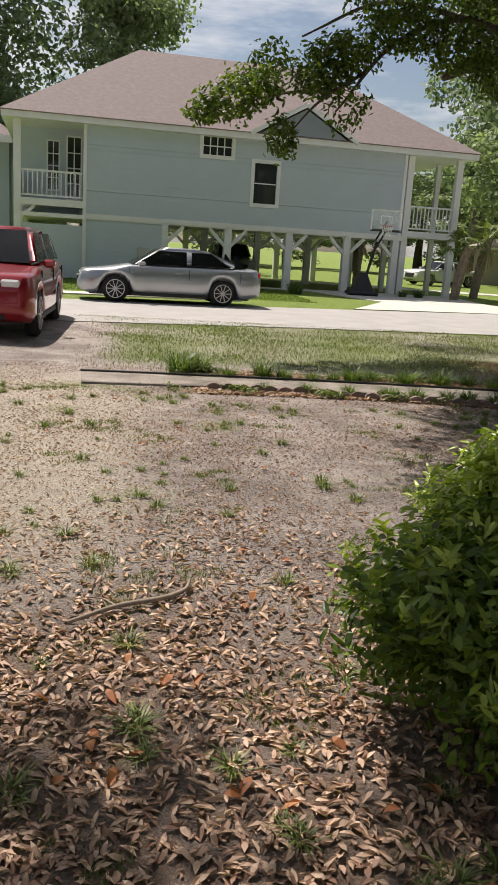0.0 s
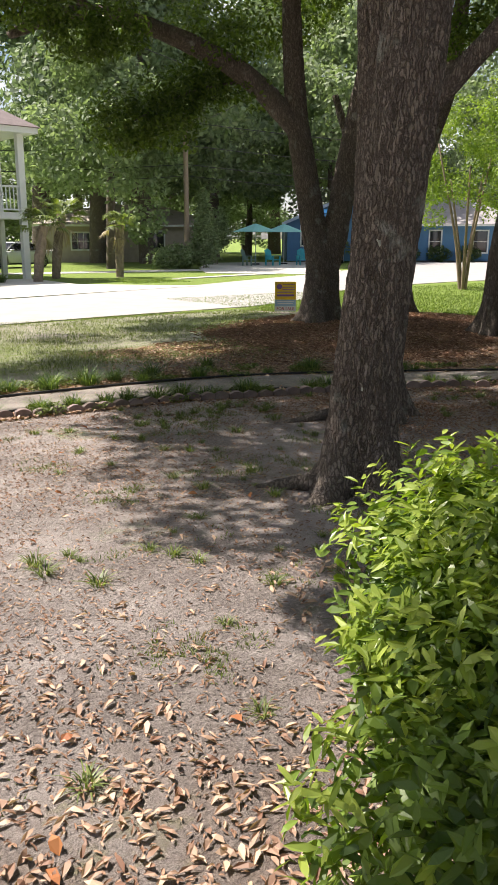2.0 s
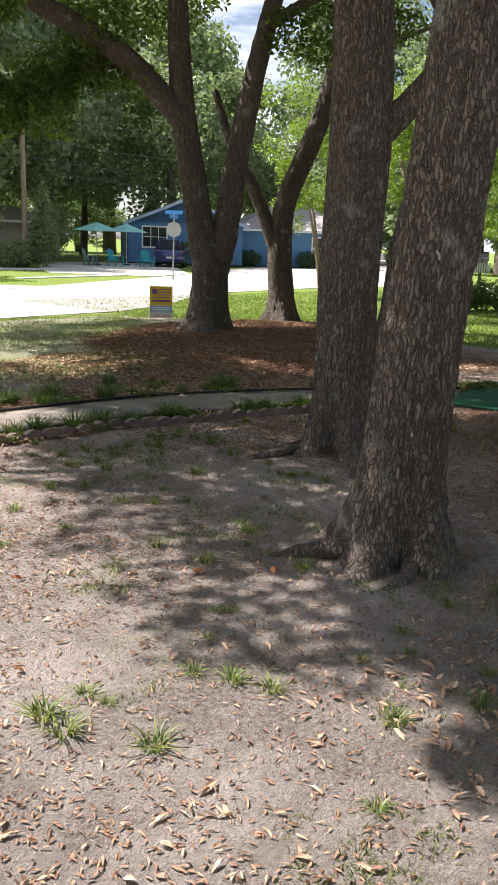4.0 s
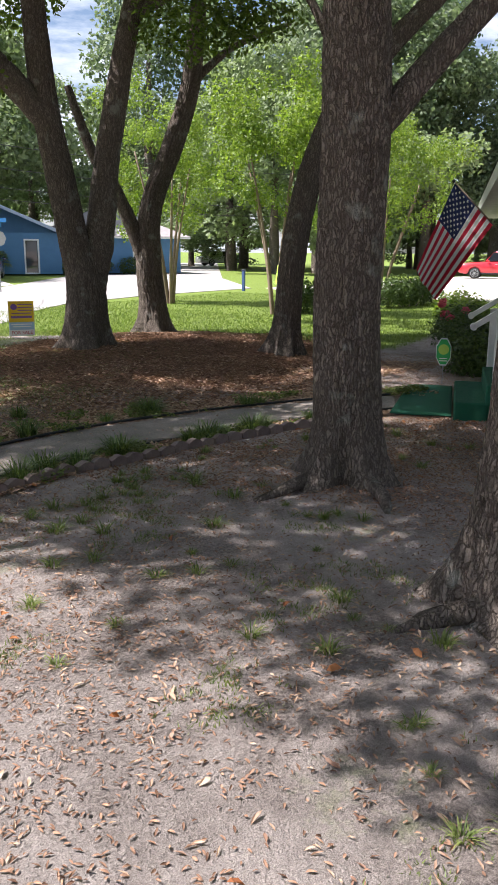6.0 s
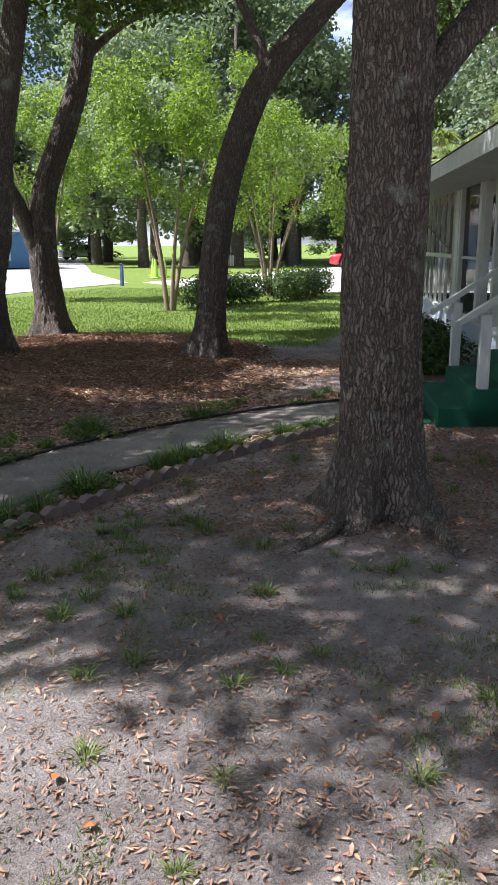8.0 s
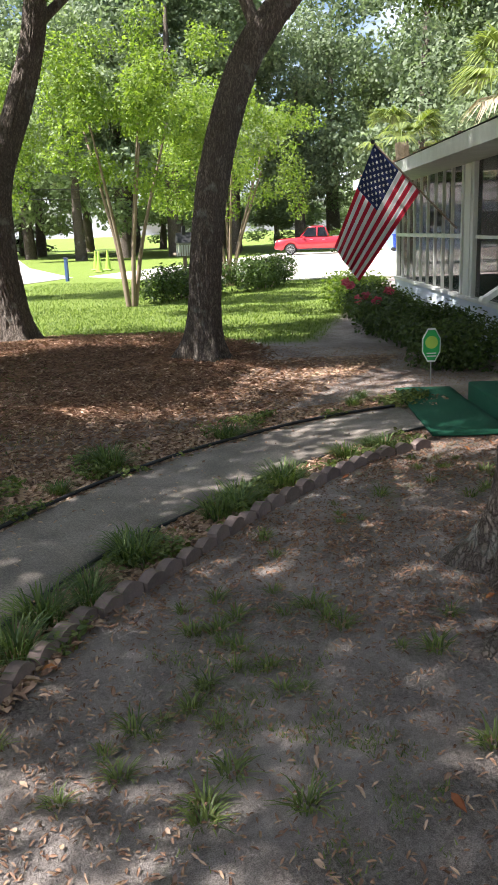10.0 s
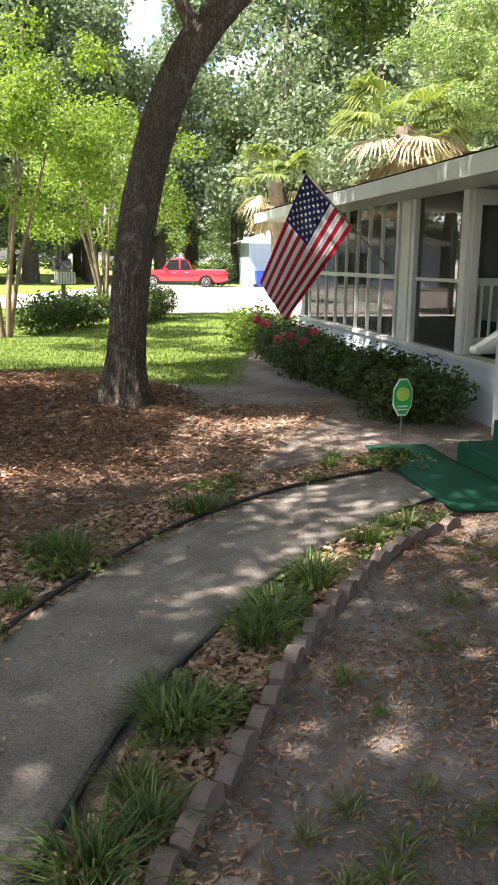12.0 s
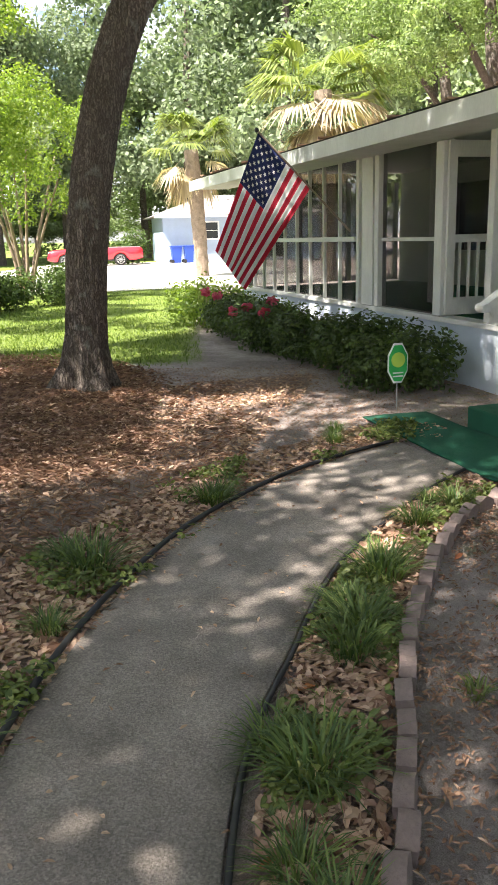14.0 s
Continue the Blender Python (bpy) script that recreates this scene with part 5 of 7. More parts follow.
for k in range(13):
    a, b = k / 13, (k + 1) / 13
    part("stripe", patch(a, b, 0.42 if k < 7 else 0.0, 1.0, 2, 20), M_REDCLOTH if k % 2 == 0 else M_WHITECLOTH, flag, "red stripe" if k % 2 == 0 else "white stripe", True)
canton = part("canton", patch(0.0, 7 / 13, 0.0, 0.42, 12, 12), M_NAVYCLOTH, flag, "navy canton with white stars", True)
for r in range(9):
    for c in range(6 if r % 2 == 0 else 5):
        u = (7 / 13) * (r + 1) / 10
        v = 0.42 * (2 * c + 1 + (r % 2)) / 12
        for side in (1, -1):
            p = cloth(u, v) + Vector((-0.006 * side, 0.002 * side, 0))
            du = (cloth(u + 0.01, v) - cloth(u, v)).normalized()
            dv = (cloth(u, v + 0.01) - cloth(u, v)).normalized()
            bm = bmesh.new()
            star = [bm.verts.new(p + (du * math.cos(q * math.pi / 5) + dv * math.sin(q * math.pi / 5)) * (0.026 if q % 2 == 0 else 0.011)) for q in range(10)]
            bm.faces.new(star)
            part("star", bm, M_WHITECLOTH, canton)

# ---- hedge, azalea, yard shrub ----


def shrub(name, x, y, clumps, count, leaf, label, size, seed, stems=6, tips=None, blooms=()):
    t = thing(name, pose(x, y, land(x, y)), label, "shrub")
    rng = np.random.default_rng(seed)
    for k in range(stems):
        c = clumps[k % len(clumps)]
        bm = bmesh.new()
        tube(bm, [(c[0] * 0.3 + rng.uniform(-0.08, 0.08), c[1] * 0.3 + rng.uniform(-0.08, 0.08), -0.02), (c[0] * 0.7, c[1] * 0.7, c[2] * 0.5), (c[0], c[1], c[2] + 0.2 * c[5])], (0.016, 0.011, 0.005), 6, 8)
        part("stem", bm, M_WOOD, t, smooth=True)
    leaves_part("foliage", cloud(rng, clumps, count, *size, up=0.7), leaf, t)
    # shoots on the upper sides, their colour brightened to stand for sunlight
    if tips:
        pts, nrm = [], []
        c = np.array(clumps)
        for _ in range(tips):
            k = rng.integers(len(c))
            d = rng.normal(size=3)
            d[2] = abs(d[2]) + 0.3
            d /= np.linalg.norm(d)
            p = c[k, :3] + d * c[k, 3:6] * 1.02
            ax = (d + np.array([0, 0, 0.9]))
            ax /= np.linalg.norm(ax)
            for j in range(7):
                o = rng.normal(size=3)
                o -= ax * (o @ ax)
                o /= np.linalg.norm(o)
                pts.append(p + ax * 0.012 * j + o * size[0] * 0.35)
                q = ax * 0.8 - o * 0.5
                nrm.append(q / np.linalg.norm(q))
        leaves_part("lit_new_growth", leaf_cards(rng, np.array(pts), np.array(nrm), size[0] * 0.95, size[1] * 0.8), M_LITTIP, t, "yellow-green young leaves coloured as sunlit")
    for dx, dy, dz in blooms:
        r2 = np.random.default_rng(int(dx * 100 + 900))
        c = [(dx, dy, dz, 0.07, 0.07, 0.06)]
        leaves_part("bloom", cloud(r2, c, 60, 0.06, 0.055), M_PETAL, t, "pink bloom")
    return t


rs = np.random.default_rng(77)
sc = [(0, 0, 0.42, 0.5, 0.46, 0.40), (-0.12, -0.18, 0.62, 0.33, 0.33, 0.27), (0.2, 0.16, 0.66, 0.42, 0.4, 0.3), (0.42, -0.1, 0.55, 0.4, 0.4, 0.36), (-0.2, 0.12, 0.4, 0.32, 0.3, 0.28), (0.1, -0.36, 0.4, 0.34, 0.3, 0.3), (0.5, 0.3, 0.5, 0.4, 0.35, 0.35),
      (0.05, 0.0, 0.80, 0.22, 0.22, 0.16), (0.32, 0.05, 0.88, 0.2, 0.2, 0.14), (-0.02, -0.28, 0.74, 0.16, 0.16, 0.14), (0.85, -0.1, 0.45, 0.45, 0.45, 0.42), (0.6, -0.45, 0.4, 0.4, 0.4, 0.36), (1.0, 0.4, 0.5, 0.5, 0.5, 0.42), (0.35, 0.55, 0.55, 0.4, 0.34, 0.34), (0.1, 0.42, 0.6, 0.26, 0.24, 0.22), (0.6, 0.75, 0.6, 0.4, 0.35, 0.34), (0.05, -0.52, 0.34, 0.32, 0.3, 0.3), (0.3, -0.75, 0.4, 0.36, 0.32, 0.34), (0.35, -0.55, 0.62, 0.34, 0.3, 0.26), (0.45, 0.5, 0.82, 0.24, 0.22, 0.16)]
shrub("yard_shrub", 1.28, 2.32, sc, 36000, M_SHRUB, "dense green shrub with yellow-green young leaves coloured as sunlit on top", (0.06, 0.023), 12, 9, 900)


def porch_xy(x, y):
    w = PM @ Vector((x, y, 0))
    return w.x, w.y


hx, hy = porch_xy(2.0, 0.72)
ca, sa = math.cos(radians(PA)), math.sin(radians(PA))


def along(items):
    return [(x * ca - y * sa, x * sa + y * ca, z, a, b, c) for x, y, z, a, b, c in items]


hedge_rng = np.random.default_rng(31)
shrub("hedge", hx, hy, along([(-1.7 + 0.42 * k + hedge_rng.uniform(-0.1, 0.1), hedge_rng.uniform(-0.2, 0.2), 0.27 + hedge_rng.uniform(-0.06, 0.10), 0.40, 0.42, 0.32) for k in range(10)]), 17000, M_HEDGE, "low dark green clipped hedge along the porch", (0.06, 0.032), 33, 9)
hx, hy = porch_xy(5.2, 0.8)
shrub("rose_bush", hx, hy, along([(-1.4 + 0.5 * k, hedge_rng.uniform(-0.25, 0.25), 0.30 + hedge_rng.uniform(-0.05, 0.10), 0.5, 0.5, 0.34) for k in range(6)]), 9000, M_HEDGE, "dark green rose bush with pink blooms beside the porch", (0.06, 0.035), 35, 9,
      blooms=[(-1.75, -0.1, 0.55), (-1.35, 0.1, 0.60), (-1.3, -0.25, 0.66), (-0.75, 0.25, 0.50), (-0.2, 0.45, 0.68), (0.5, 0.6, 0.70)])
hx, hy = porch_xy(7.3, 0.95)
shrub("lime_shrub", hx, hy, along([(-0.3, 0, 0.45, 0.5, 0.5, 0.42), (0.4, 0.1, 0.42, 0.5, 0.5, 0.4), (-0.9, -0.3, 0.4, 0.4, 0.4, 0.36)]), 4000, M_LIME, "light green shrub at the corner of the porch", (0.07, 0.04), 36, 5)
shrub("tall_shrub", 58.0, 12.3, [(0, 0, 0.9, 1.2, 1.2, 0.9), (0.2, -0.3, 1.6, 0.9, 0.9, 0.7), (0.1, 1.1, 0.8, 0.9, 0.9, 0.8)], 3500, M_HEDGE, "dense dark shrub beside the pale blue house", (0.16, 0.09), 44, 4)
shrub("round_hedge", 21.9, 13.5, [(-1.1 + 0.55 * k, -0.15 * k + 0.2, 0.42 + 0.08 * (k % 2), 0.5, 0.5, 0.42) for k in range(6)], 6000, M_HEDGE, "low dark clipped hedge in a mulched bed", (0.09, 0.05), 37, 6)
shrub("round_hedge", 25.3, 12.0, [(-1.4 + 0.55 * k, -0.1 * k + 0.2, 0.45 + 0.08 * (k % 2), 0.5, 0.5, 0.45) for k in range(6)], 6000, M_HEDGE, "low dark clipped hedge in a mulched bed", (0.09, 0.05), 38, 6)
shrub("tall_shrub", 27.0, 40.5, [(0, 0, 0.9 + 0.55 * k, 1.0 - 0.13 * k, 0.9 - 0.12 * k, 0.8) for k in range(6)], 5000, M_HAZELEAF, "tall rounded shrub by the utility pole", (0.16, 0.09), 39, 4)
shrub("tall_shrub", 24.9, 40.6, [(0, 0, 0.6, 1.3, 1.0, 0.7), (0.8, 0, 0.7, 0.8, 0.8, 0.7)], 3000, M_HAZELEAF, "low spreading shrub by the utility pole", (0.16, 0.09), 40, 4)
shrub("tall_shrub", 31.5, 45.5, [(0, 0, 1.8, 1.1, 1.0, 1.0), (0.2, 0.3, 2.8, 0.9, 0.8, 0.8)], 3500, M_HAZELEAF, "small rounded tree before the tan house", (0.16, 0.09), 41, 4)
for k, (x, y) in enumerate(((46.5, 42.6), (48.3, 41.2), (50.0, 39.9))):
    shrub("foundation_shrub", x, y, [(0, 0, 0.6, 0.9, 0.9, 0.6)], 1500, M_HEDGE, "round shrub against the blue house", (0.14, 0.08), 50 + k, 3)

# ---- vehicles ----


def car(name, m, label, L, W, H, belt, hood, tail, paint, cab, wheel=0.33, base=(0.19, 0.78), bed=None, group="parked vehicles", under=0.2):
    """x along the length from the nose, y across. cab: (windscreen foot, roof front, roof back, rear glass foot) as shares of the length."""
    t = thing(name, m, label, "car", group)
    half = W / 2
    n = 40
    bm = bmesh.new()
    rings = []
    for i in range(n + 1):
        u = i / n
        x = u * L
        if u < cab[0]:
            top = hood * (1 - 0.10 * (1 - u / cab[0]) ** 2 - 0.32 * max(0, 1 - u / 0.03) ** 2) + (belt - hood) * (u / cab[0]) ** 3
        elif u > cab[3]:
            q = (u - cab[3]) / (1 - cab[3])
            top = belt + (tail - belt) * q - 0.30 * max(0, (q - 0.75) / 0.25) ** 2 * (belt - under) * 0.5
        else:
            top = belt + (tail - belt) * 0.3 * (u - cab[0]) / (cab[3] - cab[0])
        if bed and bed[0] < u < bed[1]:
            top = belt
        taper = 1 - 0.16 * max(0, 1 - u / 0.10) ** 2 - 0.12 * max(0, (u - 0.92) / 0.08) ** 2
        low = under + 0.09 * max(0, 1 - u / 0.06) + 0.10 * max(0, (u - 0.92) / 0.08)
        for wu in base:
            dx = abs(x - wu * L)
            if dx < wheel * 1.13:
                low = max(low, wheel + math.sqrt((wheel * 1.13) ** 2 - dx * dx) * 0.92)
        w = half * taper
        mid = low + (top - low) * 0.55
        sec = [(w * 0.93, low), (w, min(mid, low + 0.12) if mid - low > 0.12 else mid), (w * 1.0, mid), (w * 0.955, top - 0.045), (w * 0.88, top), (0, top + 0.02)]
        ring = [bm.verts.new((x, y, z)) for y, z in sec] + [bm.verts.new((x, -y, z)) for y, z in sec[-2::-1]]
        rings.append(ring)
    for a, b in zip(rings, rings[1:]):
        for k in range(len(a) - 1):
            bm.faces.new((a[k], a[k + 1], b[k + 1], b[k]))
        bm.faces.new((a[-1], a[0], b[0], b[-1]))
    bm.faces.new(rings[0][::-1])
    bm.faces.new(rings[-1])
    bmesh.ops.recalc_face_normals(bm, faces=bm.faces[:])
    body = part("body", bm, paint, t, smooth=True)
    # greenhouse
    xs = [c * L for c in cab]
    wb, wt = half * 0.90, half * 0.70
    zb, zt = belt - 0.03, H

    def shell(inset, up):
        bm = bmesh.new()
        lo = [bm.verts.new(p) for p in ((xs[0], -wb - inset, zb), (xs[0], wb + inset, zb), (xs[3], wb + inset, zb), (xs[3], -wb - inset, zb))]
        hi = [bm.verts.new(p) for p in ((xs[1], -wt, zt), (xs[1], wt, zt), (xs[2], wt, zt), (xs[2], -wt, zt))]
        bm.faces.new(hi)
        for k in range(4):
            bm.faces.new((lo[k], lo[(k + 1) % 4], hi[(k + 1) % 4], hi[k]))
        bm.faces.new(lo[::-1])
        bmesh.ops.recalc_face_normals(bm, faces=bm.faces[:])
        bmesh.ops.bevel(bm, geom=bm.edges[:], offset=0.11, segments=4, affect="EDGES")
        return bm
    part("cabin", shell(0, 0), paint, t, smooth=True)

    def on_face(a, b, c, dd, out, name, material):
        bm = bmesh.new()
        f = bm.faces.new([bm.verts.new(Vector(p) + Vector(out)) for p in (a, b, c, dd)])
        bmesh.ops.solidify(bm, geom=[f], thickness=0.006)
        return part(name, bm, material, body)

    def lerp(a, b, u):
        return a + (b - a) * u
    on_face((lerp(xs[0], xs[1], .1), -wb * .86, lerp(zb, zt, .1)), (lerp(xs[0], xs[1], .1), wb * .86, lerp(zb, zt, .1)), (lerp(xs[0], xs[1], .9), wt * .92, lerp(zb, zt, .9)), (lerp(xs[0], xs[1], .9), -wt * .92, lerp(zb, zt, .9)), (-0.012, 0, 0.01), "windscreen", M_CARGLASS)
    on_face((lerp(xs[3], xs[2], .12), -wb * .82, lerp(zb, zt, .12)), (lerp(xs[3], xs[2], .12), wb * .82, lerp(zb, zt, .12)), (lerp(xs[3], xs[2], .9), wt * .88, lerp(zb, zt, .9)), (lerp(xs[3], xs[2], .9), -wt * .88, lerp(zb, zt, .9)), (0.012, 0, 0.01), "rear_window", M_CARGLASS)
    for s in (-1, 1):
        cuts = [0.03, 0.46, 0.5, 0.82, 0.85, 0.97] if not bed else [0.04, 0.55, 0.6, 0.95]
        for a, b in zip(cuts[::2], cuts[1::2]):
            lo0, lo1 = lerp(xs[0], xs[3], a) + 0.1 * (a < 0.1), lerp(xs[0], xs[3], b) - 0.08 * (b > 0.9)
            z0, z1 = zb + 0.08, zt - 0.09
            f0, f1 = (z0 - zb) / (zt - zb), (z1 - zb) / (zt - zb)
            hi0 = max(lo0, lerp(xs[0], xs[1], f1) + 0.05)
            hi1 = min(lo1, lerp(xs[3], xs[2], f1) - 0.05)
            if hi1 - hi0 < 0.04:
                hi1 = hi0 + 0.04
            y0, y1 = lerp(wb, wt, f0), lerp(wb, wt, f1)
            on_face((lo0, s * y0, z0), (lo1, s * y0, z0), (hi1, s * y1, z1), (hi0, s * y1, z1), (0, s * 0.012, 0.002), "side_window", M_CARGLASS)
        for x in (lerp(xs[0], xs[3], 0.48), lerp(xs[0], xs[3], 0.9), xs[0] + 0.02):
            part("door_seam", box_of(x - 0.006, s * half * 0.985 - 0.012, under + 0.17, x + 0.006, s * half * 0.985 + 0.016, belt - 0.06), M_BLACK, body)
        for x in (lerp(xs[0], xs[3], 0.40), lerp(xs[0], xs[3], 0.80)):
            part("door_handle", box_of(x - 0.1, s * half * 0.97 - 0.02, belt - 0.17, x + 0.1, s * half * 0.97 + 0.025, belt - 0.135, 0.008), M_RIM, body, "chrome door handle")
        mir = box_of(-0.09, -0.09, -0.06, 0.09, 0.09, 0.07, 0.035, pose(xs[0] + 0.32, s * (half + 0.07), belt + 0.04))
        part("wing_mirror", mir, paint, body)
        part("headlight", box_of(0.03 + 0.03, s * half * 0.60 - 0.19, hood - 0.26, 0.36, s * half * 0.68 + 0.17, hood - 0.13, 0.03), M_LAMPGLASS, body, "clear headlight")
        part("tail_light", box_of(L - 0.30, s * half * 0.72 - 0.16, tail - 0.24, L - 0.005, s * half * 0.72 + 0.165, tail - 0.09, 0.03), M_TAIL, body, "red tail light")
        part("sill_trim", box_of(base[0] * L + wheel * 1.2, s * half * 0.95 - 0.03, under - 0.02, base[1] * L - wheel * 1.2, s * half * 0.95 + 0.03, under + 0.07, 0.01), M_BLACK, body)
    part("grille", box_of(-0.012, -half * 0.48, hood - 0.48, 0.08, half * 0.48, hood - 0.22, 0.02), M_BLACK, body, "dark radiator grille")
    part("lower_grille", box_of(-0.0, -half * 0.6, under + 0.06, 0.09, half * 0.6, under + 0.17, 0.02), M_BLACK, body)
    part("number_plate", box_of(L - 0.02, -0.16, under + 0.28, L + 0.012, 0.16, under + 0.40), M_WHITE, body)
    part("underbody", box_of(0.3, -half * 0.8, under - 0.03, L - 0.3, half * 0.8, under + 0.15), M_BLACK, t)
    if bed:
        part("cargo_bed", box_of(bed[0] * L + 0.1, -half * 0.8, belt - 0.02, bed[1] * L - 0.1, half * 0.8, belt + 0.045), M_STEEL, body, "open cargo bed")
    for wu in base:
        for s in (-1, 1):
            x, y = wu * L, s * (half - 0.115)
            bm = bmesh.new()
            cyl(bm, (x, y - 0.105, wheel), (x, y + 0.105, wheel), wheel, None, 28)
            bmesh.ops.bevel(bm, geom=[e for e in bm.edges if abs(e.verts[0].co.y - e.verts[1].co.y) < 1e-5], offset=0.03, segments=2, affect="EDGES")
            tyre = part("tyre", bm, M_TYRE, t, smooth=True)
            bm = bmesh.new()
            o = s * 0.107
            cyl(bm, (x, y + o * 0.9, wheel), (x, y + o * 0.96, wheel), wheel * 0.70, None, 24)
            part("rim_well", bm, M_BLACK, tyre)
            bm = bmesh.new()
            for q in range(10):
                a = q * 0.6283
                beam(bm, (x, y + o, wheel), (x + math.cos(a) * wheel * 0.66, y + o, wheel + math.sin(a) * wheel * 0.66), 0.028, 0.02)
            for q in range(24):
                a, b2 = q * 6.2832 / 24, (q + 1) * 6.2832 / 24
                beam(bm, (x + math.cos(a) * wheel * 0.68, y + o, wheel + math.sin(a) * wheel * 0.68), (x + math.cos(b2) * wheel * 0.68, y + o, wheel + math.sin(b2) * wheel * 0.68), 0.03, 0.02)
            cyl(bm, (x, y + o * 0.98, wheel), (x, y + o * 1.08, wheel), 0.055, None, 12)
            part("rim", bm, M_RIM, tyre, "spoked alloy rim")
    return t


car("sedan", pose(-1.25, 22.15, 0.015, 0, 0, 4.0), "silver four-door sedan parked at the street's edge", 4.75, 1.84, 1.42, 0.94, 0.83, 1.0, M_SILVER, (0.27, 0.46, 0.68, 0.95), 0.335, (0.20, 0.785))
car("suv", pose(-2.28, 12.45, 0.0, 0, 0, 88.5), "dark red sport utility vehicle parked on sandy ground", 4.75, 1.90, 1.68, 1.08, 1.04, 1.12, M_RED, (0.25, 0.40, 0.82, 0.97), 0.37, (0.19, 0.78), under=0.26)
car("pickup_truck", pose(55.7, 17.3, 0.02, 0, 0, -83), "bright red pickup truck parked in the neighbour's driveway", 5.8, 1.95, 1.78, 1.08, 1.05, 1.05, M_REDTRUCK, (0.27, 0.38, 0.56, 0.62), 0.36, (0.18, 0.76), (0.63, 0.99), under=0.32)
car("suv", pose(38.6, 43.2, 0.02, 0, 0, -138), "navy blue sport utility vehicle parked by the blue house", 4.7, 1.9, 1.72, 1.05, 1.0, 1.1, M_NAVY, (0.25, 0.38, 0.88, 0.99), 0.36, under=0.26).location = (36.4 + 3.2, 40.4 + 3.0, 0.02)
car("suv", pose(5.0, 37.2, 0.02, 0, 0, 92), "grey sport utility vehicle parked under the raised house", 4.7, 1.9, 1.7, 1.05, 1.0, 1.1, M_SILVER, (0.25, 0.38, 0.88, 0.99), 0.36, under=0.26)
car("sedan", pose(16.5, 47, 0.02, 0, 0, 15), "pale sedan parked under trees", 4.7, 1.8, 1.42, 0.92, 0.9, 0.98, M_WHITECAR, (0.24, 0.42, 0.66, 0.88))
car("pickup_truck", pose(90, 52, 0.02, 0, 0, 150), "white pickup truck parked far down the street", 5.5, 1.9, 1.75, 1.08, 1.05, 1.05, M_WHITECAR, (0.27, 0.38, 0.60, 0.66), 0.38, (0.18, 0.76), (0.67, 0.99), under=0.32)

# ---- smaller things across the street and in the gardens ----
hoop = thing("basketball_hoop", pose(9.1, 31.2, 0.03, 0, 0, -6), "black portable basketball hoop with a clear backboard", "basketball hoop")
part("base", box_of(-0.6, -0.4, 0, 0.6, 0.5, 0.16, 0.06), M_BLACK, hoop)
bm = bmesh.new()
v = [bm.verts.new(p) for p in ((-0.42, -0.3, 0.14), (0.42, -0.3, 0.14), (0.42, 0.4, 0.14), (-0.42, 0.4, 0.14), (-0.12, 0.0, 0.85), (0.16, 0.0, 0.85), (0.16, 0.2, 0.85), (-0.12, 0.2, 0.85))]
for f in ((0, 1, 5, 4), (1, 2, 6, 5), (2, 3, 7, 6), (3, 0, 4, 7), (4, 5, 6, 7)):
    bm.faces.new([v[i] for i in f])
part("ballast", bm, M_BLACK, hoop)
bm = bmesh.new()
beam(bm, (0.0, 0.1, 0.15), (0.42, 0.0, 2.05), 0.1)
part("pole", bm, M_BLACK, hoop)
for dz in (0, 0.35):
    bm = bmesh.new()
    beam(bm, (0.36, 0.0, 1.75 + dz), (0.62, -0.55, 2.45 + dz), 0.05)
    part("arm", bm, M_BLACK, hoop)
bb = part("backboard", box_of(0.02, -0.62, 2.48, 1.14, -0.6, 3.2), glass_mat("clear_acrylic", (0.6, 0.66, 0.7), 0.05, 0.75), hoop, "clear acrylic backboard")
for a in ((0.0, 2.46, 0.05, 3.22), (1.11, 2.46, 1.16, 3.22), (0.05, 3.18, 1.11, 3.22), (0.36, 2.7, 0.39, 3.0), (0.77, 2.7, 0.8, 3.0), (0.39, 2.97, 0.77, 3.0)):
    part("backboard_frame", box_of(a[0], -0.64, a[1], a[2], -0.625, a[3]), M_WHITE, bb)
part("lower_frame", box_of(0.0, -0.64, 2.42, 1.16, -0.58, 2.5), M_BLACK, bb)
bm = bmesh.new()
ring = [Vector((0.58 + 0.22 * math.cos(a * 0.3927), -0.88 + 0.22 * math.sin(a * 0.3927), 2.62)) for a in range(17)]
for a, b in zip(ring, ring[1:]):
    beam(bm, a, b, 0.022)
rim = part("rim", bm, M_REDPRINT, hoop, "red rim")
bm = bmesh.new()
for k in range(16):
    a, b = ring[k], ring[(k + 1) % 16]
    c = Vector((0.58, -0.88, 2.25)) + (b - Vector((0.58, -0.88, 2.62))) * 0.55
    beam(bm, a, c, 0.008)
    c2 = Vector((0.58, -0.88, 2.25)) + (ring[(k - 1) % 16] - Vector((0.58, -0.88, 2.62))) * 0.55
    beam(bm, a, c2, 0.008)
part("net", bm, M_WHITE, rim)


def words(text, size, material, parent, m, name="lettering"):
    cu = bpy.data.curves.new(name, "FONT")
    cu.body, cu.size, cu.align_x, cu.align_y, cu.extrude = text, size, "CENTER", "CENTER", 0.0015
    tmp = bpy.data.objects.new(name, cu)
    me = bpy.data.meshes.new_from_object(tmp)
    bpy.data.objects.remove(tmp)
    me.materials.append(material)
    ob = new(name, me)
    ob.parent = parent
    ob.matrix_local = m
    return ob


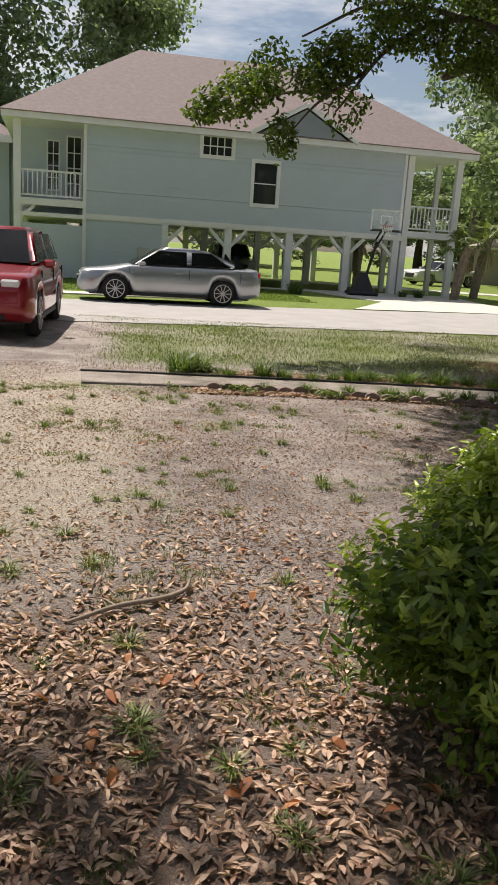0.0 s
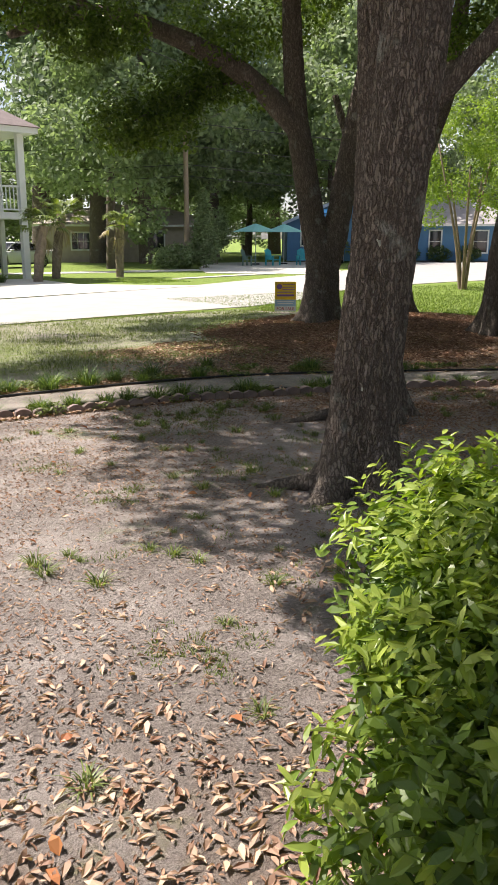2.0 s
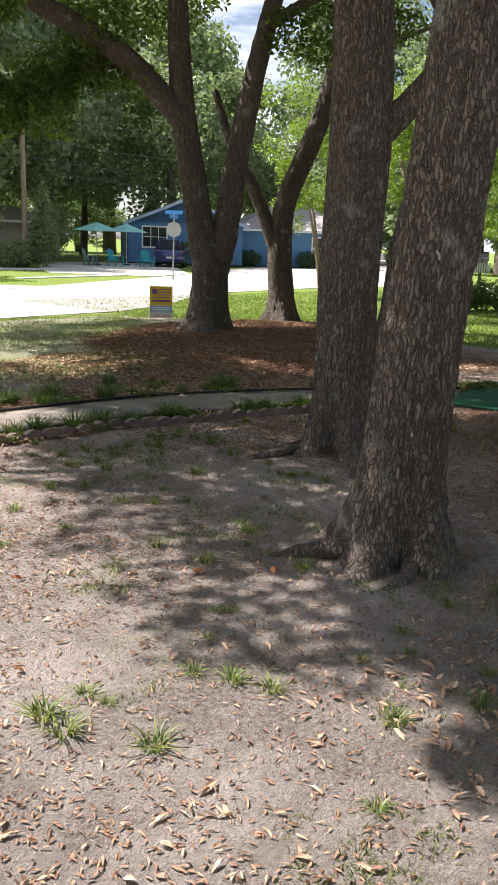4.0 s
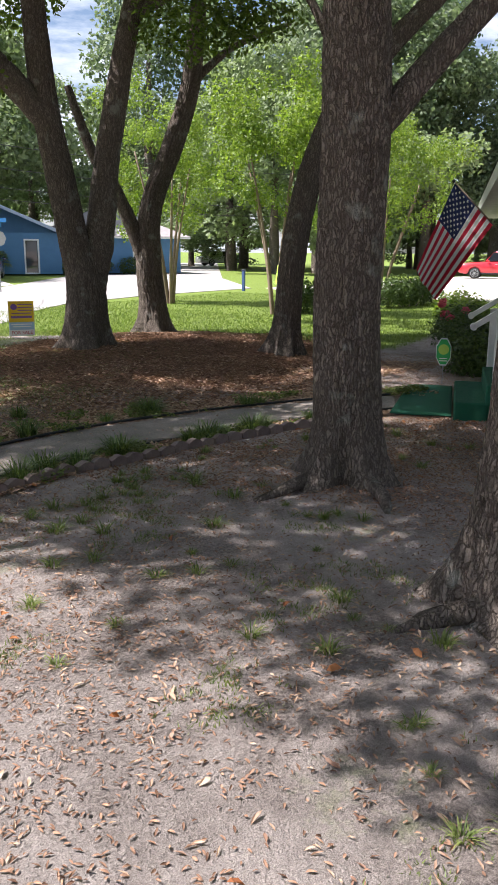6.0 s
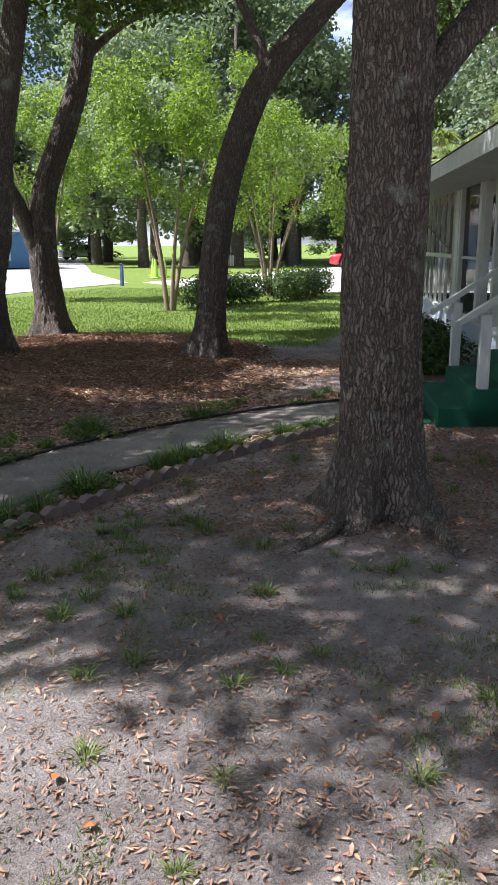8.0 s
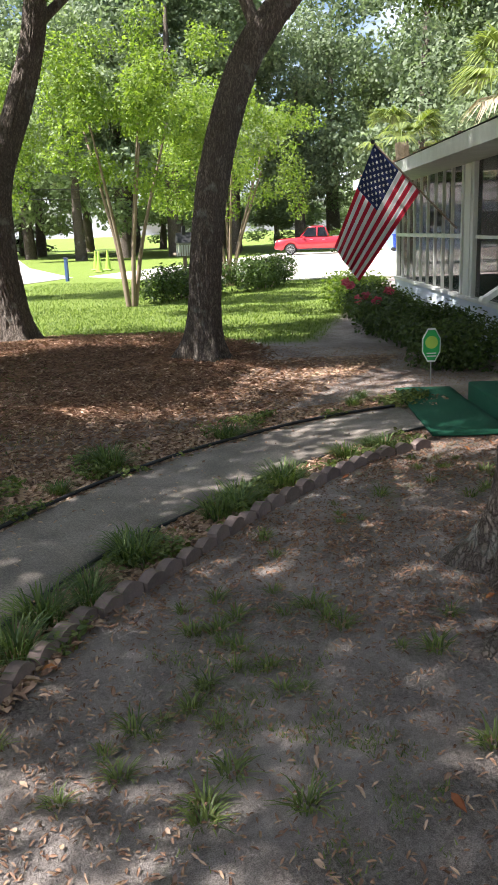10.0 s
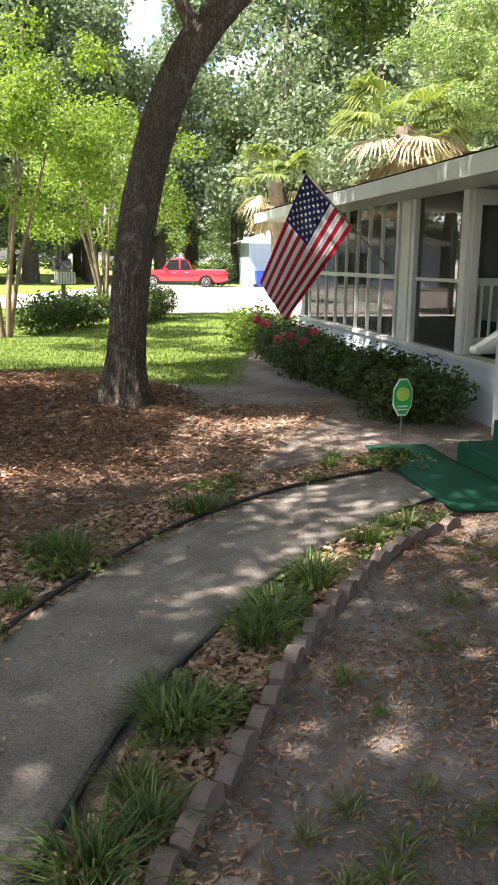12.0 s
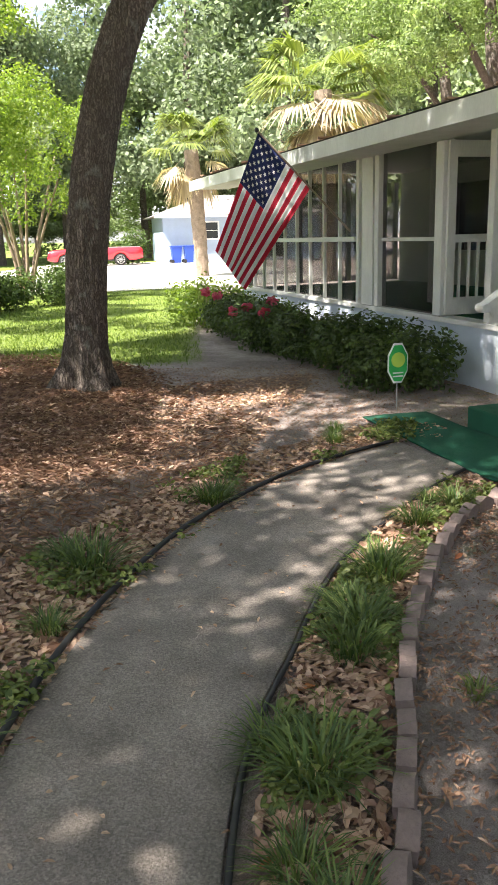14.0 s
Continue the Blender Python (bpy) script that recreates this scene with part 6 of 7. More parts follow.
sign = thing("for_sale_sign", pose(11.75, 15.5, 0.0, 0, 0, -38) @ Matrix.Diagonal((1.12, 1, 1.08, 1)), "yellow and white for-sale yard sign on a wire stand", "sign")
face = part("board", box_of(-0.21, -0.006, 0.06, 0.21, 0.006, 0.66), M_WHITE, sign)
part("yellow_panel", box_of(-0.205, -0.011, 0.30, 0.205, -0.0065, 0.655), M_YELLOW, face)
part("blue_panel", box_of(-0.205, -0.011, 0.165, 0.205, -0.0065, 0.295), M_BLUEPRINT, face)
part("emblem", cyl(bmesh.new(), (-0.12, -0.016, 0.56), (-0.12, -0.0115, 0.56), 0.055), M_PURPLE, face)
for z, w in ((0.60, 0.12), (0.55, 0.12), (0.50, 0.12), (0.45, 0.16), (0.26, 0.17), (0.22, 0.15)):
    cx = 0.06 if z > 0.48 else 0
    part("print_line", box_of(cx - w, -0.0145, z - 0.008, cx + w, -0.0115, z + 0.008), M_PURPLE if z > 0.3 else M_WHITE, face)
part("print_line", box_of(-0.17, -0.0145, 0.365, 0.17, -0.0115, 0.405), M_PURPLE, face)
words("FOR SALE", 0.082, M_REDPRINT, face, pose(0, -0.009, 0.112, 90, 0, 0))
for x in (-0.15, 0.15):
    part("leg", cyl(bmesh.new(), (x, 0.012, -0.1), (x, 0.012, 0.4), 0.005), M_STEEL, sign)

yard = thing("yard_sign", pose(10.25, 7.17, land(10.25, 7.17), 0, 0, -78), "green octagonal yard sign on a thin metal stake", "sign")
def octagon(r, y0, y1):
    bm = bmesh.new()
    cyl(bm, (0, y0, 0.42), (0, y1, 0.42), r, None, 8)
    bmesh.ops.rotate(bm, verts=bm.verts[:], cent=(0, 0, 0.42), matrix=Matrix.Rotation(radians(22.5), 3, "Y"))
    bmesh.ops.scale(bm, verts=bm.verts[:], vec=(0.62, 1, 1))
    for vv in bm.verts:
        vv.co.z = 0.42 + (vv.co.z - 0.42) * 1.15
    return bm
plate = part("plate", octagon(0.165, -0.005, 0.005), M_WHITE, yard)
part("green_face", octagon(0.148, -0.009, -0.0055), M_GREENSIGN, plate)
part("lime_disc", cyl(bmesh.new(), (0, -0.012, 0.45), (0, -0.0095, 0.45), 0.066, None, 20), M_LIMESIGN, plate)
for z in (0.30, 0.33):
    part("print_line", box_of(-0.05, -0.012, z, 0.05, -0.0095, z + 0.012), M_WHITE, plate)
part("stake", cyl(bmesh.new(), (0, 0.008, -0.15), (0, 0.008, 0.4), 0.006), M_STEEL, yard)

post_box = thing("mailbox", pose(22.2, 13.4, 0, 0, 0, -60) @ Matrix.Diagonal((0.72, 0.72, 0.95, 1)), "weathered house-shaped mailbox on a wooden post", "mailbox")
part("post", box_of(-0.06, -0.06, -0.1, 0.06, 0.06, 1.15, 0.008), M_WOOD, post_box)
part("tray", box_of(-0.36, -0.22, 1.15, 0.36, 0.22, 1.22, 0.01), M_WOOD, post_box)
for k in range(8):
    part("picket", box_of(-0.34 + k * 0.09, -0.24, 1.13, -0.28 + k * 0.09, -0.222, 1.42), M_WHITE, post_box)
bx = part("box", box_of(-0.24, -0.2, 1.22, 0.24, 0.2, 1.48, 0.02), M_COPPER, post_box)
bm = bmesh.new()
v = [bm.verts.new(p) for p in ((-0.28, -0.24, 1.48), (0.28, -0.24, 1.48), (0.28, 0.24, 1.48), (-0.28, 0.24, 1.48), (-0.28, 0, 1.74), (0.28, 0, 1.74))]
for f in ((0, 1, 5, 4), (2, 3, 4, 5), (0, 4, 3), (1, 2, 5), (0, 3, 2, 1)):
    bm.faces.new([v[i] for i in f])
part("roof", bm, M_BLACK, bx)
part("turret", box_of(-0.06, -0.05, 1.6, 0.06, 0.07, 1.92, 0.01), M_BLACK, bx)

blue_post = thing("marker_post", pose(31.5, 21.0, 0), "short blue marker post beside the street", "post")
part("shaft", box_of(-0.06, -0.06, -0.1, 0.06, 0.06, 0.85, 0.01), mat("faded_blue_plastic", (0.05, 0.10, 0.26), 0.6, 0.15), blue_post)
part("cap", box_of(-0.07, -0.07, 0.85, 0.07, 0.07, 0.9, 0.01), M_NAVY, blue_post)
for x, y in ((38.6, 22.6), (40.2, 22.8), (40.6, 23.6)):
    cone = thing("traffic_cone", pose(x, y, 0.02), "small yellow-green traffic cone", "cone", "cones at the drive")
    part("foot", box_of(-0.2, -0.2, 0, 0.2, 0.2, 0.05, 0.01), M_LIMESIGN, cone)
    part("body", cyl(bmesh.new(), (0, 0, 0.05), (0, 0, 0.95), 0.15, 0.04, 12), M_LIMESIGN, cone)

pole = thing("utility_pole", pose(26.2, 41.0, 0), "grey wooden utility pole with overhead cables", "pole")
part("shaft", cyl(bmesh.new(), (0, 0, -0.3), (0, 0, 8.6), 0.16, 0.12, 14), M_WOOD, pole)
part("crossarm", box_of(-0.9, -0.06, 8.0, 0.9, 0.06, 8.14), M_WOOD, pole)
for h, x1 in ((5.0, 30.0), (5.6, 30.0), (7.8, 34.0), (6.6, 30.0)):
    for side in (1, -1):
        bm = bmesh.new()
        a, b = Vector((0, 0, h)), Vector((side * 45, -side * 14 - 6, h + 0.3))
        pts = [a.lerp(b, k / 12) - Vector((0, 0, 1.2 * 4 * (k / 12) * (1 - k / 12))) for k in range(13)]
        tube(bm, pts, (0.018, 0.018), 5, 20)
        part("cable", bm, M_BLACK, pole)
wire = bmesh.new()
tube(wire, [(-9.0, 8.0, 7.4), (1.2, 15.0, 6.9), (8.5, 20.0, 6.6), (20.0, 28.0, 7.0), (27.0, 40.5, 7.8)], (0.012, 0.012), 5, 24)
part("service_cable", wire, M_BLACK, pole).matrix_parent_inverse = Matrix.Translation((-26.2, -41.0, 0))


def parasol(x, y, s):
    t = thing("patio_umbrella", pose(x, y, 0.02), "pale teal patio umbrella standing open", "umbrella", "umbrellas by the drive")
    part("pole", cyl(bmesh.new(), (0, 0, 0), (0, 0, 2.5), 0.025), M_WHITE, t)
    bm = bmesh.new()
    bmesh.ops.create_cone(bm, cap_ends=False, segments=8, radius1=1.5 * s, radius2=0.03, depth=0.5, matrix=Matrix.Translation((0, 0, 2.3)))
    bmesh.ops.solidify(bm, geom=bm.faces[:], thickness=0.01)
    part("canopy", bm, M_TEAL, t)
    part("base", cyl(bmesh.new(), (0, 0, 0), (0, 0, 0.08), 0.25, None, 16), M_BLACK, t)


parasol(33.2, 43.6, 1.0)
parasol(35.4, 43.4, 0.9)


def lawn_chair(x, y, turn, material, label):
    t = thing("lawn_chair", pose(x, y, 0.024, 0, 0, turn), label, "chair", "chairs under the umbrellas")
    part("seat", box_of(-0.3, -0.28, 0.32, 0.3, 0.3, 0.37, 0.01), material, t)
    for k in range(5):
        bm = box_of(-0.28 + k * 0.115, 0, 0, -0.18 + k * 0.115, 0.025, 0.72 - 0.05 * abs(k - 2), 0, pose(0, 0.28, 0.34, -18, 0, 0))
        part("back_slat", bm, material, t)
    for s in (-1, 1):
        part("armrest", box_of(s * 0.36 - 0.06, -0.35, 0.56, s * 0.36 + 0.06, 0.35, 0.59, 0.008), material, t)
        part("front_leg", box_of(s * 0.34 - 0.03, -0.3, 0, s * 0.34 + 0.03, -0.22, 0.56), material, t)
        part("back_leg", box_of(s * 0.34 - 0.03, 0.26, 0, s * 0.34 + 0.03, 0.34, 0.56), material, t)


lawn_chair(33.0, 41.6, 10, M_TEALPLASTIC, "teal plastic lawn chair on the pale drive")
lawn_chair(35.0, 41.0, -20, M_TEALPLASTIC, "teal plastic lawn chair on the pale drive")
lawn_chair(31.6, 42.2, 30, mat("grey_green_plastic", (0.16, 0.24, 0.22), 0.6, 0.1), "grey-green lawn chair on the pale drive")
for x, y, s in ((56.9, 9.4, 1.0), (56.8, 8.6, 0.9)):
    b = thing("wheelie_bin", pose(x, y, 0.02, 0, 0, 10), "blue plastic wheeled bin by the neighbour house", "bin", "bins by the neighbour house")
    bm = bmesh.new()
    bmesh.ops.create_cone(bm, cap_ends=True, segments=4, radius1=0.36 * s, radius2=0.46 * s, depth=1.0, matrix=pose(0, 0, 0.52, 0, 0, 45))
    part("body", bm, M_BIN, b)
    part("lid", box_of(-0.36 * s, -0.38 * s, 1.02, 0.36 * s, 0.38 * s, 1.08, 0.02), M_BIN, b)
    for k in (-1, 1):
        part("wheel", cyl(bmesh.new(), (k * 0.28, 0.3, 0.12), (k * 0.34, 0.3, 0.12), 0.12), M_TYRE, b)
street = thing("street_sign", pose(25.0, 28.6, 0), "street name sign above the back of a stop sign", "sign")
part("pole", cyl(bmesh.new(), (0, 0, -0.2), (0, 0, 2.75), 0.03), M_STEEL, street)
part("stop_plate", cyl(bmesh.new(), (0, 0, 2.1), (0.02, 0.015, 2.1), 0.33, None, 8), M_STEEL, street)
for k, a in ((0, 20), (1, 110)):
    part("name_plate", box_of(-0.4, -0.01, 2.55 + 0.17 * k, 0.4, 0.01, 2.70 + 0.17 * k, 0, pose(0, 0, 0, 0, 0, a)), mat("street_sign_blue", (0.04, 0.22, 0.55), 0.5, 0.05), street)

# ---- edging along the walk ----
edging = thing("lawn_edging", pose(0, 0, 0), "black plastic edging along the garden walk", "edging")
bm = bmesh.new()
pts = spline([(x, y + 0.02, 0) for x, y in FAR_EDGE], 90)
tube(bm, [(p.x, p.y + 0.015, land(p.x, p.y) + 0.035) for p in pts], (0.014, 0.014), 8, 160)
part("strip", bm, M_BLACK, edging, smooth=True)
part("strip", tube(bmesh.new(), [(p.x, p.y - 0.02, land(p.x, p.y) + 0.015) for p in spline([(x, y, 0) for x, y in NEAR_EDGE[1:]], 80)], (0.011, 0.011), 8, 120), M_BLACK, edging, smooth=True)


def scallop_block():
    """A short edging block with three rounded humps on top."""
    v, f = [], []
    n = 12
    for y in (-0.03, 0.03):
        v += [(-0.075, y, -0.06), (0.075, y, -0.06)]
        for k in range(n + 1):
            x = 0.075 - 0.15 * k / n
            v.append((x, y, 0.055 + 0.028 * abs(math.sin((k / n) * math.pi))))
    m = n + 3
    f.append(tuple(range(m)))
    f.append(tuple(range(2 * m - 1, m - 1, -1)))
    for k in range(m):
        j = (k + 1) % m
        f.append((k, k + m, j + m, j))
    me = mesh_of("edging_block", v, f, M_BRICKEDGE)
    return me


blocks = thing("brick_edging", pose(0, 0, 0), "scalloped grey-red concrete edging blocks along the bed", "edging")
block_mesh = scallop_block()
line = spline([(x, y, 0) for x, y in BRICK_LINE], 400)
run, last = 0.0, line[0]
for p, q in zip(line, line[1:]):
    run += (q - p).length
    if run < 0.156:
        continue
    run = 0.0
    d = (q - p).normalized()
    ob = new("edging_block", block_mesh)
    ob.parent = blocks
    ob.matrix_local = Matrix.Translation((q.x + random.uniform(-0.008, 0.008), q.y + random.uniform(-0.008, 0.008), land(q.x, q.y) + random.uniform(-0.012, 0.008))) @ Euler((random.uniform(-0.12, 0.12), random.uniform(-0.06, 0.06), math.atan2(d.y, d.x) + random.uniform(-0.06, 0.06))).to_matrix().to_4x4()


def ground_z(x, y):
    n = 0.012 * noise.noise(Vector((x * 2.2, y * 2.2, 0))) if abs(x - 7) < 13 and abs(y - 8) < 11 and min(near_line(x, y, FAR_EDGE), near_line(x, y, NEAR_EDGE)) > 0.5 else 0
    return land(x, y) + n


# ---- grass clumps of the borders ----
def blade_mesh(name, material, seed, count, height, spreadr, width, droop=0.5):
    rng = np.random.default_rng(seed)
    v, f = [], []
    for k in range(count):
        a, r = rng.uniform(0, 6.283), spreadr * 0.35 * math.sqrt(rng.uniform(0, 1))
        x, y = r * math.cos(a), r * math.sin(a)
        b = a + rng.normal() * 0.7
        h, out = height * rng.uniform(0.5, 1.15), spreadr * rng.uniform(0.2, 1.1)
        sx, sy = -math.sin(b) * width, math.cos(b) * width
        i = len(v)
        for u, w in ((0, 1.0), (0.4, 1.0), (0.75, 0.7)):
            z = h * (u * (1.25 - droop * u * 0.9))
            cx, cy = x + math.cos(b) * out * u ** 1.7, y + math.sin(b) * out * u ** 1.7
            v += [(cx - sx * w, cy - sy * w, z), (cx + sx * w, cy + sy * w, z)]
        z = h * (1.25 - droop * 0.95)
        v.append((x + math.cos(b) * out, y + math.sin(b) * out, z * 0.92))
        f += [(i, i + 1, i + 3, i + 2), (i + 2, i + 3, i + 5, i + 4), (i + 4, i + 5, i + 6)]
    return mesh_of(name, v, f, material)


clump_meshes = [blade_mesh("border_grass", M_LIRIOPE, 60 + k, 150, 0.29, 0.25, 0.0042, 0.55) for k in range(3)]
small_meshes = [blade_mesh("grass_tuft", M_WEED, 70 + k, 40, 0.075, 0.10, 0.003, 0.62) for k in range(4)]


def put_clump(x, y, s, k, label="clump of green border grass beside the garden walk"):
    ob = new("grass_clump", clump_meshes[k % 3])
    ob.matrix_world = pose(x, y, ground_z(x, y) - 0.005, 0, 0, k * 77) @ Matrix.Diagonal((1, 1, 0.82, 1)) @ Matrix.Diagonal((s, s, s, 1))
    return tagged(ob, label, "grass clump", "border grass clumps")


for k, (x, y, s) in enumerate(((4.62, 8.84, 0.95), (4.82, 8.7, 0.7), (5.36, 8.68, 1.0), (5.52, 8.78, 0.7), (6.1, 8.42, 0.85), (6.28, 8.34, 0.95), (6.5, 8.36, 0.7), (6.78, 8.14, 0.95), (6.95, 8.08, 0.7), (7.45, 7.78, 0.75), (7.66, 7.5, 0.7), (7.75, 7.62, 0.55),
                               (7.1, 9.52, 1.05), (7.25, 9.66, 0.75), (8.14, 8.88, 0.85), (8.32, 8.8, 0.6), (9.32, 7.9, 0.6), (9.6, 7.84, 0.55), (5.5, 9.8, 0.9), (6.45, 9.62, 0.6), (5.0, 10.1, 1.0),
                               (0.7, 10.15, 1.5), (0.95, 10.3, 1.3), (1.75, 10.05, 1.2), (2.35, 9.9, 0.8), (2.9, 10.0, 1.1), (3.6, 9.95, 1.1), (4.1, 10.0, 1.2), (4.5, 10.1, 0.9), (3.2, 10.1, 0.9),
                               (1.3, 9.95, 0.8), (3.4, 8.95, 0.8), (4.0, 8.9, 0.9), (2.6, 9.05, 0.7), (4.3, 8.8, 0.9), (1.6, 9.06, 0.6), (2.1, 9.04, 0.75), (3.05, 8.96, 0.8), (3.75, 8.9, 0.75), (5.0, 8.78, 0.65), (2.0, 9.95, 0.9), (2.65, 9.98, 0.8), (4.75, 9.85, 0.8), (6.05, 10.4, 0.7), (3.85, 10.3, 0.8))):
    put_clump(x, y, s, k)
for k, (x, y, s) in enumerate(((6.2, 29.9, 2.6), (11.6, 31.7, 2.0), (10.9, 31.6, 1.6), (4.0, 30.8, 2.0))):
    put_clump(x, y, s, k + 40, "clump of ornamental grass by the raised house")


def scatter(name, n, area, weight, maker, material, label, category, seed):
    """Many small pieces on the ground, joined."""
    rng = np.random.default_rng(seed)
    spots = []
    tries = 0
    while len(spots) < n and tries < n * 40:
        tries += 1
        x, y = rng.uniform(area[0], area[1]), rng.uniform(area[2], area[3])
        if rng.uniform() < weight(x, y):
            spots.append((x, y, ground_z(x, y)))
    v, f = maker(rng, np.array(spots))
    return tagged(new(name, mesh_of(name, v.tolist(), f.tolist(), material)), label, category, kind="stuff")


def on_walk(x, y):
    return near_line(x, y, [((a[0] + b[0]) / 2, (a[1] + b[1]) / 2) for a, b in zip(FAR_EDGE, NEAR_EDGE)]) < 0.42


def lay_leaves(length, width, lift=0.012):
    def make(rng, p):
        nrm = rng.normal(size=(len(p), 3)) * 0.28 + np.array([0, 0, 1.0])
        nrm /= np.linalg.norm(nrm, axis=1, keepdims=True)
        return leaf_cards(rng, p + np.array([0, 0, lift]), nrm, length, width, 0.8)
    return make


def leaf_weight(x, y):
    if on_walk(x, y) or y > 9.6 + 0.0 * x:
        return 0.02
    near = litter_mask(x, y)
    patchy = 0.5 + 0.9 * noise.noise(Vector((x * 0.9, y * 0.9, 5)))
    base = 0.10 + 0.10 * (1 - soft_step(2, 5, y)) + 0.06 * max(0, patchy)
    return max(near ** 1.3, base * max(0.2, patchy))


def low_weeds(rng, p):
    """Small broad leaves standing a little above the soil."""
    q = p + np.stack([0 * p[:, 0], 0 * p[:, 0], rng.uniform(0.01, 0.075, len(p))], 1)
    nrm = rng.normal(size=(len(p), 3)) * 0.5 + np.array([0, 0, 1.0])
    nrm /= np.linalg.norm(nrm, axis=1, keepdims=True)
    return leaf_cards(rng, q, nrm, 0.042, 0.024, 0.6)


def border(x, y):
    """1 inside the planted strips on both sides of the walk."""
    if on_walk(x, y):
        return 0.0
    if near_line(x, y, BRICK_LINE) < 0.42 and y > 7.2 and near_line(x, y, NEAR_EDGE) < 0.42 and near_line(x, y, NEAR_EDGE) + 0.05 < near_line(x, y, FAR_EDGE):
        return 1.0
    return 0.8 if near_line(x, y, FAR_EDGE) < 0.6 and x > 0.4 else 0.0


scatter("weed_cover", 7500, (0.5, 9.9, 7.1, 10.7), lambda x, y: border(x, y) * soft_step(0.02, 0.3, noise.noise(Vector((x * 2.1, y * 2.1, 31)))), low_weeds, M_WEED, "low green weeds among leaves beside the walk", "weeds", 104)
scatter("leaf_crumbs", 13000, (4.6, 9.2, 5.0, 8.7), lambda x, y: 0.0 if on_walk(x, y) else 0.45 + 0.7 * noise.noise(Vector((x * 1.3, y * 1.3, 23))), lay_leaves(0.032, 0.012, 0.009), M_STRAW, "dark crumbs of leaves on shaded soil", "leaf litter", 108)
scatter("leaf_litter", 5200, (-2, 8.5, 0.6, 9.6), leaf_weight, lay_leaves(0.044, 0.017), M_DRYLEAF, "tan fallen oak leaves on the sandy ground", "leaf litter", 90)
scatter("leaf_litter", 7000, (-1.6, 2.6, 0.7, 4.6), leaf_weight, lay_leaves(0.055, 0.019, 0.014), M_DRYLEAF, "tan fallen oak leaves on the sandy ground", "leaf litter", 91)
scatter("leaf_litter", 260, (-2, 8, 0.8, 9.2), leaf_weight, lay_leaves(0.065, 0.034, 0.02), M_RUST, "scattered rust-coloured fallen leaves", "leaf litter", 92)
scatter("leaf_crumbs", 60000, (-2, 13, 1.0, 10.6), lambda x, y: 0.01 if on_walk(x, y) else 0.35 + 0.5 * noise.noise(Vector((x * 0.7, y * 0.7, 9))), lay_leaves(0.026, 0.009, 0.008), M_STRAW, "dark crumbs of leaves and bark on bare soil", "leaf litter", 93)
scatter("leaf_crumbs", 30000, (-2, 13, 1.0, 10.6), lambda x, y: 0.01 if on_walk(x, y) else 0.4 + 0.5 * noise.noise(Vector((x * 0.8, y * 0.8, 19))), lay_leaves(0.034, 0.008, 0.01), M_DRYLEAF, "pale crumbs of leaves and twigs on bare soil", "leaf litter", 103)
scatter("bed_leaves", 9500, (0.8, 9.9, 7.0, 10.7), border, lay_leaves(0.07, 0.032, 0.018), M_DRYLEAF, "tan fallen leaves in the walk's border", "leaf litter", 94)
scatter("oak_leaves", 9000, (4.6, 13.6, 7.6, 12.5), lambda x, y: 0 if on_walk(x, y) or y < 9.4 - 0.36 * max(0, x - 6.4) else litter_mask(x, y) * (0.55 + 0.8 * noise.noise(Vector((x * 1.1, y * 1.1, 13)))), lay_leaves(0.055, 0.022, 0.014), M_DRYLEAF, "brown fallen leaves between walk and mulch", "leaf litter", 105)
scatter("pine_straw", 32000, (6.5, 15, 8.5, 15), lambda x, y: max(straw_mask(x, y), 0.5 * litter_mask(x, y) if x > 6.5 else 0) * (0 if on_walk(x, y) else 1), lay_leaves(0.12, 0.007, 0.018), M_STRAW, "red-brown pine straw mulch under the oaks", "mulch", 95)
scatter("pine_straw", 1600, (7, 15, 8.5, 15), lambda x, y: straw_mask(x, y) * (0 if on_walk(x, y) else 1), lay_leaves(0.06, 0.024, 0.02), M_DRYLEAF, "fallen leaves on the pine straw", "mulch", 96)


def blades(height, width):
    def make(rng, p):
        n = len(p)
        a = rng.uniform(0, 6.283, n)
        s = np.stack([np.cos(a), np.sin(a), 0 * a], 1) * width
        lean = rng.normal(size=(n, 3)) * height * 0.45
        lean[:, 2] = height * rng.uniform(0.5, 1.2, n)
        v = np.stack([p - s, p + s, p + lean], 1).reshape(-1, 3)
        return v, np.arange(n * 3).reshape(n, 3)
    return make


scatter("yard_grass", 16000, (-1.4, 4.5, 1.6, 9.0), lambda x, y: 0 if on_walk(x, y) else soft_step(0.12, 0.45, noise.noise(Vector((x * 1.7, y * 1.7, 2.5)))) * soft_step(-0.2, 0.3, noise.noise(Vector((x * 7, y * 7, 8)))), blades(0.022, 0.003), M_WEED, "thin patches of yellow-green grass on sandy soil", "grass", 106)
scatter("walk_flecks", 260, (0, 9.2, 7.3, 9.9), lambda x, y: 1.0 if on_walk(x, y) else 0, lambda rng, p: lay_leaves(0.03, 0.013, 0.03)(rng, p), M_DRYLEAF, "small pale leaf bits on the concrete walk", "leaf litter", 107)
scatter("lawn_grass", 38000, (-1, 13, 9.9, 17.2), lambda x, y: 0 if straw_mask(x, y) > 0.4 or on_walk(x, y) else min(1, grass_mask(x, y)) * (0.45 + 0.8 * noise.noise(Vector((x * 0.7, y * 0.9, 4)))), blades(0.045, 0.005), M_WEED, "patchy lawn grass between walk and street", "grass", 97)
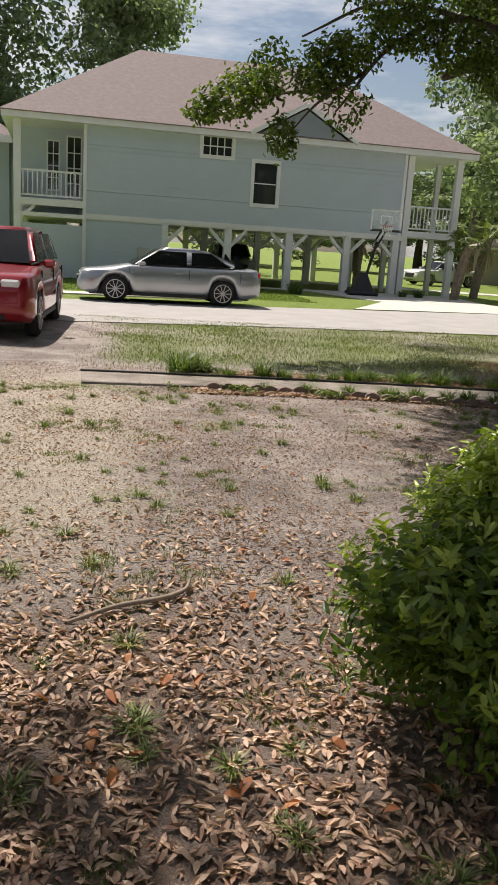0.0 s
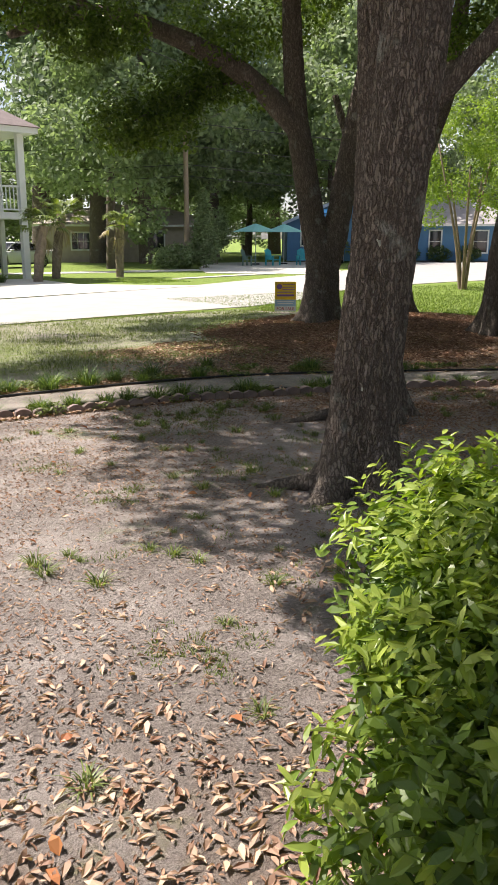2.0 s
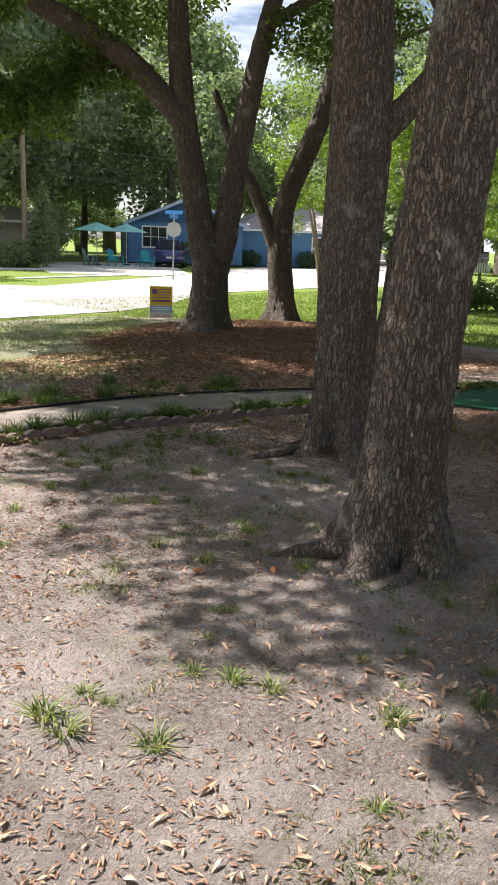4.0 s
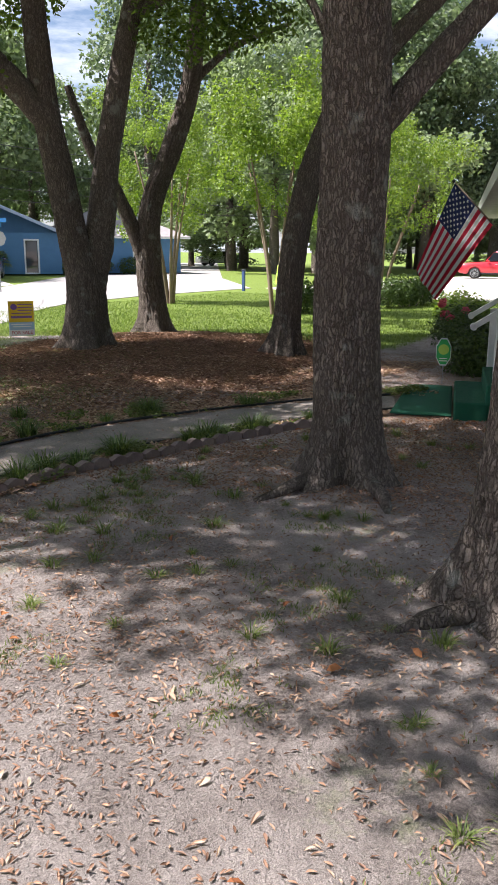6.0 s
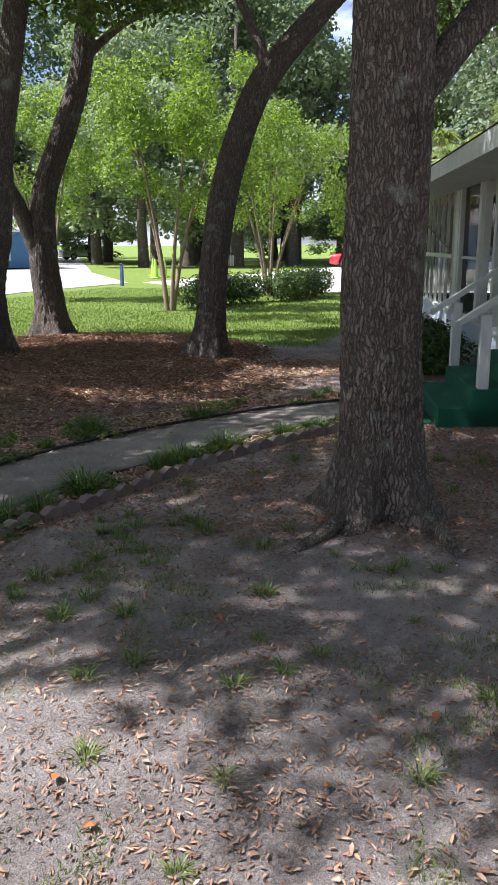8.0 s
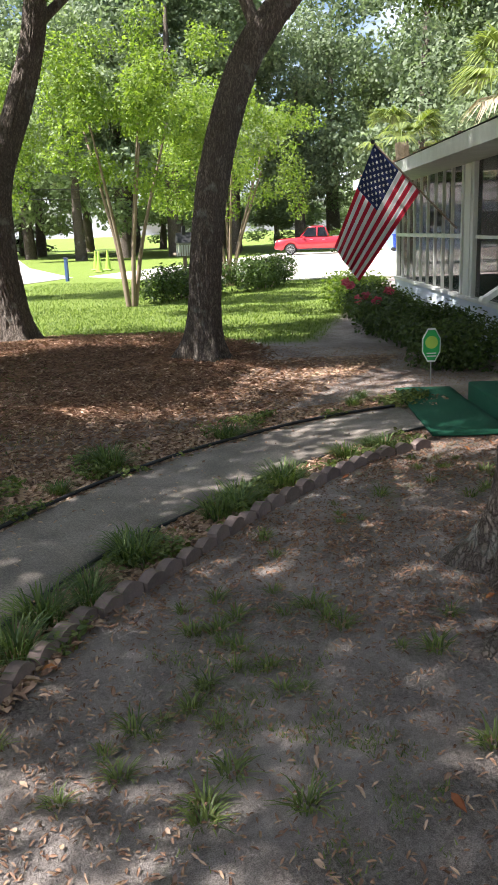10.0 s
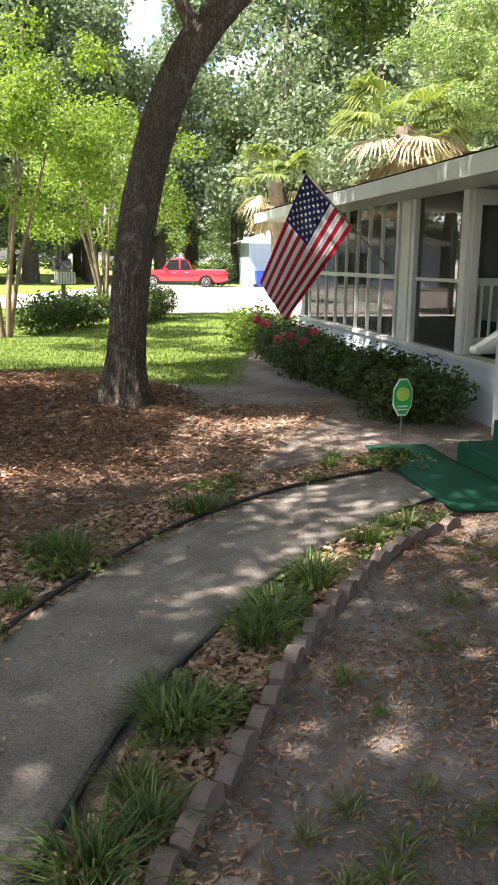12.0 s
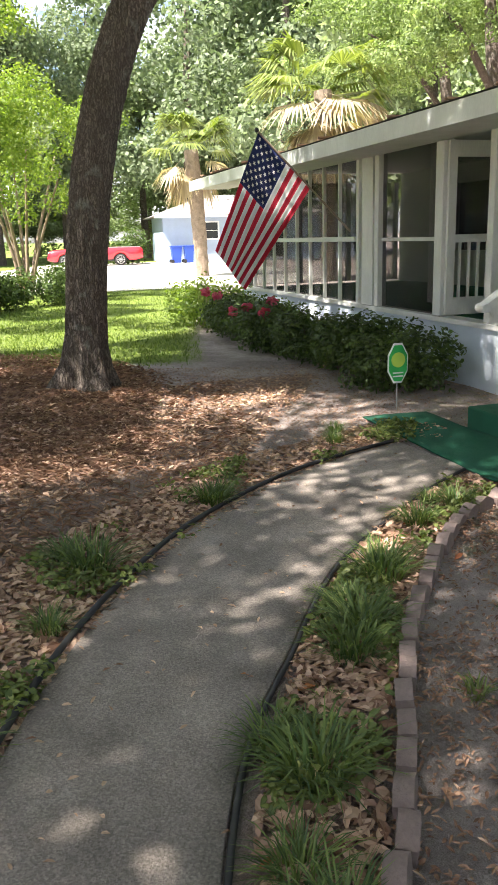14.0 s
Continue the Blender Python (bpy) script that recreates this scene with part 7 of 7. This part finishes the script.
scatter("lawn_grass", 50000, (12, 30, 8.8, 21), lambda x, y: (1.0 if x < 20 else 0.5) * grass_mask(x, y) * (1 - straw_mask(x, y)), blades(0.05, 0.009), M_BLADE, "bright mown lawn", "grass", 98)
scatter("lawn_grass", 16000, (-3, 18, 24.6, 32), lambda x, y: 1.0 if (x < 6.0 and y > 25.2) or (x > 15.5 and y > 28.4) else 0.0, blades(0.06, 0.014), M_BLADE, "bright mown lawn before the raised house", "grass", 99)
tuft_rng = np.random.default_rng(101)
made = 0
while made < 290:
    x, y = tuft_rng.uniform(-1.6, 7.5), tuft_rng.uniform(1.2, 8.9)
    p = noise.noise(Vector((x * 1.3, y * 1.3, 2.5)))
    if on_walk(x, y) or near_line(x, y, BRICK_LINE) < 0.15 or tuft_rng.uniform() > max(0.12, 0.25 + 1.4 * p) or (x > 4 and y < 6) or math.hypot(x - 3.56, y - 5.16) < 0.5 or math.hypot(x - 5.2, y - 6.6) < 0.6:
        continue
    made += 1
    ob = new("grass_tuft", small_meshes[made % 4])
    s = tuft_rng.uniform(0.5, 1.15)
    ob.matrix_world = pose(x, y, ground_z(x, y) - 0.004, 0, 0, made * 71) @ Matrix.Diagonal((s, s, s, 1))
    tagged(ob, "small tuft of green grass on sandy soil", "grass tuft", "grass tufts in the yard")

# fallen branch and roots
stick = thing("fallen_branch", pose(0, 0, 0), "dead fallen branch lying on the leaves", "branch")
sp = [(-0.20, 3.10, 0.075), (0.0, 3.24, 0.08), (0.2, 3.32, 0.08), (0.3, 3.4, 0.085), (0.33, 3.5, 0.09)]
part("stick", tube(bmesh.new(), sp, (0.007, 0.010, 0.011, 0.008, 0.004), 8, 24, 0.003, 2), M_WOOD, stick, smooth=True)
part("twig", tube(bmesh.new(), [(0.0, 3.24, 0.08), (-0.06, 3.32, 0.078), (-0.13, 3.35, 0.072)], (0.006, 0.003), 6, 8), M_WOOD, stick, smooth=True)
for k, (pts, r) in enumerate((([(3.36, 5.28, 0.10), (3.22, 5.46, 0.07), (3.05, 5.60, 0.035)], 0.06), ([(3.44, 4.98, 0.10), (3.28, 4.92, 0.06), (3.1, 4.95, 0.03)], 0.05), ([(4.98, 6.74, 0.13), (4.72, 6.82, 0.10), (4.45, 6.95, 0.05)], 0.045), ([(5.05, 6.4, 0.13), (4.8, 6.2, 0.1), (4.6, 6.1, 0.05)], 0.05))):
    r_ob = obj("tree_root", tube(bmesh.new(), pts, (r, r * 0.8, r * 0.3), 12, 16, 0.01, k), M_BARK, True)
    tagged(r_ob, "exposed grey oak root running into the soil", "root", "exposed roots")
